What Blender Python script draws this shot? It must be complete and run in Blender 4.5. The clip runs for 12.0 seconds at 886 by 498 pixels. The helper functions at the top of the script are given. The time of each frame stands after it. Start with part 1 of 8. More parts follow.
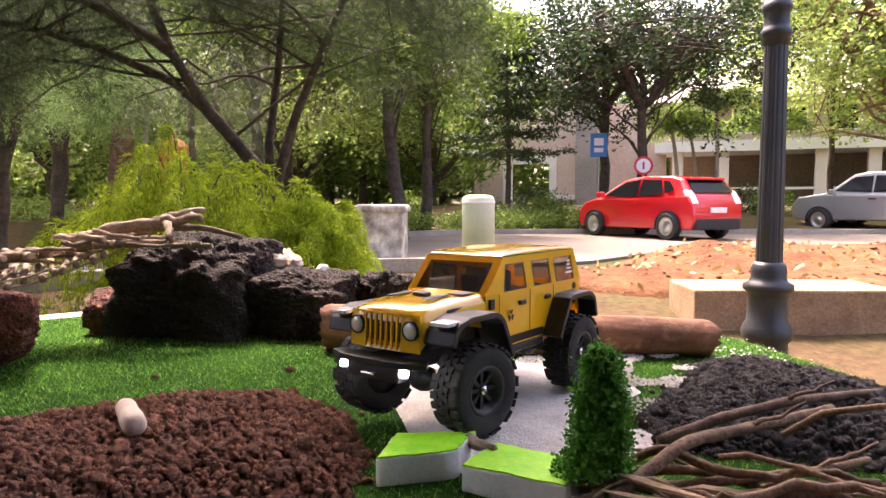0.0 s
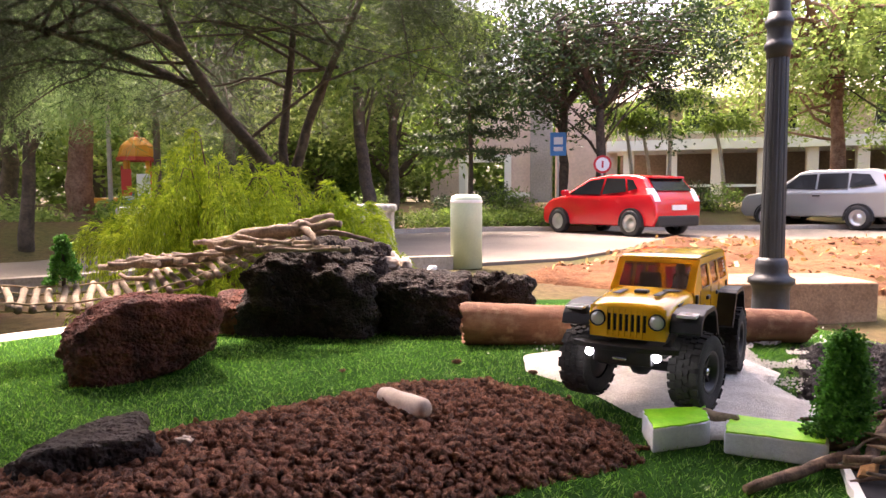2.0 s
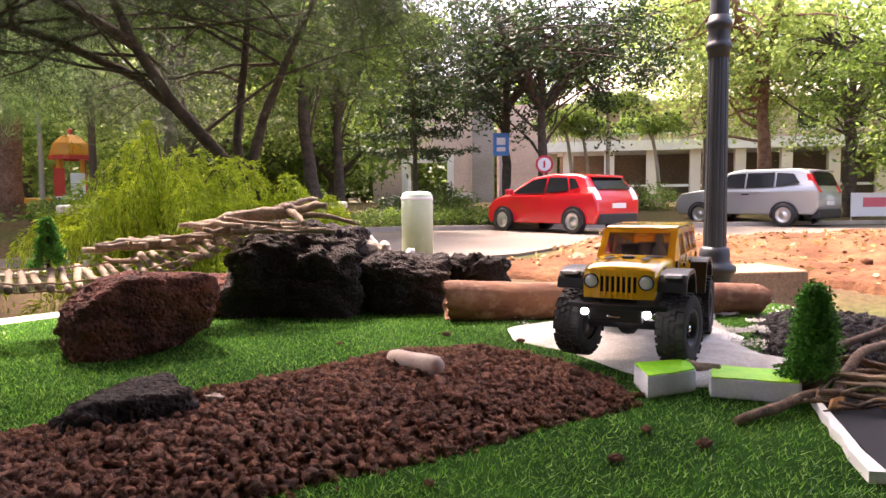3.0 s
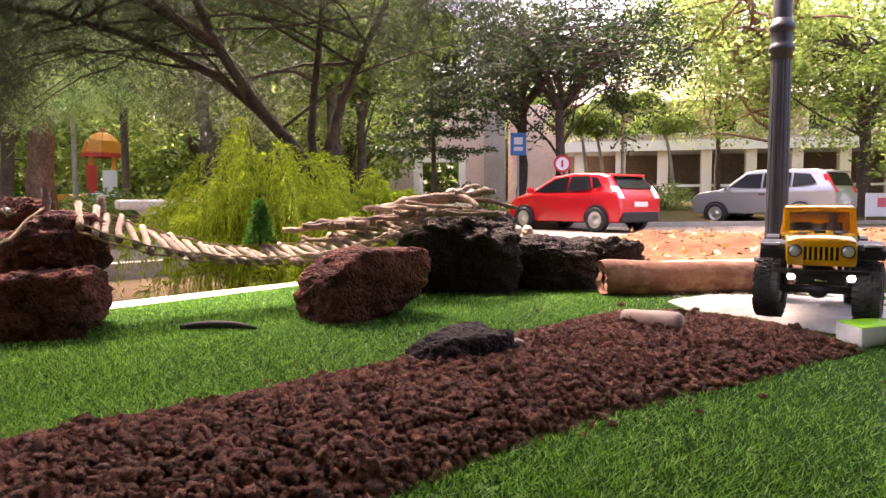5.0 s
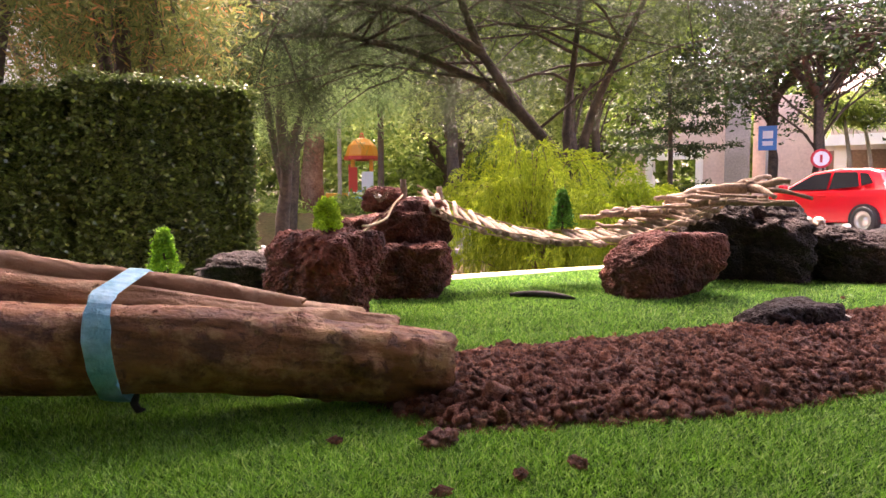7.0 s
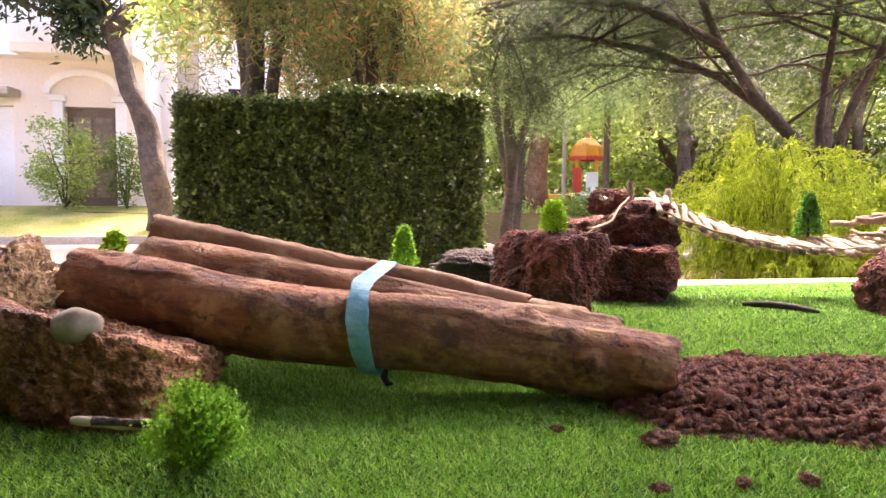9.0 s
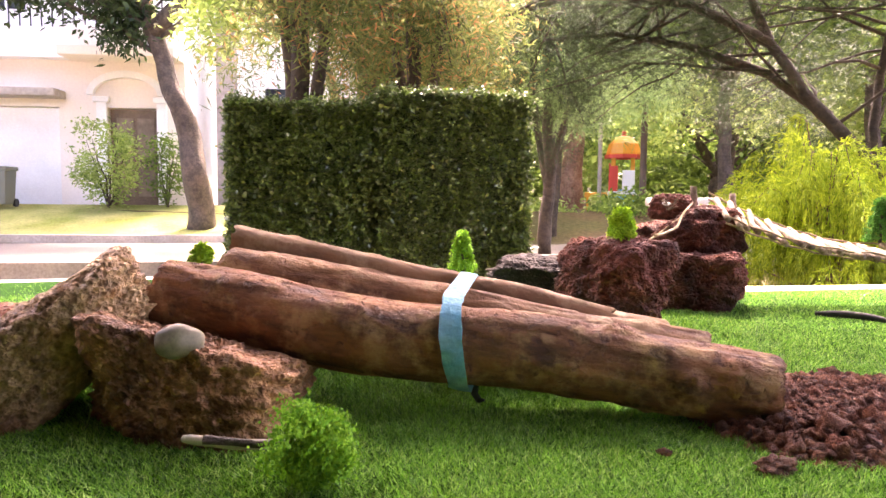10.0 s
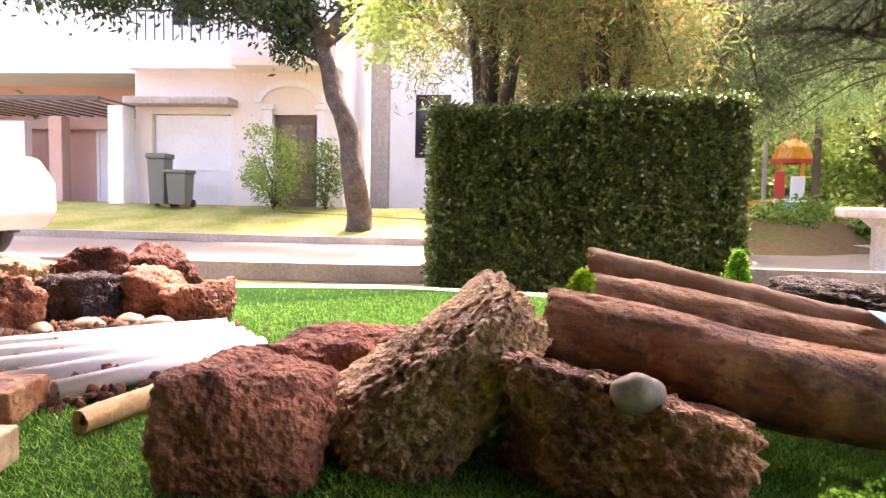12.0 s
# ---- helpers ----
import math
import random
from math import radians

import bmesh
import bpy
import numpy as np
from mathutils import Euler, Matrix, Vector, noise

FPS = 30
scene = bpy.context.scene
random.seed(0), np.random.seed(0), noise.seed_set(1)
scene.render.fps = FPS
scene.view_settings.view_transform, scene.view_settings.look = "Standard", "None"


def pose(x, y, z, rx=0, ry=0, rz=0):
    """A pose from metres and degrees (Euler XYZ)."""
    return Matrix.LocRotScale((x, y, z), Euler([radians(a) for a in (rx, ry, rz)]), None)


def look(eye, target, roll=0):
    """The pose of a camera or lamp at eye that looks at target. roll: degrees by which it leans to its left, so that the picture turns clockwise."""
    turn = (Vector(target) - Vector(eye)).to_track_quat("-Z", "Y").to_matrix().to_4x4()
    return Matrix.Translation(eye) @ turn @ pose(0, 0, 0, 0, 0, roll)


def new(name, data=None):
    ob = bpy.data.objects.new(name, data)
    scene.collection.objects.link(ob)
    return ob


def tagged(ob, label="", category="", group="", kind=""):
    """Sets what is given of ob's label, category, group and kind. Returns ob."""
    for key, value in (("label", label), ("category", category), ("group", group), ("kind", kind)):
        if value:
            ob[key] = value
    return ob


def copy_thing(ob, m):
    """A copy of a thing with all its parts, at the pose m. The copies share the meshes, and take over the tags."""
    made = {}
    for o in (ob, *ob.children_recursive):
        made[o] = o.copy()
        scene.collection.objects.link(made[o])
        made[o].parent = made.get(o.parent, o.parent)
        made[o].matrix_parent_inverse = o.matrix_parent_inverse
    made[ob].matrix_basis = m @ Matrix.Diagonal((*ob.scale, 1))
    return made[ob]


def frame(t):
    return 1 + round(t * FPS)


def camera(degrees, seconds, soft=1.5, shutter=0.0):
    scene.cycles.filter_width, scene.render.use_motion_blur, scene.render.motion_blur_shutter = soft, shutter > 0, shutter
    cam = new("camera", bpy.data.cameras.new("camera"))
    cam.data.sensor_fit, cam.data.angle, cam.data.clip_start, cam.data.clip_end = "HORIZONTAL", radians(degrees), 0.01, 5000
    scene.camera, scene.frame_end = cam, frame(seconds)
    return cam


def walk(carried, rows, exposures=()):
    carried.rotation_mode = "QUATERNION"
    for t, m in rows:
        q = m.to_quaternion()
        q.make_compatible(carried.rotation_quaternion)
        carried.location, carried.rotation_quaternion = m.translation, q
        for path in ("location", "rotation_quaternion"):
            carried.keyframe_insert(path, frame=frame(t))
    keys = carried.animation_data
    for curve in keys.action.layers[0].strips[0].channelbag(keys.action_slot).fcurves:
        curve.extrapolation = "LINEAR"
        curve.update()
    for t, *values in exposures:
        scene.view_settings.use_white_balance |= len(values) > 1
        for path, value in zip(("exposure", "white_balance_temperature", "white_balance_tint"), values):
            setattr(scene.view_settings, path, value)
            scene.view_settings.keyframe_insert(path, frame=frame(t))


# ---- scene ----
cam = camera(66.2, 12.0)
PATH = [
    (0, (0.14, 0.832, 0.438), (-0.427, 2.745, 0.299), 0.0),
    (0.5, (0.065, 0.661, 0.433), (-0.43, 2.594, 0.293), -0.1),
    (1, (-0.035, 0.524, 0.49), (-0.527, 2.457, 0.346), -0.3),
    (1.5, (-0.2, 0.501, 0.502), (-0.684, 2.436, 0.354), -0.3),
    (2, (-0.365, 0.506, 0.468), (-0.779, 2.457, 0.321), -0.2),
    (2.5, (-0.397, 0.46, 0.436), (-0.67, 2.436, 0.29), -0.4),
    (3, (-0.486, 0.386, 0.405), (-0.729, 2.366, 0.262), -0.4),
    (3.2, (-0.528, 0.356, 0.407), (-0.77, 2.336, 0.261), -0.2),
    (4.8, (-0.96, 0.103, 0.378), (-1.203, 2.082, 0.234), -0.1),
    (5, (-1.032, 0.068, 0.356), (-1.277, 2.048, 0.214), -0.2),
    (5.5, (-1.108, 0.005, 0.366), (-1.376, 1.981, 0.222), -0.2),
    (6, (-1.258, -0.229, 0.393), (-1.667, 1.723, 0.248), -0.1),
    (6.5, (-1.271, -0.335, 0.412), (-1.945, 1.542, 0.263), 0.1),
    (7, (-1.216, -0.268, 0.318), (-2.08, 1.531, 0.177), -0.1),
    (7.5, (-1.114, -0.26, 0.285), (-2.197, 1.415, 0.144), 0.2),
    (9.3, (-1.21, -0.338, 0.331), (-2.622, 1.071, 0.184), 0.5),
    (9.5, (-1.224, -0.345, 0.335), (-2.648, 1.051, 0.184), 0.5),
    (10, (-1.27, -0.383, 0.348), (-2.723, 0.984, 0.198), 0.5),
    (10.5, (-1.353, -0.437, 0.376), (-2.842, 0.89, 0.223), 0.5),
    (11, (-1.44, -0.495, 0.39), (-2.971, 0.783, 0.24), 0.9),
    (11.5, (-1.522, -0.556, 0.403), (-3.099, 0.665, 0.249), 0.7),
    (12, (-1.658, -0.632, 0.37), (-3.34, 0.441, 0.225), 1.2),
]
walk(cam, [(t, look(eye, target, roll)) for t, eye, target, roll in PATH], [(0, 2.75, 7150, 26), (3.2, 2.73, 7100, 26), (5, 2.85, 7250, 32), (6.5, 3.1, 7400, 37), (7, 3.3, 7350, 38), (7.5, 4.0, 7300, 36), (9.5, 3.85, 7250, 36), (10, 4.1, 7250, 36), (10.5, 4.15, 7200, 35), (11.5, 4.05, 7200, 32), (12, 3.85, 7200, 32)])

# ---- world, sun and exposure ----
world = bpy.data.worlds.new("overcast_sky")
scene.world = world
world.use_nodes = True
wn = world.node_tree.nodes
sky = wn.new("ShaderNodeTexSky")
sky.sky_type = "NISHITA"
sky.sun_disc = False
sky.sun_elevation = radians(60)
sky.sun_rotation = radians(320)
sky.air_density, sky.dust_density, sky.ozone_density = 0.7, 6.0, 0.4
wn["Background"].inputs["Strength"].default_value = 0.15
world.node_tree.links.new(sky.outputs[0], wn["Background"].inputs["Color"])
sun = new("sun", bpy.data.lights.new("sun", "SUN"))
sun.data.energy, sun.data.angle, sun.data.color = 2.1, radians(12), (1.0, 0.93, 0.82)
sun.matrix_world = look((-6.4, 7.7, 17.3), (0, 0, 0))

# ---- materials ----


def surf(name, c1, c2, scale=8.0, rough=0.8, bump=0.3, fine=60.0, metal=0.0, coat=0.0, var=0.25, island=False, dist=0.01, spec=0.5, pits=0.0, pit_scale=40.0, random_ob=False):
    """Two-scale procedural surface: broad colour patches, fine grain, bump."""
    m = bpy.data.materials.new(name)
    m.use_nodes = True
    nt = m.node_tree
    n, ln = nt.nodes, nt.links
    b = n["Principled BSDF"]
    tc = n.new("ShaderNodeTexCoord")
    n1 = n.new("ShaderNodeTexNoise")
    n1.inputs["Scale"].default_value, n1.inputs["Detail"].default_value = scale, 5
    n2 = n.new("ShaderNodeTexNoise")
    n2.inputs["Scale"].default_value, n2.inputs["Detail"].default_value, n2.inputs["Roughness"].default_value = fine, 6, 0.65
    ln.new(tc.outputs["Object"], n1.inputs["Vector"])
    ln.new(tc.outputs["Object"], n2.inputs["Vector"])
    ramp = n.new("ShaderNodeMapRange")
    ramp.inputs["From Min"].default_value, ramp.inputs["From Max"].default_value = 0.35, 0.65
    ln.new(n1.outputs["Fac"], ramp.inputs["Value"])
    mix = n.new("ShaderNodeMix")
    mix.data_type = "RGBA"
    mix.inputs["A"].default_value, mix.inputs["B"].default_value = (*c1, 1), (*c2, 1)
    if island or random_ob:
        src = n.new("ShaderNodeNewGeometry").outputs["Random Per Island"] if island else n.new("ShaderNodeObjectInfo").outputs["Random"]
        add = n.new("ShaderNodeMath")
        add.operation = "MULTIPLY_ADD"
        add.inputs[1].default_value = 0.45
        ln.new(ramp.outputs[0], add.inputs[0])
        half = n.new("ShaderNodeMath")
        half.operation = "MULTIPLY"
        half.inputs[1].default_value = 0.55
        ln.new(src, half.inputs[0])
        ln.new(half.outputs[0], add.inputs[2])
        ln.new(add.outputs[0], mix.inputs["Factor"])
    else:
        ln.new(ramp.outputs[0], mix.inputs["Factor"])
    hsv = n.new("ShaderNodeHueSaturation")
    val = n.new("ShaderNodeMapRange")
    val.inputs["From Min"].default_value, val.inputs["From Max"].default_value = 0.3, 0.7
    val.inputs["To Min"].default_value, val.inputs["To Max"].default_value = 1 - var, 1 + var
    ln.new(n2.outputs["Fac"], val.inputs["Value"])
    ln.new(val.outputs[0], hsv.inputs["Value"])
    ln.new(mix.outputs["Result"], hsv.inputs["Color"])
    ln.new(hsv.outputs[0], b.inputs["Base Color"])
    b.inputs["Roughness"].default_value, b.inputs["Metallic"].default_value = rough, metal
    b.inputs["Coat Weight"].default_value, b.inputs["Specular IOR Level"].default_value = coat, spec
    b.inputs["Coat Roughness"].default_value = 0.05
    if bump:
        bp = n.new("ShaderNodeBump")
        bp.inputs["Strength"].default_value, bp.inputs["Distance"].default_value = bump, dist
        height = n2.outputs["Fac"]
        if pits:
            vo = n.new("ShaderNodeTexVoronoi")
            vo.inputs["Scale"].default_value = pit_scale
            ln.new(tc.outputs["Object"], vo.inputs["Vector"])
            wob = n.new("ShaderNodeMix")
            wob.data_type = "RGBA"
            wob.blend_type = "ADD"
            wob.inputs["Factor"].default_value = 0.035
            ln.new(tc.outputs["Object"], wob.inputs["A"])
            ln.new(n1.outputs["Color"], wob.inputs["B"])
            ln.new(wob.outputs["Result"], vo.inputs["Vector"])
            mr = n.new("ShaderNodeMapRange")
            mr.inputs["From Min"].default_value, mr.inputs["From Max"].default_value = 0.08, 0.5
            ln.new(vo.outputs["Distance"], mr.inputs["Value"])
            vo2 = n.new("ShaderNodeTexVoronoi")
            vo2.inputs["Scale"].default_value = pit_scale * 2.6
            ln.new(tc.outputs["Object"], vo2.inputs["Vector"])
            both = n.new("ShaderNodeMath")
            both.operation = "MULTIPLY_ADD"
            both.inputs[1].default_value = 0.4
            ln.new(vo2.outputs["Distance"], both.inputs[0])
            ln.new(mr.outputs[0], both.inputs[2])
            mr = both
            ad = n.new("ShaderNodeMath")
            ad.operation = "MULTIPLY_ADD"
            ad.inputs[1].default_value = pits
            ln.new(mr.outputs[0], ad.inputs[0])
            ln.new(height, ad.inputs[2])
            height = ad.outputs[0]
        ln.new(height, bp.inputs["Height"])
        ln.new(bp.outputs[0], b.inputs["Normal"])
    return m


def woody(name, c1, c2, c3, stretch=(3.0, 26.0, 26.0), bump=0.9, rough=0.7, spots=0.57):
    """Weathered wood: streaks along local x, dark flakes and sandy patches."""
    m = bpy.data.materials.new(name)
    m.use_nodes = True
    n, ln = m.node_tree.nodes, m.node_tree.links
    b = n["Principled BSDF"]
    tc = n.new("ShaderNodeTexCoord")
    mp = n.new("ShaderNodeMapping")
    mp.inputs["Scale"].default_value = stretch
    ln.new(tc.outputs["Object"], mp.inputs["Vector"])
    streak, patch, grain = (n.new("ShaderNodeTexNoise") for _ in range(3))
    for q, s, dt in ((streak, 1.6, 8), (patch, 17.0, 7), (grain, 130.0, 5)):
        q.inputs["Scale"].default_value, q.inputs["Detail"].default_value = s, dt
        q.inputs["Roughness"].default_value = 0.65
    ln.new(mp.outputs[0], streak.inputs["Vector"])
    ln.new(tc.outputs["Object"], patch.inputs["Vector"])
    ln.new(tc.outputs["Object"], grain.inputs["Vector"])
    r1 = n.new("ShaderNodeValToRGB")
    r1.color_ramp.elements[0].position, r1.color_ramp.elements[1].position = 0.36, 0.62
    r1.color_ramp.elements[0].color, r1.color_ramp.elements[1].color = (*c1, 1), (*c2, 1)
    ln.new(streak.outputs["Fac"], r1.inputs[0])
    mr = n.new("ShaderNodeMapRange")
    mr.inputs["From Min"].default_value, mr.inputs["From Max"].default_value = 0.50, 0.66
    ln.new(patch.outputs["Fac"], mr.inputs["Value"])
    mx = n.new("ShaderNodeMix")
    mx.data_type = "RGBA"
    mx.inputs["B"].default_value = (*c3, 1)
    ln.new(mr.outputs[0], mx.inputs["Factor"])
    ln.new(r1.outputs[0], mx.inputs["A"])
    flake = n.new("ShaderNodeTexNoise")
    flake.inputs["Scale"].default_value, flake.inputs["Detail"].default_value, flake.inputs["Roughness"].default_value = 58.0, 9, 0.75
    flake.inputs["Distortion"].default_value = 0.6
    ln.new(tc.outputs["Object"], flake.inputs["Vector"])
    fm = n.new("ShaderNodeMapRange")
    fm.inputs["From Min"].default_value, fm.inputs["From Max"].default_value = spots, spots + 0.14
    ln.new(flake.outputs["Fac"], fm.inputs["Value"])
    fx = n.new("ShaderNodeMix")
    fx.data_type = "RGBA"
    fx.inputs["B"].default_value = (c1[0] * 1.25, c1[1] * 1.25, c1[2] * 1.25, 1)
    ln.new(fm.outputs[0], fx.inputs["Factor"])
    ln.new(mx.outputs["Result"], fx.inputs["A"])
    ln.new(fx.outputs["Result"], b.inputs["Base Color"])
    drop = n.new("ShaderNodeMath")
    drop.operation = "MULTIPLY_ADD"
    drop.inputs[1].default_value = -0.8
    ln.new(fm.outputs[0], drop.inputs[0])
    ln.new(streak.outputs["Fac"], drop.inputs[2])
    ad = n.new("ShaderNodeMath")
    ad.operation = "MULTIPLY_ADD"
    ad.inputs[1].default_value = 0.35
    ln.new(grain.outputs["Fac"], ad.inputs[0])
    ln.new(drop.outputs[0], ad.inputs[2])
    bp = n.new("ShaderNodeBump")
    bp.inputs["Strength"].default_value, bp.inputs["Distance"].default_value = bump, 0.008
    ln.new(ad.outputs[0], bp.inputs["Height"])
    ln.new(bp.outputs[0], b.inputs["Normal"])
    b.inputs["Roughness"].default_value = rough
    return m


def leafy(name, dark, light, trans=0.35, rough=0.55, third=None, spec=0.5):
    """Leaves: colour by leaf, some light let through."""
    m = bpy.data.materials.new(name)
    m.use_nodes = True
    n, ln = m.node_tree.nodes, m.node_tree.links
    b = n["Principled BSDF"]
    geo = n.new("ShaderNodeNewGeometry")
    ramp = n.new("ShaderNodeValToRGB")
    ramp.color_ramp.elements[0].color, ramp.color_ramp.elements[1].color = (*dark, 1), (*light, 1)
    if third:
        ramp.color_ramp.elements[1].position = 0.8
        e = ramp.color_ramp.elements.new(1.0)
        e.color = (*third, 1)
    ln.new(geo.outputs["Random Per Island"], ramp.inputs[0])
    ln.new(ramp.outputs[0], b.inputs["Base Color"])
    b.inputs["Roughness"].default_value, b.inputs["Specular IOR Level"].default_value = rough, spec
    tr = n.new("ShaderNodeBsdfTranslucent")
    ln.new(ramp.outputs[0], tr.inputs["Color"])
    mx = n.new("ShaderNodeMixShader")
    mx.inputs[0].default_value = trans
    ln.new(b.outputs[0], mx.inputs[1])
    ln.new(tr.outputs[0], mx.inputs[2])
    ln.new(mx.outputs[0], n["Material Output"].inputs["Surface"])
    return m


def plain(name, col, rough=0.5, metal=0.0, coat=0.0, emit=0.0, trans=0.0, ior=1.45):
    m = bpy.data.materials.new(name)
    m.use_nodes = True
    b = m.node_tree.nodes["Principled BSDF"]
    b.inputs["Base Color"].default_value = (*col, 1)
    b.inputs["Roughness"].default_value, b.inputs["Metallic"].default_value, b.inputs["Coat Weight"].default_value = rough, metal, coat
    b.inputs["Transmission Weight"].default_value, b.inputs["IOR"].default_value = trans, ior
    if emit:
        b.inputs["Emission Color"].default_value, b.inputs["Emission Strength"].default_value = (*col, 1), emit
    return m


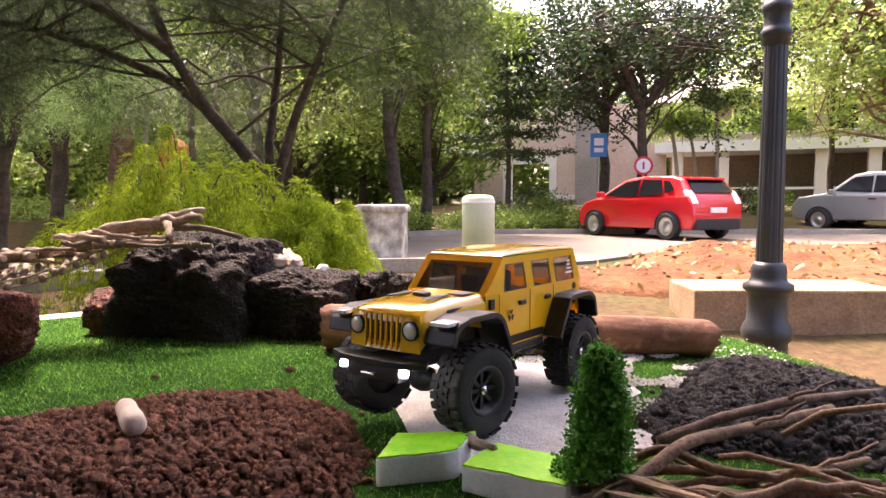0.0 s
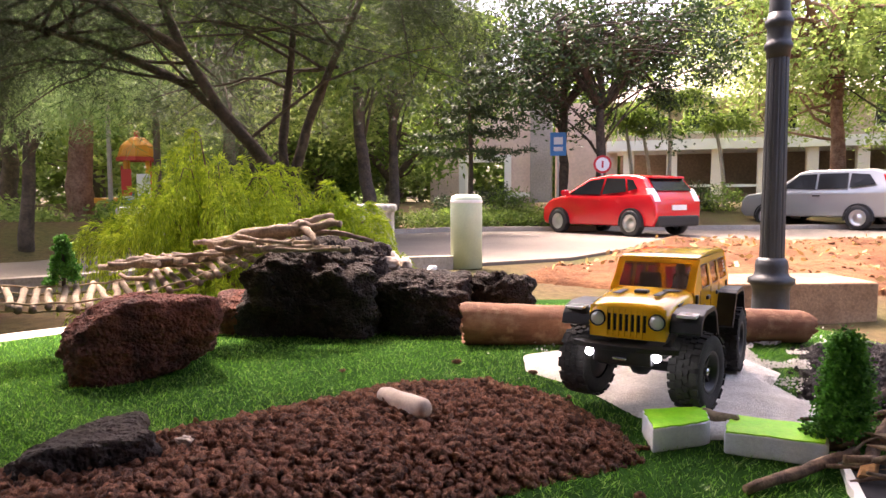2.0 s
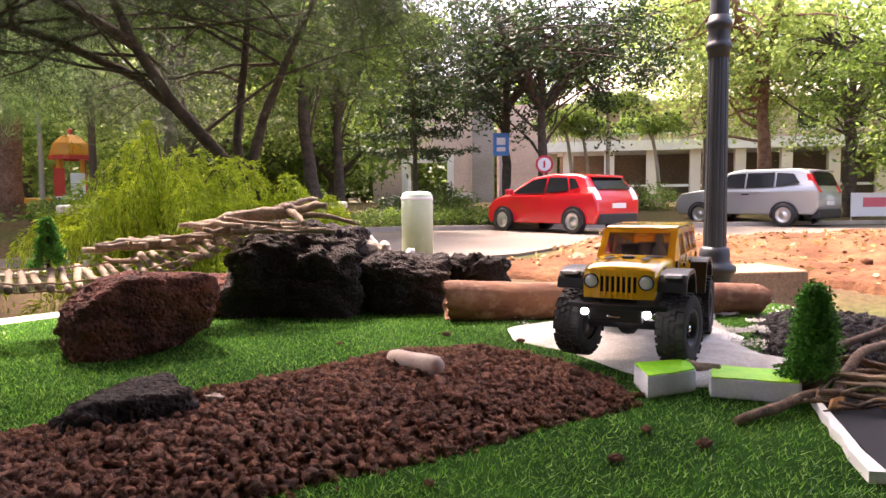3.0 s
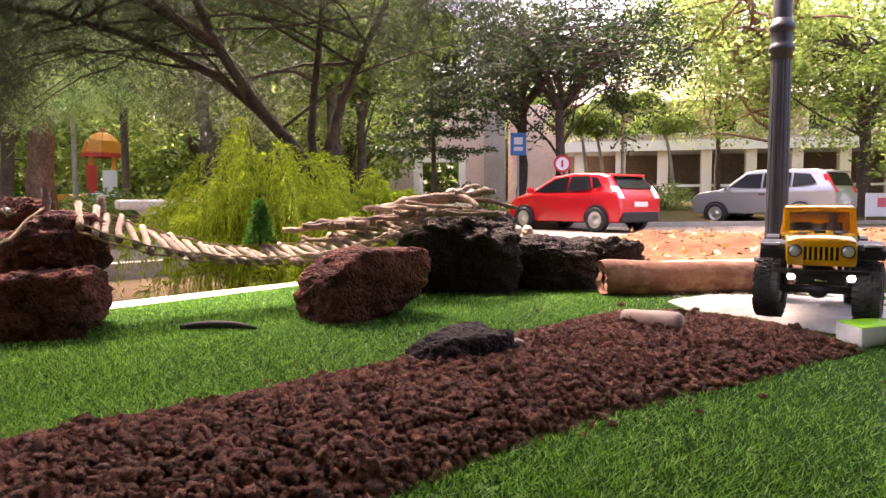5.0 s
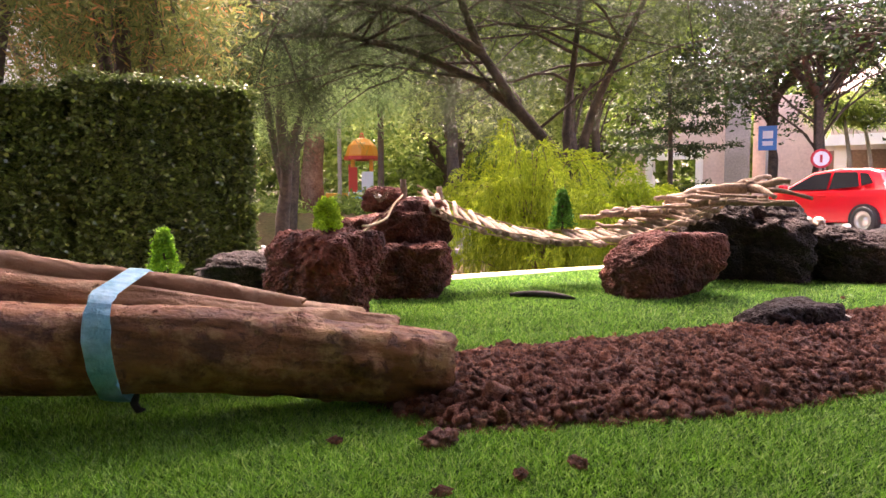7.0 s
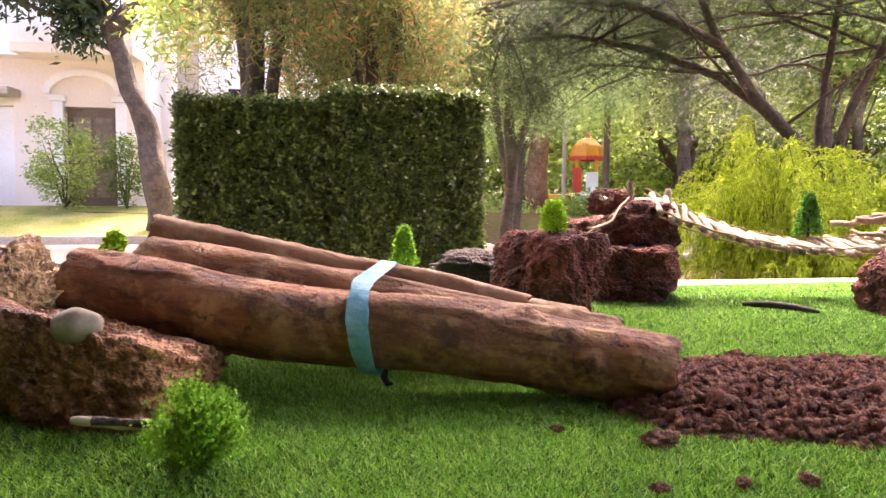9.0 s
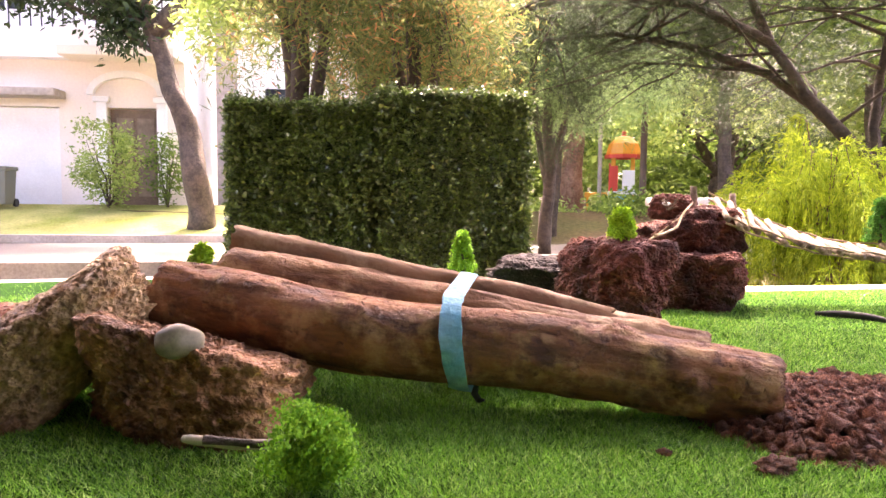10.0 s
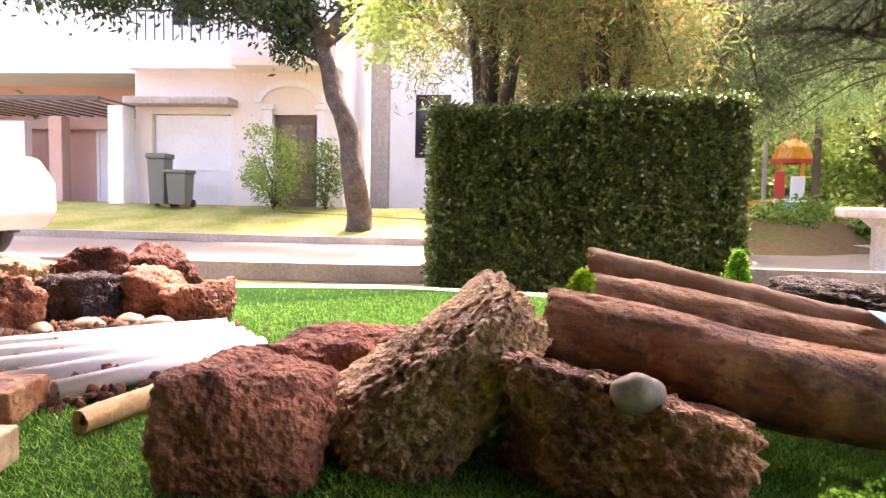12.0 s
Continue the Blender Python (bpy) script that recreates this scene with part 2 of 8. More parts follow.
M = dict(
    # backing darkened to put the shade between blades into its colour
    turf=surf("turf_backing", (0.010, 0.045, 0.005), (0.022, 0.08, 0.009), 3.0, 0.95, 0.6, 220, var=0.35, spec=0.05),
    # palest of the three tones paints sparkle onto some blades
    blade=leafy("turf_blades", (0.022, 0.10, 0.006), (0.27, 0.60, 0.06), 0.3, 0.3, (0.58, 0.78, 0.24), 0.4),
    concrete=surf("pale_concrete", (0.55, 0.52, 0.46), (0.68, 0.66, 0.6), 3, 0.9, 0.25, 40),
    road=surf("asphalt", (0.15, 0.125, 0.107), (0.21, 0.18, 0.15), 0.4, 0.9, 0.3, 45, spec=0.1),
    soil=surf("park_soil", (0.078, 0.048, 0.027), (0.06, 0.06, 0.021), 0.6, 0.95, 0.6, 12, var=0.4, dist=0.03, spec=0.1),
    clay=surf("orange_clay", (0.10, 0.043, 0.022), (0.185, 0.088, 0.043), 1.3, 0.95, 0.9, 9, var=0.35, dist=0.05, spec=0.1),
    verge=surf("verge_grass", (0.18, 0.21, 0.05), (0.33, 0.32, 0.12), 1.2, 0.95, 0.8, 25, var=0.35, dist=0.04, spec=0.1),
    kerb=surf("kerb_concrete", (0.32, 0.28, 0.23), (0.42, 0.37, 0.31), 2.0, 0.9, 0.3, 30, spec=0.1),
    bark=surf("grey_brown_bark", (0.05, 0.038, 0.028), (0.10, 0.075, 0.055), 6, 0.95, 0.9, 22, var=0.4, dist=0.03),
    bark_red=surf("reddish_bark", (0.17, 0.085, 0.05), (0.26, 0.15, 0.10), 5, 0.95, 0.9, 20, var=0.4, dist=0.03),
    lava_red=surf("red_lava_rock", (0.064, 0.018, 0.011), (0.19, 0.053, 0.030), 9, 0.95, 1.0, 55, var=0.45, dist=0.012, pits=0.8, pit_scale=70),
    lava_black=surf("black_lava_rock", (0.016, 0.010, 0.0085), (0.044, 0.027, 0.022), 9, 0.95, 1.0, 60, var=0.45, dist=0.012, pits=0.8, pit_scale=80),
    lava_tan=surf("tan_pitted_lava_rock", (0.21, 0.105, 0.038), (0.52, 0.33, 0.15), 7, 0.7, 0.7, 70, var=0.45, dist=0.010, pits=1.3, pit_scale=75),
    lava_rust=surf("rusty_red_lava_rock", (0.16, 0.048, 0.024), (0.42, 0.145, 0.072), 8, 0.8, 1.0, 50, var=0.4, dist=0.012, pits=0.7, pit_scale=65),
    lava_brown=surf("brown_pitted_lava_rock", (0.13, 0.050, 0.021), (0.42, 0.20, 0.082), 8, 0.7, 0.7, 70, var=0.5, dist=0.010, pits=1.3, pit_scale=80),
    grit_red=surf("red_brown_lava_gravel", (0.05, 0.017, 0.010), (0.33, 0.125, 0.062), 90, 0.85, 1.0, 420, var=0.6, island=True, dist=0.006),
    grit_black=surf("black_lava_gravel", (0.016, 0.014, 0.015), (0.066, 0.056, 0.056), 90, 0.9, 1.0, 420, var=0.5, island=True, dist=0.006),
    sand=surf("white_sand", (0.60, 0.56, 0.50), (0.80, 0.77, 0.72), 14, 0.95, 0.9, 150, var=0.2, dist=0.006),
    log=woody("brown_weathered_log", (0.095, 0.035, 0.013), (0.37, 0.145, 0.050), (0.47, 0.26, 0.105), (5.0, 17.0, 17.0), 1.0, 0.75, 0.55),
    log_mid=woody("tan_weathered_log", (0.13, 0.058, 0.024), (0.42, 0.215, 0.095), (0.52, 0.34, 0.18), (4.0, 20.0, 20.0), 1.0, 0.75, 0.60),
    log_pale=woody("sandy_smooth_log", (0.20, 0.10, 0.048), (0.38, 0.22, 0.118), (0.47, 0.31, 0.185), (2.5, 9.0, 9.0), 0.5, 0.8, 0.66),
    log_red=woody("red_brown_log", (0.15, 0.055, 0.028), (0.33, 0.145, 0.075), (0.42, 0.23, 0.13), (2.5, 9.0, 9.0), 0.5, 0.8, 0.66),
    stick=surf("dry_stick_wood", (0.15, 0.10, 0.068), (0.38, 0.285, 0.20), 22, 0.85, 0.8, 110, var=0.45, dist=0.003, random_ob=True),
    stick_dark=surf("brown_twig_bark", (0.06, 0.033, 0.022), (0.30, 0.19, 0.115), 34, 0.85, 0.9, 160, var=0.5, dist=0.003, random_ob=True),
    cut=surf("cut_wood", (0.42, 0.29, 0.17), (0.55, 0.40, 0.25), 20, 0.8, 0.3, 90),
    leaf_dark=leafy("dark_leaves", (0.012, 0.03, 0.008), (0.048, 0.09, 0.02), 0.3),
    leaf_mid=leafy("mid_green_leaves", (0.06, 0.115, 0.020), (0.21, 0.31, 0.055), 0.6),
    leaf_light=leafy("light_green_leaves", (0.15, 0.235, 0.05), (0.40, 0.50, 0.14), 0.65),
    needle=leafy("casuarina_needles", (0.014, 0.030, 0.010), (0.065, 0.10, 0.032), 0.32),
    needle_bright=leafy("pale_green_needles", (0.13, 0.23, 0.07), (0.33, 0.47, 0.17), 0.62),
    weeping=leafy("yellow_green_fronds", (0.15, 0.26, 0.010), (0.52, 0.64, 0.045), 0.62),
    brown_leaf=leafy("rusty_foliage", (0.065, 0.105, 0.030), (0.21, 0.245, 0.07), 0.6, 0.6, (0.44, 0.19, 0.08)),
    hedge_shade=surf("hedge_inner_shade", (0.014, 0.026, 0.008), (0.03, 0.046, 0.014), 20, 0.95, 0.6, 60, var=0.4),
    hedge_leaf=leafy("glossy_hedge_leaves", (0.032, 0.066, 0.013), (0.118, 0.188, 0.034), 0.3, 0.28, (0.20, 0.26, 0.06), 0.7),
    fake_leaf=leafy("model_tree_foam", (0.03, 0.15, 0.015), (0.11, 0.36, 0.035), 0.2, 0.8),
    fake_lime=leafy("lime_model_foliage", (0.24, 0.46, 0.02), (0.52, 0.78, 0.05), 0.35, 0.8),
    fake_fern=leafy("yellow_green_model_foliage", (0.09, 0.27, 0.014), (0.30, 0.58, 0.04), 0.35, 0.8),
    black_metal=surf("charcoal_painted_iron", (0.022, 0.024, 0.03), (0.033, 0.036, 0.043), 4, 0.45, 0.15, 60, var=0.15),
    white_paint=surf("white_paint", (0.78, 0.77, 0.74), (0.84, 0.83, 0.8), 2, 0.7, 0.1, 30, var=0.06),
    cream=surf("cream_render", (0.80, 0.71, 0.62), (0.84, 0.77, 0.69), 0.8, 0.85, 0.15, 20, var=0.06),
    salmon=surf("salmon_render", (0.66, 0.42, 0.33), (0.74, 0.50, 0.40), 0.8, 0.85, 0.15, 20, var=0.08),
    pinkstone=surf("pinkish_brick_wall", (0.58, 0.44, 0.37), (0.68, 0.54, 0.46), 0.5, 0.9, 0.2, 8, var=0.12),
    greystone=surf("grey_stone_column", (0.28, 0.25, 0.23), (0.36, 0.32, 0.3), 0.7, 0.9, 0.2, 12),
    tile_roof=surf("beige_roof", (0.38, 0.33, 0.28), (0.46, 0.40, 0.34), 1, 0.85, 0.3, 8),
    # dimness of the arcade inside painted into this brown; door panels reuse it
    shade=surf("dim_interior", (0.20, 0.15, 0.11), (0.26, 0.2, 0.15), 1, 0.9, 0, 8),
    # dark so the added light blockers bounce little light back
    blocker_dark=surf("dark_brown_blocker", (0.050, 0.040, 0.033), (0.070, 0.057, 0.047), 1, 0.9, 0.2, 8),
    glass_dark=plain("dark_glass", (0.02, 0.022, 0.025), 0.08),
    mint=surf("pale_green_paint", (0.48, 0.58, 0.42), (0.56, 0.65, 0.48), 3, 0.6, 0.1, 40, var=0.06),
    rubber=surf("black_rubber", (0.012, 0.012, 0.012), (0.03, 0.028, 0.026), 30, 0.85, 0.3, 200, var=0.3, dist=0.002),
)

# ---- mesh helpers ----


def mesh_ob(name, verts, faces, material, parent=None, smooth=False, label=""):
    me = bpy.data.meshes.new(name)
    me.from_pydata([tuple(v) for v in verts], [], [tuple(int(i) for i in f) for f in faces])
    me.materials.append(material)
    if smooth:
        me.polygons.foreach_set("use_smooth", [True] * len(me.polygons))
    me.update()
    ob = new(name, me)
    ob.parent = parent
    return tagged(ob, label)


def soup(name, verts, polys, material, parent=None, smooth=False):
    """Fast mesh from arrays: verts (n, 3), polys (m, k) all with k corners."""
    me = bpy.data.meshes.new(name)
    m, k = polys.shape
    me.vertices.add(len(verts))
    me.vertices.foreach_set("co", np.ascontiguousarray(verts, dtype=np.float32).ravel())
    me.loops.add(m * k)
    me.loops.foreach_set("vertex_index", np.ascontiguousarray(polys, dtype=np.int32).ravel())
    me.polygons.add(m)
    me.polygons.foreach_set("loop_start", np.arange(0, m * k, k, dtype=np.int32))
    me.materials.append(material)
    if smooth:
        me.polygons.foreach_set("use_smooth", np.ones(m, dtype=bool))
    me.update(calc_edges=True)
    ob = new(name, me)
    ob.parent = parent
    return ob


def part(name, bm, material, parent, label="", smooth=False):
    me = bpy.data.meshes.new(name)
    bm.to_mesh(me)
    bm.free()
    me.materials.append(material)
    if smooth:
        me.polygons.foreach_set("use_smooth", [True] * len(me.polygons))
    ob = new(name, me)
    ob.parent = parent
    return tagged(ob, label)


def thing(name, x, y, z, rz=0.0, label="", category="", group="", kind=""):
    ob = new(name)
    ob.empty_display_size = 0.1
    ob.matrix_world = pose(x, y, z, 0, 0, rz)
    return tagged(ob, label, category, group, kind)


def box_bm(lo, hi, bevel=0.0, seg=2):
    bm = bmesh.new()
    bmesh.ops.create_cube(bm, size=1.0)
    for v in bm.verts:
        v.co = Vector([lo[i] + (v.co[i] + 0.5) * (hi[i] - lo[i]) for i in range(3)])
    if bevel:
        bmesh.ops.bevel(bm, geom=bm.edges[:] + bm.verts[:], offset=bevel, segments=seg, affect="EDGES", profile=0.5)
    return bm


def prism_bm(outline, axis, lo, hi, bevel=0.0):
    """Extrude a 2D outline along an axis: axis 'y' takes (x, z) pairs, 'z' takes (x, y), 'x' takes (y, z)."""
    bm = bmesh.new()

    def at(p, h):
        return {"x": (h, p[0], p[1]), "y": (p[0], h, p[1]), "z": (p[0], p[1], h)}[axis]

    a = [bm.verts.new(at(p, lo)) for p in outline]
    b = [bm.verts.new(at(p, hi)) for p in outline]
    bm.faces.new(a)
    bm.faces.new(b[::-1])
    for i in range(len(outline)):
        j = (i + 1) % len(outline)
        bm.faces.new((a[j], a[i], b[i], b[j]))
    bmesh.ops.recalc_face_normals(bm, faces=bm.faces)
    if bevel:
        bmesh.ops.bevel(bm, geom=bm.edges[:], offset=bevel, segments=2, affect="EDGES", profile=0.5)
    return bm


def lathe_bm(profile, seg=32):
    """Turn (radius, z) pairs round the z axis."""
    bm = bmesh.new()
    rings = []
    for r, z in profile:
        if r < 1e-6:
            rings.append([bm.verts.new((0, 0, z))])
        else:
            rings.append([bm.verts.new((r * math.cos(2 * math.pi * k / seg), r * math.sin(2 * math.pi * k / seg), z)) for k in range(seg)])
    for a, b in zip(rings, rings[1:]):
        for k in range(seg):
            j = (k + 1) % seg
            if len(a) == 1 and len(b) > 1:
                bm.faces.new((a[0], b[j], b[k]))
            elif len(b) == 1 and len(a) > 1:
                bm.faces.new((a[k], a[j], b[0]))
            elif len(a) > 1:
                bm.faces.new((a[k], a[j], b[j], b[k]))
    bmesh.ops.recalc_face_normals(bm, faces=bm.faces)
    return bm


def tube(path, radii, sides=10, rough=0.0, freq=8.0, seed=0, caps=True):
    """Verts and quads/caps of a tapered limb along a path."""
    path = [Vector(p) for p in path]
    verts, faces = [], []
    up = Vector((0.13, 0.21, 0.97))
    for i, p in enumerate(path):
        d = (path[min(i + 1, len(path) - 1)] - path[max(i - 1, 0)]).normalized()
        if abs(d.dot(up)) > 0.95:
            up = Vector((0.9, 0.3, 0.1))
        s = d.cross(up).normalized()
        u = s.cross(d).normalized()
        for k in range(sides):
            a = 2 * math.pi * k / sides
            w = s * math.cos(a) + u * math.sin(a)
            r = radii[i]
            if rough:
                q = p * freq + w * (freq * r * 1.6) + Vector((seed, seed * 1.7, -seed))
                r *= 1 + rough * noise.noise(q) + rough * 0.5 * noise.noise(q * 2.7)
            verts.append(p + w * r)
    for i in range(len(path) - 1):
        for k in range(sides):
            j = (k + 1) % sides
            faces.append((i * sides + k, i * sides + j, (i + 1) * sides + j, (i + 1) * sides + k))
    if caps:
        faces.append(tuple(range(sides))[::-1])
        faces.append(tuple((len(path) - 1) * sides + k for k in range(sides)))
    return verts, faces


def bent(p, q, n, sag=0.0, wobble=0.0, seed=0):
    """Points from p to q with sag and a gentle wander."""
    p, q = Vector(p), Vector(q)
    out = []
    for i in range(n + 1):
        t = i / n
        v = p.lerp(q, t)
        v.z -= sag * 4 * t * (1 - t)
        if wobble:
            s = Vector((seed * 3.1, t * 2.6, seed))
            v += wobble * Vector((noise.noise(s), noise.noise(s + Vector((9, 0, 0))), noise.noise(s + Vector((0, 7, 5))))) * math.sin(math.pi * min(1, t * 1.2 + 0.1))
        out.append(v)
    return out


def merge(lists):
    verts, faces = [], []
    for v, f in lists:
        o = len(verts)
        verts += v
        faces += [tuple(i + o for i in q) for q in f]
    return verts, faces


def leaves(rng, centres, spread, count, length, width, droop=0.0, up=0.3):
    """Diamond leaves round clump centres, as arrays for soup()."""
    c = np.repeat(centres, count, axis=0)
    n = len(c)
    p = c + rng.normal(0, 1, (n, 3)) * spread
    d = rng.normal(0, 1, (n, 3))
    d[:, 2] = d[:, 2] * 0.6 - droop
    d /= np.linalg.norm(d, axis=1)[:, None]
    s = np.cross(d, rng.normal(0, 1, (n, 3)) + np.array([0, 0, up * 3]))
    s /= np.linalg.norm(s, axis=1)[:, None] + 1e-9
    l = length * rng.uniform(0.6, 1.25, n)[:, None]
    w = width * rng.uniform(0.7, 1.2, n)[:, None]
    v = np.stack([p, p + d * l * 0.45 + s * w * 0.5, p + d * l, p + d * l * 0.45 - s * w * 0.5], 1).reshape(-1, 3)
    return v, np.arange(4 * n).reshape(-1, 4)


def clumps(rng, centre, radii, n, hollow=0.45, gaps=0.0, gap_scale=0.5):
    """Clump centres in an uneven ellipsoid, denser toward the outside, with gaps."""
    out = []
    centre, radii = np.array(centre, float), np.array(radii, float)
    while len(out) < n:
        d = rng.normal(0, 1, 3)
        d /= np.linalg.norm(d)
        r = (hollow**3 + rng.uniform() * (1 - hollow**3)) ** (1 / 3)
        q = centre + d * r * radii * (1 + 0.25 * noise.noise(Vector(d) * 2.3 + Vector(centre)))
        if gaps and noise.noise(Vector(q) / gap_scale) < gaps - 0.5:
            continue
        out.append(q)
    return np.array(out)


def inside(poly, x, y):
    """Even-odd test for arrays of points."""
    res = np.zeros(len(x), bool)
    j = len(poly) - 1
    for i in range(len(poly)):
        (xi, yi), (xj, yj) = poly[i], poly[j]
        hit = ((yi > y) != (yj > y)) & (x < (xj - xi) * (y - yi) / (yj - yi + 1e-12) + xi)
        res ^= hit
        j = i
    return res


def edge_dist(poly, x, y):
    best = np.full(len(x), 1e9)
    for (x1, y1), (x2, y2) in zip(poly, poly[1:] + poly[:1]):
        dx, dy = x2 - x1, y2 - y1
        t = np.clip(((x - x1) * dx + (y - y1) * dy) / (dx * dx + dy * dy), 0, 1)
        best = np.minimum(best, np.hypot(x - x1 - t * dx, y - y1 - t * dy))
    return best


def slab(name, poly, top, bottom, material, label, category, kind="structure", bevel=0.0):
    bm = prism_bm(poly, "z", bottom, top, bevel)
    ob = part(name, bm, material, None, label)
    return tagged(ob, label, category, "", kind)


# ---- large structure: ground, road, kerbs, platform ----
GROUND_Z = -0.45
ROAD_OUT = [(-27, -15), (-16.5, -1.4), (-12.9, 3.3), (-10.2, 7.4), (-8.6, 11.0), (-6.6, 15.5), (-4.0, 18.6), (2, 20.6), (10, 22.6), (45, 29)]
ROAD_IN = [(-20, -15), (-12.0, -3.2), (-8.0, 2.4), (-6.2, 6.0), (-4.2, 8.6), (-2.2, 9.6), (-0.6, 11.0), (1.0, 14.6), (8, 17.5), (45, 21)]

rng = np.random.default_rng(3)
gx = np.concatenate([[-1500, -600, -250, -120], np.arange(-60, 60.1, 1.5), [120, 250, 600, 1500]])
gv = np.array([(x, y) for y in gx for x in gx])
gz = np.full(len(gv), GROUND_Z)
# the park behind the road and the house gardens rise gently
behind = np.clip((gv[:, 1] - 20 - 0.19 * gv[:, 0]) / 8, 0, 1)
gz += 0.75 * behind * (gv[:, 0] > -30) * (np.abs(gv[:, 1]) < 200)
hx = (gv[:, 0] + 12.9) * -0.79 + (gv[:, 1] - 3.3) * 0.61
gz = np.where((hx > 0) & (gv[:, 0] < -8), np.maximum(gz, GROUND_Z + np.clip(hx / 2.5, 0, 1) * 0.55), gz)
gz -= 0.34 * np.exp(-((gv[:, 0] - 2) ** 2 / 7 + (gv[:, 1] - 5.7) ** 2 / 3))
k = len(gx)
gf = np.array([(r * k + c, r * k + c + 1, (r + 1) * k + c + 1, (r + 1) * k + c) for r in range(k - 1) for c in range(k - 1)])
ground = soup("ground", np.column_stack([gv, gz - 0.03]), gf, M["soil"], smooth=True)
tagged(ground, "brown park soil with thin patchy grass under the trees", "ground", "", "structure")

slab("road", ROAD_OUT + ROAD_IN[::-1], GROUND_Z + 0.02, GROUND_Z - 0.3, M["road"], "sun-bleached grey asphalt road curving round the park corner", "road")


def strip(name, line, width, top, bottom, material, label, category):
    """A kerb along a line."""
    vs, fs = [], []
    for i, (x, y) in enumerate(line):
        a, b = line[max(i - 1, 0)], line[min(i + 1, len(line) - 1)]
        d = Vector((b[0] - a[0], b[1] - a[1], 0)).normalized()
        s = Vector((-d.y, d.x, 0)) * width
        vs += [(x, y, bottom), (x, y, top), (x + s.x, y + s.y, top), (x + s.x, y + s.y, bottom)]
    for i in range(len(line) - 1):
        for c in range(4):
            e = (c + 1) % 4
            fs.append((4 * i + c, 4 * i + e, 4 * i + 4 + e, 4 * i + 4 + c))
    fs += [(0, 1, 2, 3), tuple(4 * len(line) - 4 + c for c in (3, 2, 1, 0))]
    bm = bmesh.new()
    vv = [bm.verts.new(v) for v in vs]
    for f in fs:
        bm.faces.new([vv[i] for i in f])
    bmesh.ops.recalc_face_normals(bm, faces=bm.faces)
    return tagged(part(name, bm, material, None), label, category, "", "structure")


strip("kerb_outer", ROAD_OUT, 0.18, GROUND_Z + 0.15, GROUND_Z - 0.3, M["kerb"], "weathered concrete kerb along the far side of the road", "kerb")
strip("kerb_inner", ROAD_IN[:6], -0.18, GROUND_Z + 0.15, GROUND_Z - 0.3, M["kerb"], "weathered concrete kerb along the planted corner", "kerb")

VERGE = [(-26, -13.6), (-16.7, -1.25), (-13.05, 3.42), (-11.0, 6.6), (-13.3, 8.1), (-15.3, 5.2), (-19, 0.7), (-29, -12)]
vb = [(x, y) for x, y in VERGE]
vm = bmesh.new()
vv = [vm.verts.new((x, y, GROUND_Z + (0.13 if i < 4 else 0.60))) for i, (x, y) in enumerate(vb)]
vm.faces.new((vv[0], vv[1], vv[6], vv[7]))
vm.faces.new((vv[1], vv[2], vv[5], vv[6]))
vm.faces.new((vv[2], vv[3], vv[4], vv[5]))
bmesh.ops.recalc_face_normals(vm, faces=vm.faces)
down = bmesh.ops.extrude_face_region(vm, geom=vm.faces[:])["geom"]
for v in down:
    if isinstance(v, bmesh.types.BMVert):
        v.co.z -= 0.4
bmesh.ops.recalc_face_normals(vm, faces=vm.faces)
tagged(part("verge", vm, M["verge"], None), "sunlit yellow-green lawn verge in front of the houses", "lawn", "", "structure")

PLATFORM = [(-5.2, -3.4), (-4.45, 0.0), (-4.05, 0.75), (-3.43, 1.30), (-2.44, 2.06), (-1.99, 2.78), (-1.5, 3.42), (-0.3, 3.70), (0.44, 3.12), (0.72, 2.58), (1.6, 0.9), (2.0, -3.4)]


def grow(poly, d):
    c = Vector((sum(p[0] for p in poly) / len(poly), sum(p[1] for p in poly) / len(poly)))
    out = []
    for p in poly:
        v = Vector(p) - c
        out.append(tuple(c + v * (1 + d / v.length)))
    return out


rim_w, rim_n = grow(PLATFORM, 0.19), grow(PLATFORM, -0.02)
slab("platform_wall", rim_w[:7] + rim_n[7:], -0.001, GROUND_Z - 0.2, M["concrete"], "pale concrete edge of the raised planting bed", "platform wall")
# unseen walls and roof, added only to shade the bed from sun and sky
slab("wall_south", [(-9, -4.2), (9, -4.2), (9, -3.9), (-9, -3.9)], 4.6, GROUND_Z - 0.3, M["blocker_dark"], "unseen dark wall added behind the bed to block light", "wall")
slab("wall_east", [(3.3, -3.9), (3.6, -3.9), (3.6, 1.2), (3.3, 1.2)], 4.6, GROUND_Z - 0.3, M["blocker_dark"], "unseen dark wall added beside the bed to block light", "wall")
slab("ceiling", [(3.29, -3.89), (3.29, 0.8), (1.7, 2.5), (0.3, 4.3), (-1.6, 4.7), (-4.1, 3.2), (-5.2, 1.0), (-5.3, -3.89)], 4.02, 3.85, M["blocker_dark"], "unseen dark roof added over the bed to keep light off", "roof")
slab("turf", PLATFORM, 0.004, -0.02, M["turf"], "bright green artificial turf laid over the raised bed", "artificial turf")

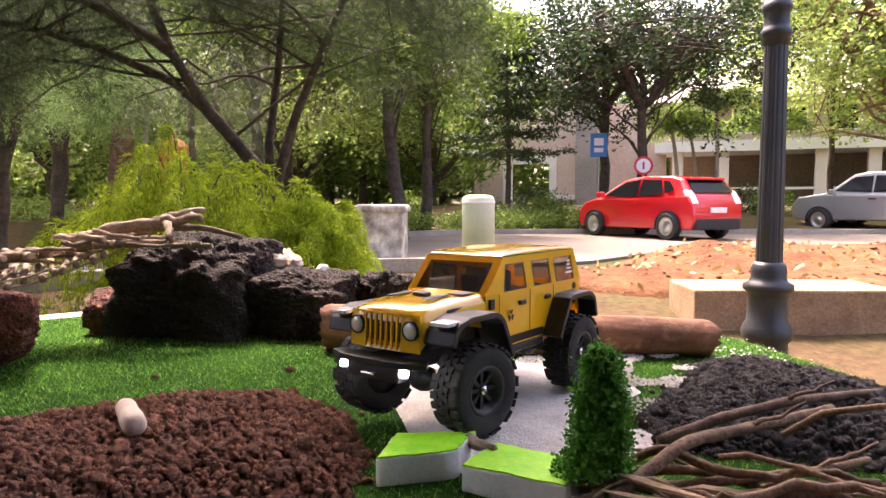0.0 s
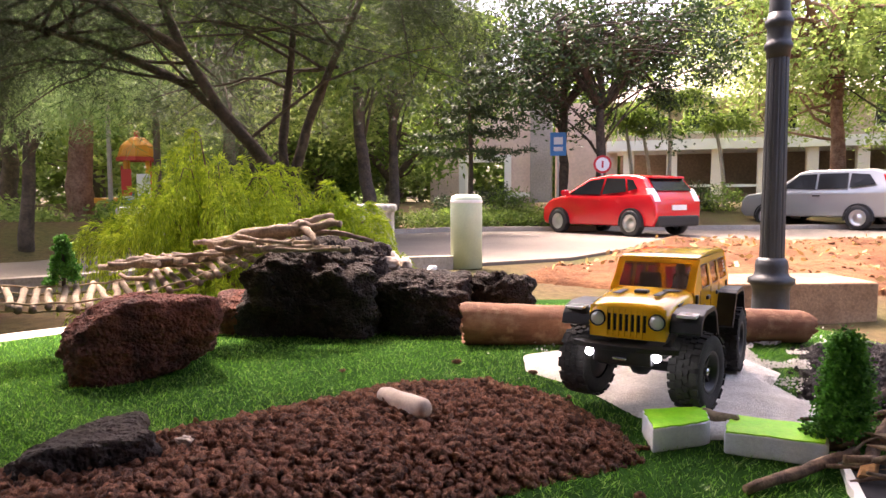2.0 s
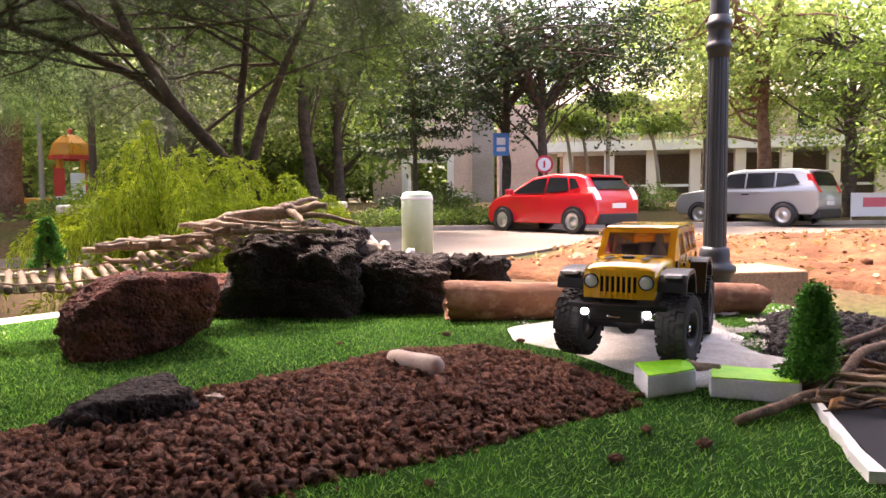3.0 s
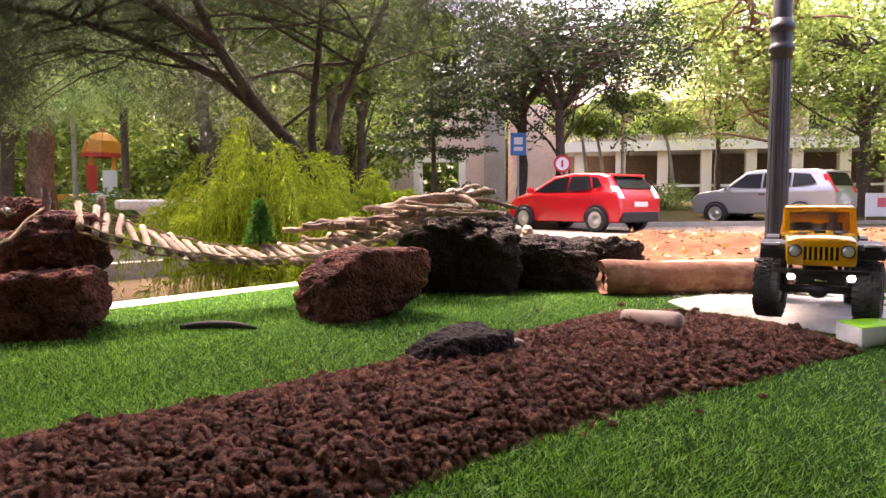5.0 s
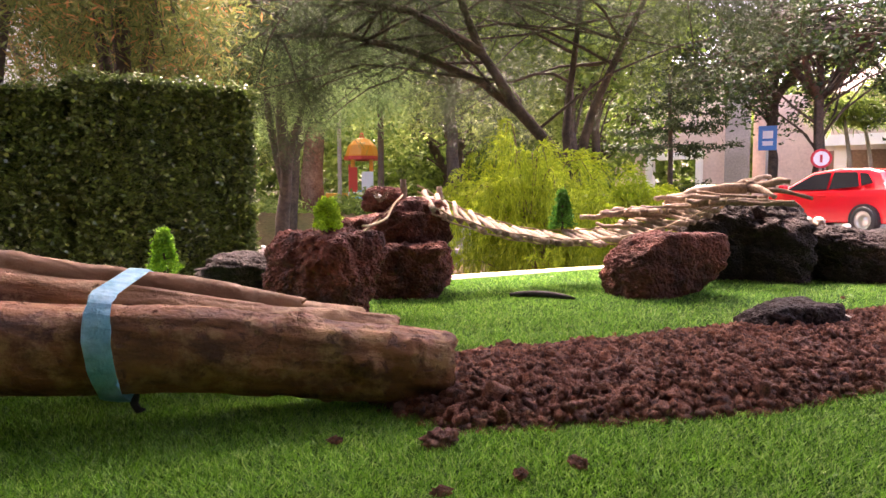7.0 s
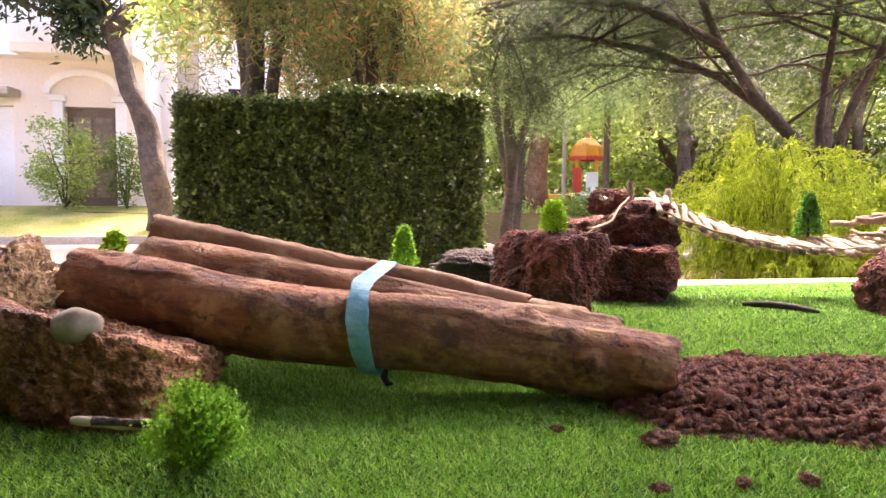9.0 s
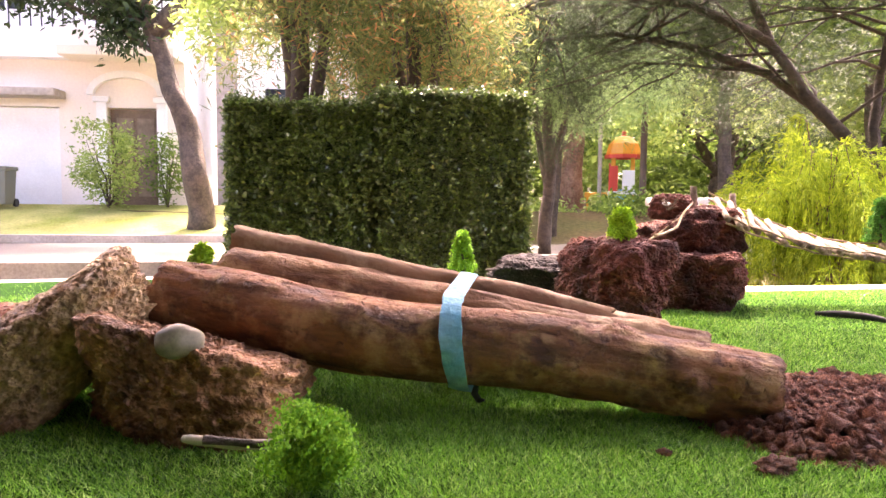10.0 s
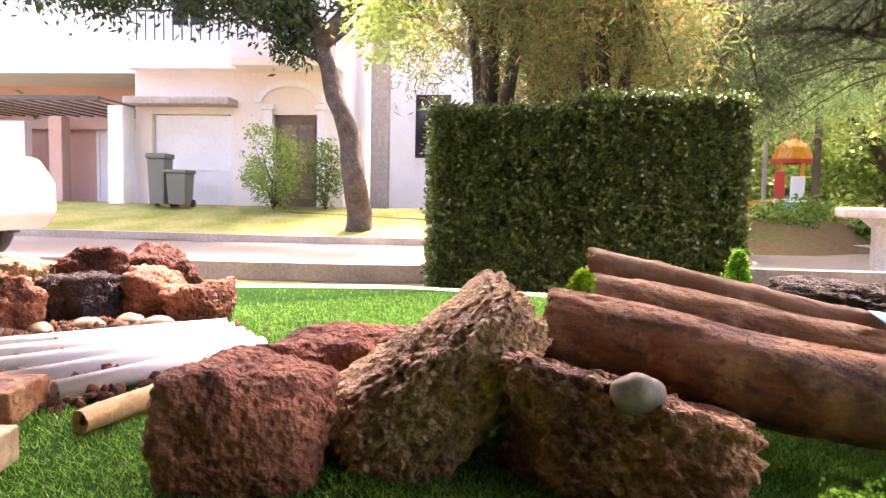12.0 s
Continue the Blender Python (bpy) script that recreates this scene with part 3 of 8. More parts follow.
# ---- the crawler course: gravel, sand, turf blades ----
RED_GRAVEL = [(-0.26, 1.71), (-0.44, 1.58), (-0.61, 1.41), (-0.79, 1.29), (-1.06, 1.0), (-1.175, 0.85), (-1.25, 0.78), (-1.42, 0.655), (-1.60, 0.535), (-1.74, 0.60), (-1.84, 0.84), (-1.70, 1.03), (-1.5, 1.24), (-1.28, 1.52), (-1.055, 1.81), (-0.83, 2.09), (-0.61, 2.17), (-0.42, 2.06), (-0.29, 1.86)]
BLACK_GRAVEL = [(0.13, 2.22), (0.17, 2.05), (0.40, 2.05), (0.78, 2.02), (0.80, 2.35), (0.64, 2.66), (0.42, 2.84), (0.27, 2.72), (0.22, 2.5)]
SAND = [(-0.16, 1.84), (-0.27, 1.98), (-0.376, 2.17), (-0.53, 2.31), (-0.555, 2.50), (-0.42, 2.60), (-0.1, 2.62), (0.10, 2.56), (0.15, 2.42), (0.10, 2.30), (0.13, 2.18), (0.21, 2.10), (0.12, 1.98), (0.02, 1.90)]


def mound(poly, top, slope, x, y, seed):
    d = edge_dist(poly, x, y)
    h = top * (1 - np.exp(-d * slope / top))
    n = np.array([noise.noise(Vector((a * 7, b * 7, seed))) for a, b in zip(x, y)])
    return h * (1 + 0.22 * n)


def pebble_kit(seed, count, sub):
    """Rough little lava stones as unit meshes."""
    kit = []
    for i in range(count):
        bm = bmesh.new()
        bmesh.ops.create_icosphere(bm, subdivisions=sub, radius=1.0)
        o = Vector((i * 5.3, seed, -i))
        for v in bm.verts:
            n = v.co.normalized()
            v.co = n * (1 + 0.5 * noise.noise(n * 1.7 + o) + 0.55 * noise.noise(n * 4.1 + o) + 0.5 * noise.noise(n * 8.3 - o))
        kit.append((np.array([v.co[:] for v in bm.verts]), np.array([[l.index for l in f.verts] for f in bm.faces])))
        bm.free()
    return kit


def scatter_stones(name, poly, n, size, top, slope, material, label, seed, strays=60, sub=2):
    r = np.random.default_rng(seed)
    xs, ys = [p[0] for p in poly], [p[1] for p in poly]
    x, y = r.uniform(min(xs), max(xs), n * 3), r.uniform(min(ys), max(ys), n * 3)
    ok = inside(poly, x, y)
    x, y = x[ok][:n], y[ok][:n]
    ex, ey = r.uniform(min(xs) - 0.1, max(xs) + 0.1, strays * 12), r.uniform(min(ys) - 0.1, max(ys) + 0.1, strays * 12)
    near = ~inside(poly, ex, ey) & (edge_dist(poly, ex, ey) < np.abs(r.normal(0, 0.03, len(ex))))
    x, y = np.concatenate([x, ex[near][: strays * 3]]), np.concatenate([y, ey[near][: strays * 3]])
    z = np.where(inside(poly, x, y), mound(poly, top, slope, x, y, seed), 0.004)
    kit = pebble_kit(seed, 10, sub)
    vs, fs, o = [], [], 0
    for i in range(len(x)):
        v, f = kit[i % len(kit)]
        s = size * r.lognormal(0, 0.28)
        q = Euler(r.uniform(0, 6.3, 3)).to_matrix()
        w = (v * s * r.uniform(0.75, 1.15, 3)) @ np.array(q).T + (x[i], y[i], z[i] + s * 0.25)
        vs.append(w)
        fs.append(f + o)
        o += len(v)
    ob = soup(name, np.concatenate(vs), np.concatenate(fs), material)
    return tagged(ob, label, "gravel", "", "stuff")


def heap(name, poly, top, slope, material, label, category, seed, step=0.02, kind="structure", flat=0.0):
    """A low heap of loose stuff over an outline."""
    xs, ys = [p[0] for p in poly], [p[1] for p in poly]
    ax, ay = np.arange(min(xs) - step, max(xs) + 2 * step, step), np.arange(min(ys) - step, max(ys) + 2 * step, step)
    X, Y = np.meshgrid(ax, ay)
    x, y = X.ravel(), Y.ravel()
    into = inside(poly, x, y)
    d = edge_dist(poly, x, y)
    z = np.where(into, mound(poly, top, slope, x, y, seed), -0.01 - 0.3 * np.minimum(d, 0.05))
    w, fs = len(ax), []
    for r_ in range(len(ay) - 1):
        for c in range(w - 1):
            q = (r_ * w + c, r_ * w + c + 1, (r_ + 1) * w + c + 1, (r_ + 1) * w + c)
            if any(into[i] for i in q):
                fs.append(q)
    ob = soup(name, np.column_stack([x, y, z + flat]), np.array(fs), material, smooth=True)
    return tagged(ob, label, category, "", kind)


heap("gravel_bed", RED_GRAVEL, 0.035, 0.55, M["grit_red"], "compacted red-brown lava grit under the loose gravel", "gravel", 11)
scatter_stones("lava_gravel", RED_GRAVEL, 11500, 0.0062, 0.042, 0.62, M["grit_red"], "loose red-brown lava gravel spread as a trail on the turf", 11)
heap("black_gravel_bed", BLACK_GRAVEL, 0.05, 0.4, M["grit_black"], "dark grit under the black gravel heap", "gravel", 12)
scatter_stones("black_gravel", BLACK_GRAVEL, 4200, 0.0076, 0.056, 0.42, M["grit_black"], "loose black lava gravel heaped beside the white sand", 12)
heap("sand_patch", SAND, 0.034, 0.55, M["sand"], "patch of fine white sand spilled over the turf", "sand", 13, 0.012)

# loose sand sifted over the grass behind the patch
sr = np.random.default_rng(21)
sx, sy = sr.normal(0.06, 0.19, 14000), sr.normal(2.62, 0.17, 14000)
sz = np.full(14000, 0.009)
keep = (np.array([noise.noise(Vector((a * 9, b * 9, 2))) for a, b in zip(sx, sy)]) > -0.02) & inside(PLATFORM, sx, sy)
sx, sy, sz = sx[keep], sy[keep], sz[keep]
sd = 0.0033 * sr.uniform(0.5, 1.6, len(sx))[:, None]
sp = np.column_stack([sx, sy, sz + sr.uniform(0, 0.006, len(sx))])
sv = np.stack([sp + sd * np.array(o) for o in ((1, 0, 0), (-0.5, 0.87, 0), (-0.5, -0.87, 0), (0, 0, 1))], 1).reshape(-1, 3)
si = np.arange(len(sx))[:, None, None] * 4 + np.array([(0, 1, 3), (1, 2, 3), (2, 0, 3)])
tagged(soup("sifted_sand", sv, si.reshape(-1, 3), M["sand"]), "white sand grains sifted thinly over the grass", "sand", "", "stuff")


def turf_blades(n):
    """Thin plastic blades, thicker sown where the course is seen close."""
    r = np.random.default_rng(5)
    m = n * 3 // 5
    x, y = np.concatenate([r.uniform(-3.9, 0.85, n - m), r.normal(-1.75, 0.75, m)]), np.concatenate([r.uniform(-0.75, 3.5, n - m), r.normal(0.35, 0.6, m)])
    ok = inside(PLATFORM, x, y) & ~inside(SAND, x, y)
    rin = inside(RED_GRAVEL, x, y) & (edge_dist(RED_GRAVEL, x, y) > 0.03)
    bin_ = inside(BLACK_GRAVEL, x, y) & (edge_dist(BLACK_GRAVEL, x, y) > 0.03)
    ok &= ~rin & ~bin_
    x, y = x[ok], y[ok]
    n = len(x)
    a = r.uniform(0, 2 * math.pi, n)
    h = r.uniform(0.006, 0.0135, n)
    lean = r.normal(0.0, 0.0060, (n, 2)) + np.array([0.0015, -0.002])
    w = np.where(r.uniform(0, 1, n) < 0.3, r.uniform(0.0011, 0.0017, n), r.uniform(0.0005, 0.0010, n))
    side = np.column_stack([np.cos(a) * w, np.sin(a) * w, np.zeros(n)])
    base = np.column_stack([x, y, np.full(n, 0.002)])
    tip = base + np.column_stack([lean * 1.3, h])
    v = np.stack([base - side, base + side, tip + side * 0.35], 1).reshape(-1, 3)
    return tagged(soup("turf_blades", v, np.arange(3 * n).reshape(-1, 3), M["blade"]), "short plastic grass blades of the artificial turf", "artificial turf", "", "stuff")


turf_blades(950000)

# ---- rocks ----


def rock(name, x, y, z, size, rz, material, label, seed, sub=5, lump=0.35, grain=0.05, group="", tilt=(0, 0), boxy=0.0, pit=0.07, pit_f=16.0, facets=9, sharp=9):
    """A broken lava boulder: flat fractured faces, lumps, grain, pits and a flat foot."""
    bm = bmesh.new()
    bmesh.ops.create_icosphere(bm, subdivisions=sub, radius=1.0)
    o = Vector((seed * 3.7, seed * 1.3, seed * -2.1))
    fr_ = random.Random(seed * 7 + 1)
    cuts = [(Vector(a), 1.0 - 0.12 * fr_.random()) for a in ((1, 0, 0), (-1, 0, 0), (0, 1, 0), (0, -1, 0), (0, 0, 1), (0, 0, -1))]
    for _ in range(facets):
        cuts.append((Vector((fr_.gauss(0, 1), fr_.gauss(0, 1), fr_.gauss(0, 1))).normalized(), fr_.uniform(0.86, 1.15)))
    nz = noise.noise
    for v in bm.verts:
        n = v.co.normalized()
        acc = 0.0
        for c, d in cuts:
            k = n.dot(c)
            if k > 0:
                acc += (k / d) ** sharp
        r = acc ** (-1.0 / sharp) * (0.93 + 0.12 * boxy)
        r *= 1 + lump * 0.5 * nz(n * 1.3 + o) + lump * 0.4 * nz(n * 2.9 + o) + grain * 1.9 * nz(n * 5.5 + o)
        r += grain * 1.1 * nz(n * 12 + o) + grain * 0.7 * nz(n * 26 + o)
        if pit:
            for f, dep, lim in ((0.35, 1.0, 0.5), (0.8, 0.6, 0.42), (1.7, 0.36, 0.4)):
                dst = noise.voronoi(n * pit_f * f + o)[0][0]
                r -= pit * dep * max(0.0, 1 - dst / lim) ** 0.5 * max(0.0, 0.35 + 1.1 * nz(n * 2.6 / f + o))
            r += pit * 0.7 * (abs(nz(n * 7 + o)) - 0.25)
        v.co = Vector((n.x * r * size[0], n.y * r * size[1], n.z * r * size[2]))
    turn = Euler((radians(tilt[0]), radians(tilt[1]), 0)).to_matrix()
    for v in bm.verts:
        v.co = turn @ v.co
        if v.co.z < -z:
            v.co.z = -z + (v.co.z + z) * 0.06
    ob = part(name, bm, material, None, label, smooth=True)
    ob.matrix_world = pose(x, y, z, 0, 0, rz)
    return tagged(ob, label, "rock", group)


rock("lava_rock", -1.545, 2.11, 0.098, (0.20, 0.135, 0.118), 46, M["lava_red"], "dark red porous lava rock standing on the turf", 1, 6, 0.22, 0.03, boxy=0.45, pit=0.045, sharp=11, group="rocks round the trail")
rock("lava_rock", -1.32, 2.80, 0.155, (0.27, 0.19, 0.19), 6, M["lava_black"], "large black porous lava rock carrying the stick bridge", 2, 6, 0.25, 0.05, boxy=0.6, pit=0.05, facets=8, sharp=10, group="rocks round the trail")
rock("lava_rock", -1.52, 2.68, 0.06, (0.12, 0.10, 0.09), 20, M["lava_red"], "small dark red lava rock wedged below the bridge rock", 3, 5, 0.28, 0.05, group="rocks round the trail")
rock("lava_rock", -0.97, 2.86, 0.095, (0.23, 0.17, 0.13), 8, M["lava_black"], "black rough lava rock lying beside the larger one", 4, 6, 0.28, 0.045, pit=0.05, facets=7, sharp=9, group="rocks round the trail")
rock("lava_rock", -0.66, 2.96, 0.09, (0.13, 0.10, 0.12), -10, M["lava_black"], "small black lava rock behind the brown log", 5, 5, 0.35, 0.06, pit=0.075, facets=6, sharp=8, group="rocks round the trail")
rock("lava_rock", -1.18, 1.46, 0.026, (0.115, 0.095, 0.070), 40, M["lava_black"], "flat black lava rock half sunk in the red gravel", 6, 5, 0.28, 0.05, pit=0.05, facets=6, sharp=8, group="rocks round the trail")
# the pile that holds the other end of the bridge
PILE = "rock pile at the bridge end"
rock("lava_rock", -2.34, 1.29, 0.110, (0.18, 0.145, 0.135), 0, M["lava_red"], "dark red lava boulder at the front of the pile", 7, 6, 0.25, 0.045, boxy=0.4, group=PILE)
rock("lava_rock", -2.31, 1.74, 0.09, (0.16, 0.16, 0.11), 30, M["lava_red"], "dark red lava rock at the foot of the bridge pile", 8, 5, 0.28, 0.05, boxy=0.2, group=PILE)
rock("lava_rock", -2.35, 1.83, 0.235, (0.155, 0.125, 0.095), 60, M["lava_red"], "dark red lava rock stacked on the pile", 9, 5, 0.28, 0.05, group=PILE)
rock("lava_rock", -2.46, 1.84, 0.325, (0.085, 0.07, 0.055), 15, M["lava_red"], "dark red lava rock capping the bridge pile", 10, 5, 0.25, 0.05, group=PILE)
rock("lava_rock", -2.78, 1.62, 0.055, (0.25, 0.14, 0.085), 25, M["lava_black"], "low dark lava rock beside the rock pile", 11, 5, 0.35, 0.07, pit=0.075, facets=6, sharp=8, group=PILE)
rock("lava_rock", -2.60, 1.95, 0.13, (0.18, 0.13, 0.15), 70, M["lava_red"], "dark red lava rock at the back of the pile", 12, 5, 0.28, 0.05, group=PILE)
# rocks that carry the log ramp
RAMP = "rocks under the log ramp"
rock("ramp_rock", -2.285, 0.045, 0.048, (0.172, 0.140, 0.100), 38, M["lava_brown"], "brown pitted lava rock with a smooth pebble on it", 13, 6, 0.16, 0.02, boxy=0.3, group=RAMP, tilt=(-10, 13), pit=0.20, pit_f=30, facets=7, sharp=12)
rock("ramp_rock", -2.475, -0.10, 0.104, (0.185, 0.115, 0.085), 76, M["lava_tan"], "tan pitted lava rock leaning against the log ends", 14, 6, 0.16, 0.018, boxy=0.5, group=RAMP, tilt=(0, -33), pit=0.19, pit_f=24, facets=5)
rock("ramp_rock", -2.535, -0.375, 0.065, (0.12, 0.115, 0.105), 60, M["lava_rust"], "rusty red lava rock beside the white pipes", 15, 6, 0.2, 0.028, boxy=0.35, group=RAMP, pit=0.045, facets=8, tilt=(0, 12))
rock("ramp_rock", -2.56, 0.13, 0.050, (0.17, 0.12, 0.085), 20, M["lava_rust"], "red-brown lava rock under the raised log ends", 16, 5, 0.3, 0.05, group=RAMP)
rock("ramp_rock", -2.76, -0.10, 0.055, (0.18, 0.13, 0.085), 60, M["lava_rust"], "red lava rock behind the leaning tan rock", 17, 5, 0.3, 0.05, group=RAMP)
BACK = "rocks bordering the pipe bridge"
for i, (x, y, z, s, c, w) in enumerate([(-3.72, -0.66, 0.055, 0.125, "lava_rust", "red-brown"), (-3.86, -0.47, 0.065, 0.115, "lava_black", "black"), (-3.84, -0.27, 0.055, 0.12, "lava_rust", "rusty red"), (-4.02, -0.64, 0.105, 0.12, "lava_tan", "tan"), (-4.02, -0.42, 0.125, 0.11, "lava_red", "dark red"), (-4.03, -0.22, 0.12, 0.115, "lava_red", "dark red"), (-3.70, -0.16, 0.04, 0.10, "lava_rust", "red-brown"), (-3.70, -0.88, 0.06, 0.13, "lava_tan", "tan")]):
    rock("border_rock", x, y, z, (s, s * 0.85, s * 0.72), 40 * i, M[c], f"{w} lava rock in the border behind the white pipes", 20 + i, 5, 0.3, 0.05, group=BACK, boxy=0.3, pit=0.07, tilt=(17 * i % 40 - 20, 23 * i % 50 - 25))

# ---- logs ----


def log(name, p, q, r1, r2, material, label, seed, sides=28, n=36, group="", rough=0.16, wob=0.02, flake=0.0, jag=0.02):
    """A weathered trunk: bulges, flaked bark, long cracks, knots and ragged ends."""
    p, q = Vector(p), Vector(q)
    turn = (q - p).to_track_quat("X", "Z")
    length = (q - p).length
    o = Vector((seed * 2.3, -seed * 1.1, seed * 0.7))
    vs, fs = [], []
    nz = noise.noise
    kr = random.Random(seed)
    knots = [(kr.uniform(0.05, 0.95) * length, kr.uniform(0, 6.283), kr.uniform(0.10, 0.28), kr.uniform(0.012, 0.024)) for _ in range(9)] if flake > 0.02 else []
    for i in range(n + 1):
        t = i / n
        bow = Vector((0, nz(Vector((t * 2.2, seed, 0))), nz(Vector((seed, t * 2.2, 4))))) * wob * math.sin(math.pi * t)
        end = max(0.0, 1 - t * n / 1.5, 1 - (1 - t) * n / 1.5)
        for k in range(sides):
            a = 2 * math.pi * k / sides
            w = Vector((0, math.cos(a), math.sin(a)))
            r = r1 + (r2 - r1) * t
            x = length * t
            s = Vector((x * 5, w.y * r * 14, w.z * r * 14)) + o
            d = rough * nz(s * 0.55) + rough * 0.4 * nz(s * 1.5)
            crack = nz(Vector((x * 4, w.y * r * 60, w.z * r * 60)) + o)
            d -= 0.05 * max(0, crack - 0.28) / 0.5
            patch = nz(Vector((x * 9, w.y * r * 26, w.z * r * 26)) + o * 1.3)
            d += flake * (1 if patch > 0.12 else 0 if patch < 0.04 else (patch - 0.04) / 0.08)
            d += 0.018 * nz(s * 7) + 0.010 * nz(s * 17)
            for kx, ka, kh, ks in knots:
                if abs(x - kx) < 3 * ks:
                    da = (a - ka + math.pi) % (2 * math.pi) - math.pi
                    q2 = ((x - kx) ** 2 + (da * r) ** 2) / (ks * ks)
                    d += kh * math.exp(-q2) - 0.7 * kh * math.exp(-q2 * 6)
            r *= (1 + d) * (1 - 0.10 * end)
            rag = jag * (nz(Vector((w.y * 1.6, w.z * 1.6, seed * 3.1 + (5 if t > 0.5 else 0)))) + 0.6 * nz(Vector((w.y * 6, w.z * 6, seed))))
            ramp = max(0, 1 - t / 0.12) if t < 0.5 else -max(0, 1 - (1 - t) / 0.12)
            vs.append(Vector((x + rag * ramp, 0, 0)) + bow + w * r)
    for i in range(n):
        for k in range(sides):
            j = (k + 1) % sides
            fs.append((i * sides + k, i * sides + j, (i + 1) * sides + j, (i + 1) * sides + k))
    for e, base in ((0, 0), (1, n * sides)):
        prev = list(range(base, base + sides))
        c = sum((vs[k] for k in prev), Vector()) / sides
        for f in (0.72, 0.4):
            ring = []
            for k in range(sides):
                u = c.lerp(vs[base + k], f)
                ring.append(len(vs))
                vs.append(u + Vector(((0.012 if e == 0 else -0.012) * (1 - f) + 0.006 * nz(u * 60 + o), 0, 0)))
            for k in range(sides):
                j = (k + 1) % sides
                fs.append((prev[k], ring[k], ring[j], prev[j]) if e else (prev[j], ring[j], ring[k], prev[k]))
            prev = ring
        fs.append(tuple(prev) if e else tuple(prev[::-1]))
    ob = mesh_ob(name, vs, fs, material, None, True, label)
    ob.matrix_world = Matrix.Translation(p) @ turn.to_matrix().to_4x4()
    return tagged(ob, label, "log", group)


RL = "logs of the tied ramp"
RAMP_LOGS = [((-1.668, 0.688, 0.054), (-2.455, 0.070, 0.176), 0.056, 0.064), ((-1.845, 0.83, 0.056), (-2.52, 0.215, 0.200), 0.046, 0.050), ((-1.98, 0.93, 0.054), (-2.62, 0.31, 0.206), 0.040, 0.046), ((-1.99, 0.745, 0.118), (-2.55, 0.245, 0.262), 0.021, 0.028)]
for i, (mat_, text) in enumerate([("log", "thick brown weathered log with bare patches, forming a ramp"), ("log_mid", "brown weathered log with a split end in the ramp"), ("log_pale", "pale brown weathered log at the far side of the ramp"), ("log_pale", "slim pale log lying on top of the ramp")]):
    log("ramp_log", *RAMP_LOGS[i], M[mat_], text, 31 + i, 88, 190, RL, 0.13, 0.03, 0.05, 0.009)
log("fallen_log", (-0.755, 2.635, 0.068), (0.33, 2.86, 0.055), 0.070, 0.052, M["log_red"], "smooth reddish brown log lying across the turf", 35, 64, 120, rough=0.10, wob=0.03, flake=0.015)

# ---- street things ----


def lamp_post(x, y):
    t = thing("street_lamp", x, y, -0.8, 0, "charcoal painted cast-iron lamp post with moulded rings and fluted shaft", "lamp post")
    part("base", lathe_bm([(0, 0), (0.17, 0), (0.17, 0.24), (0.165, 0.30), (0.198, 0.33), (0.2, 0.37), (0.19, 0.41), (0.16, 0.45), (0.155, 0.60), (0.17, 0.64), (0.197, 0.655), (0.197, 0.69), (0.15, 0.71), (0.137, 0.74), (0.14, 0.78), (0.13, 0.82), (0.108, 0.84), (0, 0.84)], 40), M["black_metal"], t, "stepped round cast-iron base", True)
    bm = bmesh.new()
    rings, seg = [], 48
    for z, r in ((0.83, 0.105), (1.6, 0.097), (2.27, 0.090)):
        rings.append([bm.verts.new(((r - (0.006 if k % 4 == 0 else 0)) * math.cos(2 * math.pi * k / seg), (r - (0.006 if k % 4 == 0 else 0)) * math.sin(2 * math.pi * k / seg), z)) for k in range(seg)])
    for a, b in zip(rings, rings[1:]):
        for k in range(seg):
            bm.faces.new((a[k], a[(k + 1) % seg], b[(k + 1) % seg], b[k]))
    part("shaft", bm, M["black_metal"], t, "fluted iron shaft")
    part("collar", lathe_bm([(0, 2.25), (0.098, 2.25), (0.100, 2.30), (0.116, 2.315), (0.118, 2.345), (0.102, 2.36), (0.098, 2.38), (0.098, 2.45), (0.104, 2.465), (0.117, 2.48), (0.116, 2.51), (0.10, 2.525), (0.09, 2.56), (0, 2.56)], 40), M["black_metal"], t, "", True)
    part("upper_shaft", lathe_bm([(0.086, 2.54), (0.07, 4.3), (0, 4.3)], 32), M["black_metal"], t, "", True)
    part("lantern", lathe_bm([(0, 4.3), (0.1, 4.32), (0.12, 4.4), (0.2, 4.75), (0.22, 4.8), (0.1, 4.95), (0, 5.02)], 8), M["white_paint"], t, "pale lantern head")
    return t


lamp_post(0.94, 5.77).matrix_world @= Matrix.Diagonal((0.8, 0.8, 1.0, 1.0))

CAR_TRIM = plain("black_plastic_trim", (0.02, 0.02, 0.022), 0.5)
RIM = plain("silver_alloy", (0.62, 0.62, 0.63), 0.3, 0.9)
LAMP_RED = plain("red_lamp_lens", (0.55, 0.02, 0.02), 0.2, 0, 0.5)
LAMP_CLEAR = plain("clear_lamp_lens", (0.8, 0.8, 0.82), 0.15, 0, 0.5)
PLATE = plain("plate", (0.75, 0.75, 0.72), 0.5)


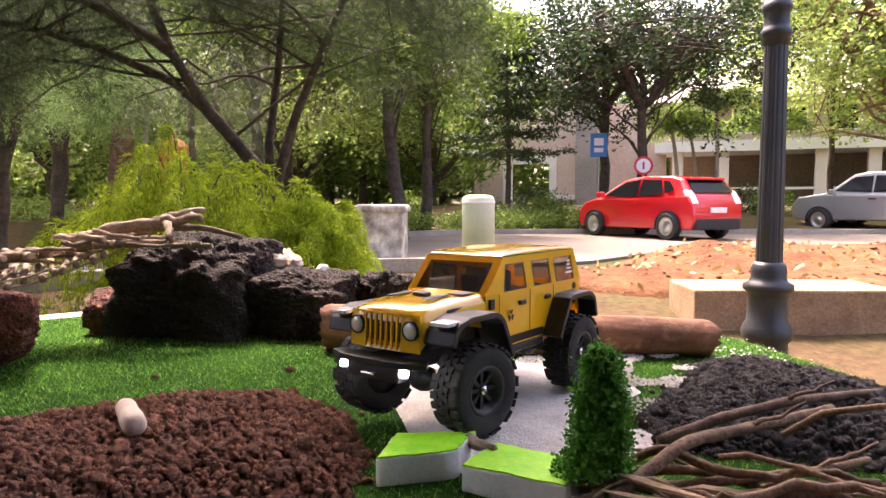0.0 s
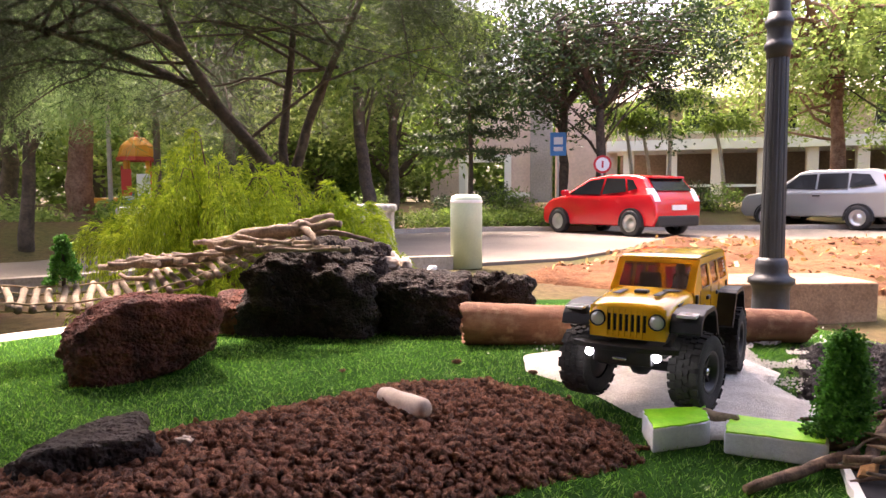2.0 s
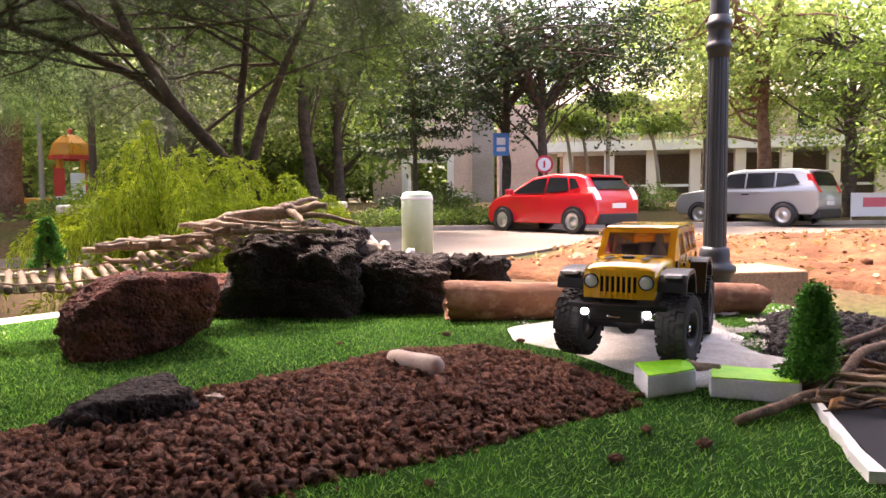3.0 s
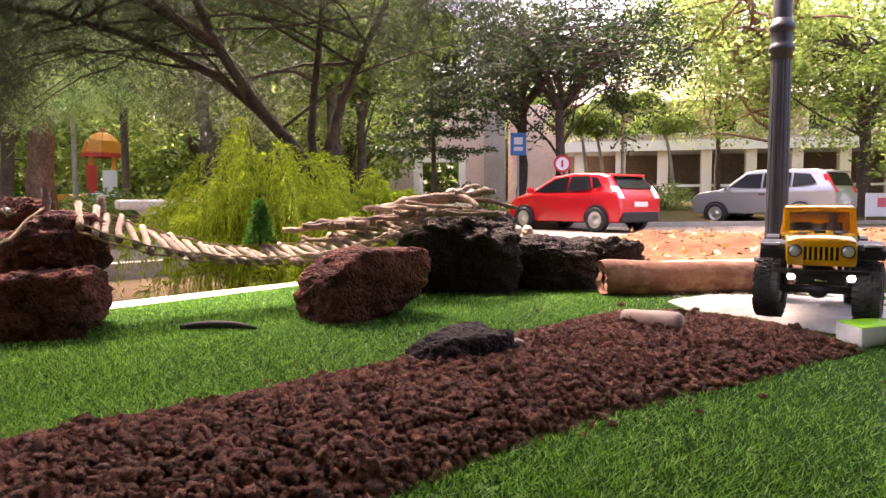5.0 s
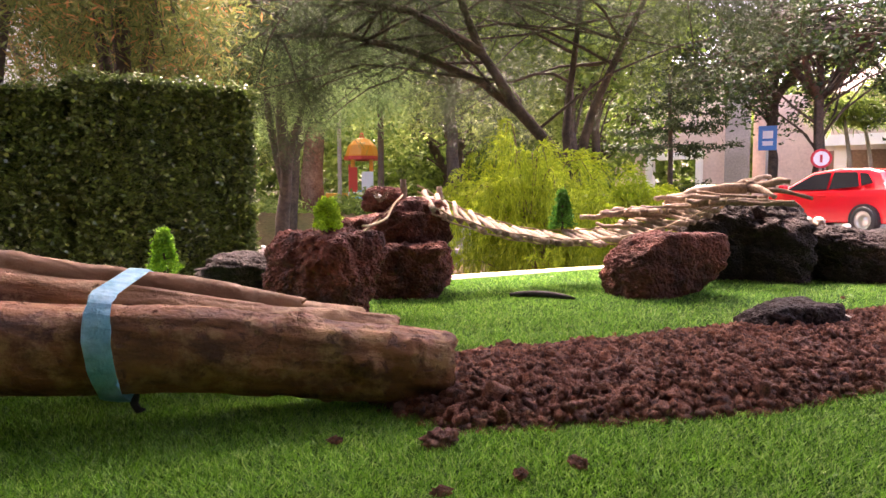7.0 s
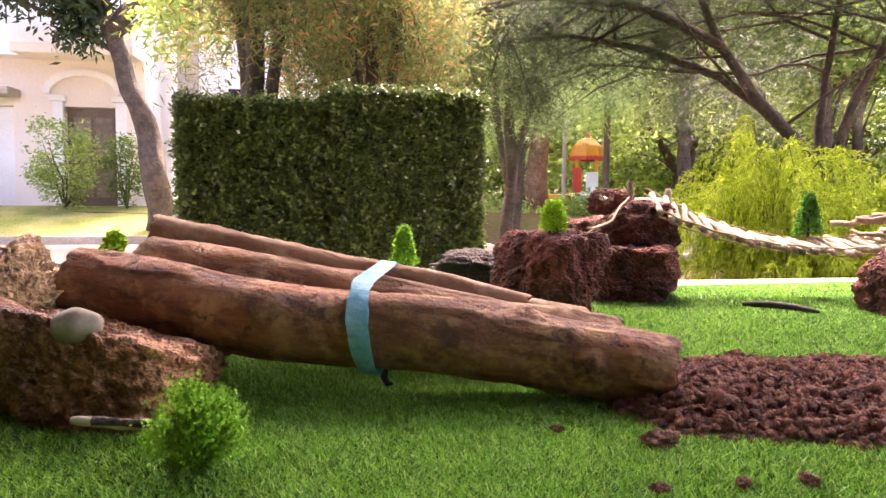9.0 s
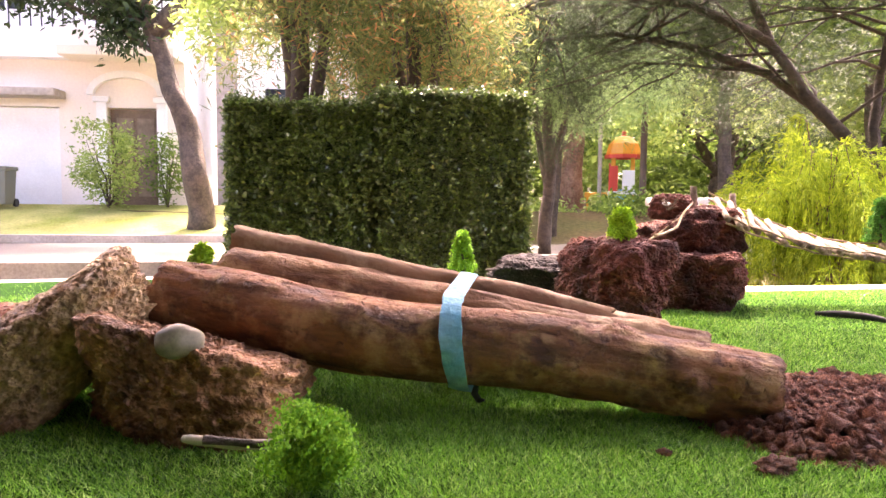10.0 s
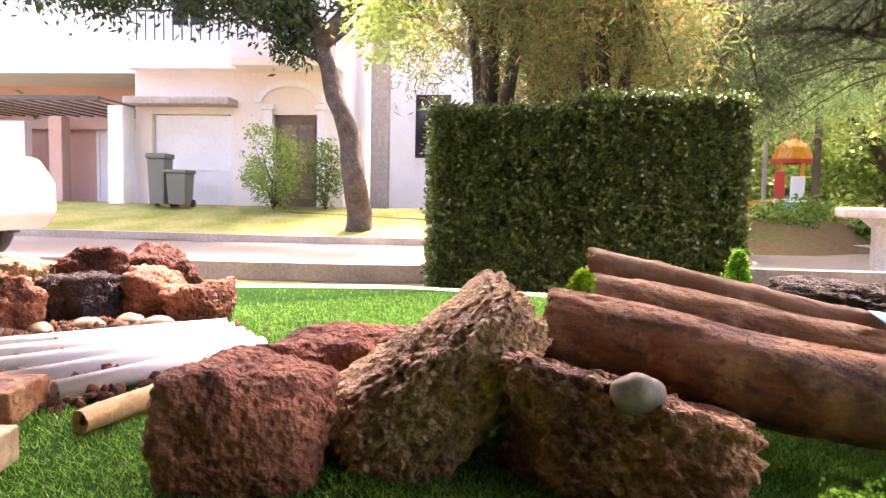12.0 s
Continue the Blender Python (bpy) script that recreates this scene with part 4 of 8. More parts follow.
def parked_car(name, label, ax, ay, heading, paint, prof, belt, tumble, width, wheels, r, glass, lights, suv=False):
    """A parked car in its own frame: x ahead, y left. prof: side outline; glass: side panes as (x, z) outlines."""
    t = thing(name, ax, ay, GROUND_Z + 0.02, heading, label, "car", "cars parked on the road")
    bm = prism_bm(prof, "y", -width / 2, width / 2)
    bmesh.ops.bisect_plane(bm, geom=bm.verts[:] + bm.edges[:] + bm.faces[:], plane_co=(0, 0, belt), plane_no=(0, 0, 1))
    top = max(z for _, z in prof)
    half = width / 2

    def squeeze(x, z):
        k = 1 - tumble * max(0, (z - belt) / (top - belt)) - 0.05 * max(0, (0.4 - z) / 0.4)
        return k * (1 - 0.10 * max(0, abs(x) / prof_len - 0.72) / 0.28)

    prof_len = max(abs(x) for x, _ in prof)
    for v in bm.verts:
        v.co.y *= squeeze(v.co.x, v.co.z)
    bmesh.ops.bevel(bm, geom=[e for e in bm.edges if e.calc_face_angle(0) > 0.5], offset=0.07, segments=3, affect="EDGES", profile=0.6)
    part("body", bm, paint, t, "", True)
    for out in glass:
        for side in (1, -1):
            gm = bmesh.new()
            vs = [gm.verts.new((x, side * (half * squeeze(x, z) + 0.012), z)) for x, z in out]
            gm.faces.new(vs)
            bmesh.ops.solidify(gm, geom=gm.faces[:], thickness=0.02)
            bmesh.ops.recalc_face_normals(gm, faces=gm.faces)
            part("side_window", gm, M["glass_dark"], t, "dark tinted glass")
    for nm, (x1, z1, x2, z2) in (("rear_window", lights["rear"]), ("windscreen", lights["front"])):
        gm = bmesh.new()
        sgn = -1 if nm == "rear_window" else 1
        vs = [gm.verts.new((x + sgn * 0.02, s * (half * squeeze(x, z) - 0.13), z + 0.02)) for x, z, s in ((x1, z1, -1), (x1, z1, 1), (x2, z2, 1), (x2, z2, -1))]
        gm.faces.new(vs)
        bmesh.ops.solidify(gm, geom=gm.faces[:], thickness=0.02)
        bmesh.ops.recalc_face_normals(gm, faces=gm.faces)
        part(nm, gm, M["glass_dark"], t, "dark tinted glass")
    for wx in wheels:
        for side in (1, -1):
            w = new("wheel")
            w.parent = t
            w.location = (wx, side * (half - 0.09), r)
            w.rotation_euler = (radians(90 * -side), 0, 0)
            part("tyre", lathe_bm([(r * 0.66, -0.1), (r * 0.93, -0.11), (r, -0.08), (r, 0.08), (r * 0.93, 0.115), (r * 0.66, 0.10)], 28), CAR_TRIM, w, "", True)
            part("rim", lathe_bm([(0, 0.07), (r * 0.2, 0.075), (r * 0.25, 0.05), (r * 0.55, 0.06), (r * 0.66, 0.105), (r * 0.68, 0.09)], 28), RIM, w, "silver alloy rim", True)
            # no wheel well is cut: a black ring paints its shade
            arch = lathe_bm([(r * 1.02, -0.06), (r * 1.16, -0.06), (r * 1.16, 0.098), (r * 1.02, 0.098)], 28)
            bmesh.ops.delete(arch, geom=[f for f in arch.faces if f.calc_center_median().y * side > r * 0.3], context="FACES")
            part("wheel_arch", arch, CAR_TRIM, w, "black ring standing in for the shaded wheel well")
    rear_edge = sorted([(z, x) for x, z in prof if x < -1.2 and z > 0.4])
    roof_edge = sorted((x, z) for x, z in prof if z > belt)

    def back_x(z):
        return float(np.interp(z, [q[0] for q in rear_edge], [q[1] for q in rear_edge]))

    def roof_z(x):
        return float(np.interp(x, [q[0] for q in roof_edge], [q[1] for q in roof_edge]))

    for side in (1, -1):
        zs = np.linspace(lights["tail"][1], lights["tail"][2], 6)
        lamp_out = [(back_x(z) - 0.012, z) for z in zs] + [(back_x(z) + 0.20 - 0.02 * k, z) for k, z in reversed(list(enumerate(zs)))]
        y0, y1 = half * squeeze(back_x(zs[3]), zs[3]) - 0.20, half * squeeze(back_x(zs[3]), zs[3]) - 0.005
        part("tail_light", prism_bm(lamp_out, "y", min(side * y0, side * y1), max(side * y0, side * y1), 0.012), LAMP_RED if suv else LAMP_CLEAR, t, "red tail lamp" if suv else "pale tail lamp", True)
        part("mirror", box_bm((lights["front"][0] - 0.18, side * (half + 0.09) - 0.09, belt + 0.02), (lights["front"][0] - 0.02, side * (half + 0.09) + 0.09, belt + 0.17), 0.04), paint, t)
        part("door_handle", box_bm((-0.25, side * half * 0.985 - 0.02, belt - 0.12), (-0.05, side * half * 0.985 + 0.02, belt - 0.08), 0.008), CAR_TRIM if suv else paint, t)
    rx = min(x for x, _ in prof)
    part("rear_bumper", box_bm((rx - 0.03, -half * 0.82, 0.24), (rx + 0.25, half * 0.82, 0.50), 0.05), CAR_TRIM, t, "dark lower rear bumper")
    part("number_plate", box_bm((rx - 0.015, -0.25, 0.62), (rx + 0.05, 0.25, 0.74), 0.005), PLATE, t, "blank pale number plate")
    part("spoiler", box_bm((lights["rear"][2] - 0.10, -half * 0.66, roof_z(lights["rear"][2] + 0.2) - 0.065), (lights["rear"][2] + 0.24, half * 0.66, roof_z(lights["rear"][2] + 0.2) - 0.005), 0.02), paint, t)
    return t


RED_PAINT = plain("glossy_red_paint", (0.62, 0.012, 0.02), 0.25, 0, 1.0)
SILVER = plain("silver_grey_paint", (0.36, 0.37, 0.365), 0.3, 0.35, 1.0)
h_red = 134.0
parked_car("hatchback_car", "glossy red five-door hatchback parked on the road", 0.36, 18.45, h_red, RED_PAINT,
           [(-1.84, 0.24), (-1.95, 0.45), (-1.94, 0.78), (-1.80, 1.02), (-1.50, 1.38), (-1.2, 1.45), (-0.4, 1.48), (0.25, 1.42), (1.02, 1.0), (1.65, 0.86), (1.93, 0.66), (1.97, 0.38), (1.85, 0.22)],
           0.95, 0.24, 1.72, (1.25, -1.24), 0.31,
           [[(0.86, 1.0), (0.22, 1.34), (-0.28, 1.39), (-0.28, 0.99)], [(-0.34, 0.99), (-0.34, 1.39), (-0.95, 1.37), (-1.1, 1.05)], [(-1.15, 1.06), (-1.0, 1.36), (-1.22, 1.33), (-1.42, 1.12)]],
           dict(rear=(-1.78, 1.05, -1.53, 1.34), front=(0.98, 1.03, 0.32, 1.38), tail=(-1.93, 0.82, 1.12)))
h_grey = 136.0
parked_car("suv_car", "silver-grey family SUV parked farther along the road", 6.55, 22.6, h_grey, SILVER,
           [(-2.08, 0.36), (-2.22, 0.56), (-2.22, 0.98), (-2.10, 1.22), (-1.92, 1.58), (-1.62, 1.68), (0.05, 1.70), (0.42, 1.63), (1.02, 1.18), (1.2, 1.11), (2.0, 1.0), (2.2, 0.82), (2.24, 0.5), (2.1, 0.33)],
           1.05, 0.2, 1.79, (1.33, -1.30), 0.34,
           [[(0.88, 1.17), (0.38, 1.55), (-0.12, 1.58), (-0.12, 1.13)], [(-0.18, 1.13), (-0.18, 1.58), (-0.98, 1.58), (-0.98, 1.15)], [(-1.05, 1.16), (-1.05, 1.57), (-1.52, 1.53), (-1.72, 1.26)]],
           dict(rear=(-2.12, 1.16, -1.96, 1.53), front=(1.0, 1.2, 0.46, 1.6), tail=(-2.17, 0.98, 1.52)), True)

WHITE_PAINT = plain("white_car_paint", (0.42, 0.42, 0.41), 0.3, 0, 1.0)
van = parked_car("white_van", "white high-roofed family van parked along the kerb of the bend", -11.55, -2.45, 53, WHITE_PAINT,
           [(-2.15, 0.33), (-2.27, 0.55), (-2.25, 0.95), (-2.12, 1.35), (-2.0, 1.60), (-1.7, 1.67), (0.1, 1.68), (0.5, 1.60), (1.25, 1.12), (2.05, 0.98), (2.27, 0.75), (2.28, 0.45), (2.12, 0.3)],
           1.05, 0.2, 1.79, (1.33, -1.30), 0.34,
           [[(1.05, 1.13), (0.42, 1.53), (-0.1, 1.57), (-0.1, 1.10)], [(-0.16, 1.10), (-0.16, 1.57), (-1.0, 1.57), (-1.0, 1.12)], [(-1.07, 1.13), (-1.07, 1.56), (-1.75, 1.54), (-1.75, 1.22)]],
           dict(rear=(-2.2, 1.1, -2.03, 1.54), front=(1.2, 1.16, 0.55, 1.57), tail=(-2.24, 1.0, 1.5)), True)
van.matrix_world = van.matrix_world @ Matrix.Diagonal((1.0, 1.0, 1.2, 1.0))

# bollard, whitewashed post, signs
bol = thing("bollard", -1.97, 9.6, GROUND_Z - 0.02, 0, "thick pale green painted concrete bollard with rounded top", "bollard")
part("post", lathe_bm([(0, 0), (0.215, 0), (0.215, 0.9), (0.209, 0.945), (0.19, 0.975), (0.145, 0.995), (0, 1.0)], 36), M["mint"], bol, "", True)
part("cap_ring", lathe_bm([(0.216, 0.88), (0.22, 0.89), (0.22, 0.91), (0.216, 0.92)], 36), M["white_paint"], bol)

wp = thing("stone_post", -3.32, 9.6, GROUND_Z - 0.02, 12, "whitewashed rough masonry post streaked with dark stains", "stone post")
stained = surf("stained_whitewash", (0.22, 0.20, 0.16), (0.72, 0.70, 0.64), 5, 0.95, 0.7, 18, var=0.3, dist=0.02)
part("shaft", box_bm((-0.31, -0.26, 0), (0.31, 0.26, 0.78), 0.03), stained, wp)
part("cap", box_bm((-0.35, -0.3, 0.76), (0.35, 0.3, 0.87), 0.04), stained, wp)

SIGN_BLUE = plain("blue_sign_face", (0.04, 0.22, 0.55), 0.4)
SIGN_RED = plain("red_sign_ring", (0.6, 0.03, 0.04), 0.4)
SIGN_WHITE = plain("white_sign_face", (0.82, 0.82, 0.82), 0.4)
GALV = plain("galvanised_steel", (0.5, 0.5, 0.5), 0.45, 0.7)
bs = thing("parking_sign", -1.35, 23.8, GROUND_Z, 8, "blue rectangular road sign with white marks on a steel pole", "road sign")
part("pole", lathe_bm([(0, 0), (0.04, 0), (0.04, 3.0), (0, 3.0)], 12), GALV, bs)
part("sign_plate", box_bm((-0.27, -0.07, 2.35), (0.27, -0.045, 3.12), 0.01), SIGN_BLUE, bs, "blue plate")
part("mark", box_bm((-0.15, -0.08, 2.72), (0.15, -0.071, 2.96), 0.004), SIGN_WHITE, bs, "white bar of unreadable lettering")
part("mark", box_bm((-0.15, -0.08, 2.5), (0.15, -0.071, 2.64), 0.004), SIGN_WHITE, bs, "white bar of unreadable lettering")
rs = thing("round_sign", 0.07, 22.3, GROUND_Z, 8, "round white sign with a red ring on a steel pole", "road sign")
part("pole", lathe_bm([(0, 0), (0.035, 0), (0.035, 2.1), (0, 2.1)], 12), GALV, rs)
for nm, r0, r1, y0, y1, mm in (("ring", 0.21, 0.28, -0.075, -0.05, SIGN_RED), ("disc", 0, 0.215, -0.07, -0.05, SIGN_WHITE)):
    bm = lathe_bm([(r0, y0), (r1, y0), (r1, y1), (r0, y1)] if r0 else [(0, y0), (r1, y0), (r1, y1), (0, y1)], 32)
    for v in bm.verts:
        v.co = Vector((v.co.x, v.co.z, v.co.y + 1.97))
    bmesh.ops.recalc_face_normals(bm, faces=bm.faces)
    part(nm, bm, mm, rs)
part("bar", box_bm((-0.03, -0.082, 1.86), (0.03, -0.072, 2.08), 0.003), SIGN_RED, rs, "red bar")

# banner stand beside the far car
bn = thing("banner", 10.6, 23.6, GROUND_Z, 14, "low white and pink advertising banner on a light frame", "banner")
part("cloth", box_bm((-0.9, -0.02, 0.25), (0.9, 0.02, 1.0), 0.005), SIGN_WHITE, bn)
part("stripe", box_bm((-0.5, -0.03, 0.55), (0.85, -0.022, 0.85), 0.002), plain("pink_print", (0.75, 0.16, 0.2), 0.6), bn, "pink printed bar")
for x in (-0.88, 0.88):
    part("leg", lathe_bm([(0, 0), (0.02, 0), (0.02, 1.02), (0, 1.02)], 8), GALV, bn).location.x = x

# clay heaps and the low wall by the lamp
CLAY = [(-1.3, 8.3), (-0.5, 10.6), (1.1, 14.4), (8, 17.2), (16, 17.8), (18, 9), (9, 5.2), (4.0, 6.2), (2.6, 8.2), (0.3, 7.9)]


def clay_top(x, y):
    """Height of the dug-up clay: broad heaps, ridges and crumbs."""
    d = edge_dist(CLAY, x, y)
    out = np.empty(len(x))
    for i, (a, b) in enumerate(zip(x, y)):
        p = Vector((a, b, 0))
        big = noise.noise(p * 0.45)
        out[i] = 0.20 + 0.22 * max(big, -0.3) + 0.10 * noise.noise(p * 1.4) + 0.055 * abs(noise.noise(p * 3.6)) + 0.035 * noise.noise(p * 8.5)
    return out * (1 - np.exp(-d * 2.2)) + GROUND_Z - 0.05


cxs, cys = np.arange(-1.4, 18.1, 0.085), np.arange(5.1, 17.9, 0.085)
CX, CY = np.meshgrid(cxs, cys)
cx_, cy_ = CX.ravel(), CY.ravel()
cin = inside(CLAY, cx_, cy_)
cz_ = np.full(len(cx_), GROUND_Z - 0.2)
cz_[cin] = clay_top(cx_[cin], cy_[cin])
cw = len(cxs)
ci = (np.arange(len(cys) - 1)[:, None] * cw + np.arange(cw - 1)[None, :]).ravel()
cq = np.column_stack([ci, ci + 1, ci + cw + 1, ci + cw])
cq = cq[cin[cq].any(1)]
tagged(soup("clay_heap", np.column_stack([cx_, cy_, cz_]), cq, M["clay"], smooth=True), "orange-brown clay dug up in rough low heaps by the road", "soil heap", "", "structure")
cr = np.random.default_rng(44)
ck = pebble_kit(9, 6, 1)
x, y = cr.uniform(-1, 14, 2600), cr.uniform(5.4, 16.5, 2600)
ok = inside(CLAY, x, y) & (edge_dist(CLAY, x, y) > 0.2)
x, y = x[ok], y[ok]
z = clay_top(x, y)
cv, cf, co = [], [], 0
for i in range(len(x)):
    v, f = ck[i % 6]
    s = min(cr.lognormal(-4.1, 0.6), 0.08)
    cv.append(v * s * (1, 1, 0.7) + (x[i], y[i], z[i] + s * 0.1))
    cf.append(f + co)
    co += len(v)
tagged(soup("clay_clods", np.concatenate(cv), np.concatenate(cf), M["clay"]), "loose clods of orange clay on the heaps", "soil", "", "stuff")
lr = np.random.default_rng(45)
lx, ly = lr.uniform(-1, 12, 1500), lr.uniform(5.4, 15, 1500)
ok = inside(CLAY, lx, ly)
lx, ly = lx[ok], ly[ok]
lp = np.column_stack([lx, ly, clay_top(lx, ly) + 0.02])
lv, lf = leaves(lr, lp, 0.01, 1, 0.11, 0.06, -0.1, 0.0)
tagged(soup("leaf_litter", lv, lf, leafy("dry_fallen_leaves", (0.22, 0.12, 0.04), (0.50, 0.34, 0.12), 0.2)), "dry yellow-brown leaves fallen on the clay", "fallen leaves", "", "stuff")
lw = part("low_wall", prism_bm([(0.55, 6.75), (2.18, 7.17), (2.0, 7.95), (0.37, 7.5)], "z", -0.95, -0.285, 0.02), surf("dusty_brown_render", (0.21, 0.125, 0.07), (0.36, 0.235, 0.14), 2.5, 0.9, 0.5, 40, var=0.3, dist=0.01), None)
tagged(lw, "low dusty brown rendered wall behind the lamp post", "low wall", "", "structure")

# concrete picnic table
tb = thing("garden_table", -5.69, 8.25, GROUND_Z - 0.03, 35, "pale concrete pedestal table with a thick slab top", "table")
part("top", box_bm((-0.5, -0.42, 0.74), (0.5, 0.42, 0.86), 0.03), M["concrete"], tb)
part("corbel", lathe_bm([(0, 0.60), (0.14, 0.60), (0.3, 0.745), (0, 0.745)], 4), M["concrete"], tb)
part("pedestal", box_bm((-0.13, -0.13, 0.02), (0.13, 0.13, 0.64), 0.02), M["concrete"], tb)
part("foot", box_bm((-0.26, -0.26, 0), (0.26, 0.26, 0.07), 0.02), M["concrete"], tb)

# toy house of the playground
PLAY = {c: plain(f"{c}_play_plastic", v, 0.45) for c, v in dict(yellow=(0.66, 0.27, 0.02), red=(0.55, 0.05, 0.03), blue=(0.05, 0.3, 0.6), white=(0.75, 0.75, 0.72)).items()}
ph = thing("playhouse", -10.9, 15.0, GROUND_Z - 0.03, 30, "orange, red and blue plastic play tower with a domed roof", "playhouse")
part("roof", lathe_bm([(0.78, 2.55), (0.8, 2.62), (0.66, 2.95), (0.35, 3.17), (0, 3.25), ], 8), PLAY["yellow"], ph, "orange domed roof")
for a, c in ((45, "red"), (135, "yellow"), (225, "yellow"), (315, "yellow")):
    q = box_bm((-0.08, -0.08, 0), (0.08, 0.08, 2.6), 0.02)
    part("post", q, PLAY[c], ph).location = (0.62 * math.cos(radians(a)), 0.62 * math.sin(radians(a)), 0)
part("deck", box_bm((-0.65, -0.65, 1.25), (0.65, 0.65, 1.36), 0.02), PLAY["white"], ph)
part("panel", box_bm((-0.6, -0.62, 1.36), (-0.2, -0.56, 2.2), 0.02), PLAY["red"], ph, "red panel")
part("panel", box_bm((-0.62, -0.5, 1.36), (-0.56, 0.5, 2.3), 0.02), PLAY["red"], ph, "red panel")
sm = prism_bm([(-0.55, 1.42), (-0.55, 1.3), (0.0, 0.9), (0.9, 0.35), (1.5, 0.25), (1.5, 0.33), (0.95, 0.45), (0.1, 1.0)], "y", -0.3, 0.3)
part("slide", sm, PLAY["blue"], ph, "blue slide").matrix_local = pose(0, -0.9, 0, 0, 0, -70)
part("ledge", box_bm((-1.7, -0.5, 1.15), (-0.65, 0.3, 1.32), 0.03), PLAY["yellow"], ph, "orange side deck")
for x in (-1.6, -0.8):
    part("leg", box_bm((x - 0.05, -0.05, 0), (x + 0.05, 0.05, 1.2), 0.01), PLAY["yellow"], ph)

part("panel", box_bm((0.0, -0.66, 1.36), (0.55, -0.60, 2.05), 0.02), PLAY["white"], ph, "white play panel")
part("panel", box_bm((-0.62, -0.72, 0.75), (0.62, -0.64, 1.22), 0.02), PLAY["blue"], ph, "blue climbing panel")
part("finial", lathe_bm([(0, 3.2), (0.12, 3.22), (0.1, 3.36), (0, 3.42)], 8), PLAY["red"], ph, "red finial")
part("roof_rim", lathe_bm([(0.78, 2.46), (0.86, 2.46), (0.86, 2.58), (0.78, 2.58)], 8), PLAY["red"], ph, "red rim under the roof")
ph.matrix_world = ph.matrix_world @ Matrix.Diagonal((0.55, 0.55, 0.76, 1.0))

# thin pale pole beside the far trunk
pp = thing("flag_pole", -11.2, 14.4, GROUND_Z - 0.03, 0, "thin pale grey steel pole beside a tree trunk", "pole")
part("pole", lathe_bm([(0, 0), (0.055, 0), (0.05, 4.6), (0.03, 4.7), (0, 4.7)], 12), M["kerb"], pp)

rx_, ry_ = 0.80, 0.60
part("sign_plate", prism_bm([(-1.5 * rx_, -1.5 * ry_), (0.35 * rx_, 0.35 * ry_), (0.35 * rx_ - 0.03, 0.35 * ry_ + 0.04), (-1.5 * rx_ - 0.03, -1.5 * ry_ + 0.04)], "z", 4.28, 4.58), plain("green_sign_face", (0.03, 0.26, 0.16), 0.5), pp, "green name plate with no readable lettering")
pl_ = thing("park_lamp", -10.06, 14.55, GROUND_Z - 0.03, 0, "brown park lamp post with a pale lantern and a dark loudspeaker", "lamp post")
BROWN_IRON = surf("brown_painted_iron", (0.075, 0.045, 0.03), (0.11, 0.07, 0.045), 4, 0.6, 0.15, 60, var=0.15)
part("pole", lathe_bm([(0, 0), (0.13, 0), (0.13, 0.3), (0.085, 0.36), (0.075, 3.45), (0.11, 3.5), (0, 3.52)], 14), BROWN_IRON, pl_, "", True)
part("lantern", lathe_bm([(0, 3.52), (0.12, 3.54), (0.21, 3.78), (0.23, 3.82), (0.12, 3.96), (0, 4.0)], 12), M["kerb"], pl_, "pale lantern head", True)
part("loudspeaker", box_bm((-0.26, -0.12, 3.18), (-0.08, 0.08, 3.42), 0.03), CAR_TRIM, pl_, "dark loudspeaker box")

# ---- houses across the road ----
HZ = 0.12
h1 = thing("townhouse", -13.3, 8.56, HZ, 52.2, "sunlit cream and white townhouse with a garage and arched entrance", "house")


def hbox(name, x1, x2, y1, y2, z1, z2, mat_, parent=h1, label="", bevel=0.0):
    return part(name, box_bm((x1, y1, z1), (x2, y2, z2), bevel), mat_, parent, label)


W = M["cream"]
hbox("wall", -8.54, -8.15, 0, 0.25, 0, 3.2, W)
hbox("wall", -6.30, -5.35, 0, 0.25, 0, 3.2, W)
hbox("wall", -4.30, -3.75, 0, 0.25, 0, 3.2, W)
hbox("wall", -8.15, -6.30, 0, 0.25, 2.05, 3.2, W)
hbox("wall", -5.35, -4.30, 0, 0.25, 2.05, 3.2, W)
hbox("upper_wall", -8.54, -3.75, 0, 0.25, 3.2, 7.0, M["white_paint"])
hbox("side_wall", -3.95, -3.75, 0.25, 6, 0, 7.0, M["white_paint"])
hbox("back_wall", -8.54, -3.95, 5.8, 6, 0, 7.0, M["white_paint"])
hbox("roof", -8.8, -3.5, -0.4, 6.3, 7.0, 7.2, M["tile_roof"])
gd = hbox("garage_door", -8.13, -6.32, 0.12, 0.17, 0, 2.03, M["white_paint"], h1, "white sectional garage door")
for z in (0.4, 0.8, 1.2, 1.6):
    hbox("door_rib", -8.1, -6.35, 0.105, 0.119, z, z + 0.03, M["white_paint"], gd)
hbox("canopy", -8.54, -6.15, -0.55, 0.0, 2.20, 2.36, M["tile_roof"], h1, "beige tiled ledge over the garage", 0.02)
dr = hbox("door", -5.33, -4.32, 0.14, 0.19, 0, 2.03, surf("dark_door_wood", (0.12, 0.08, 0.05), (0.18, 0.12, 0.08), 3, 0.6, 0.2, 30), h1, "dark brown timber entrance door")
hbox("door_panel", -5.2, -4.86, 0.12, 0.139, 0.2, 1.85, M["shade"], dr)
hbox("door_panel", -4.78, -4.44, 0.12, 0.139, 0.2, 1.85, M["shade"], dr)
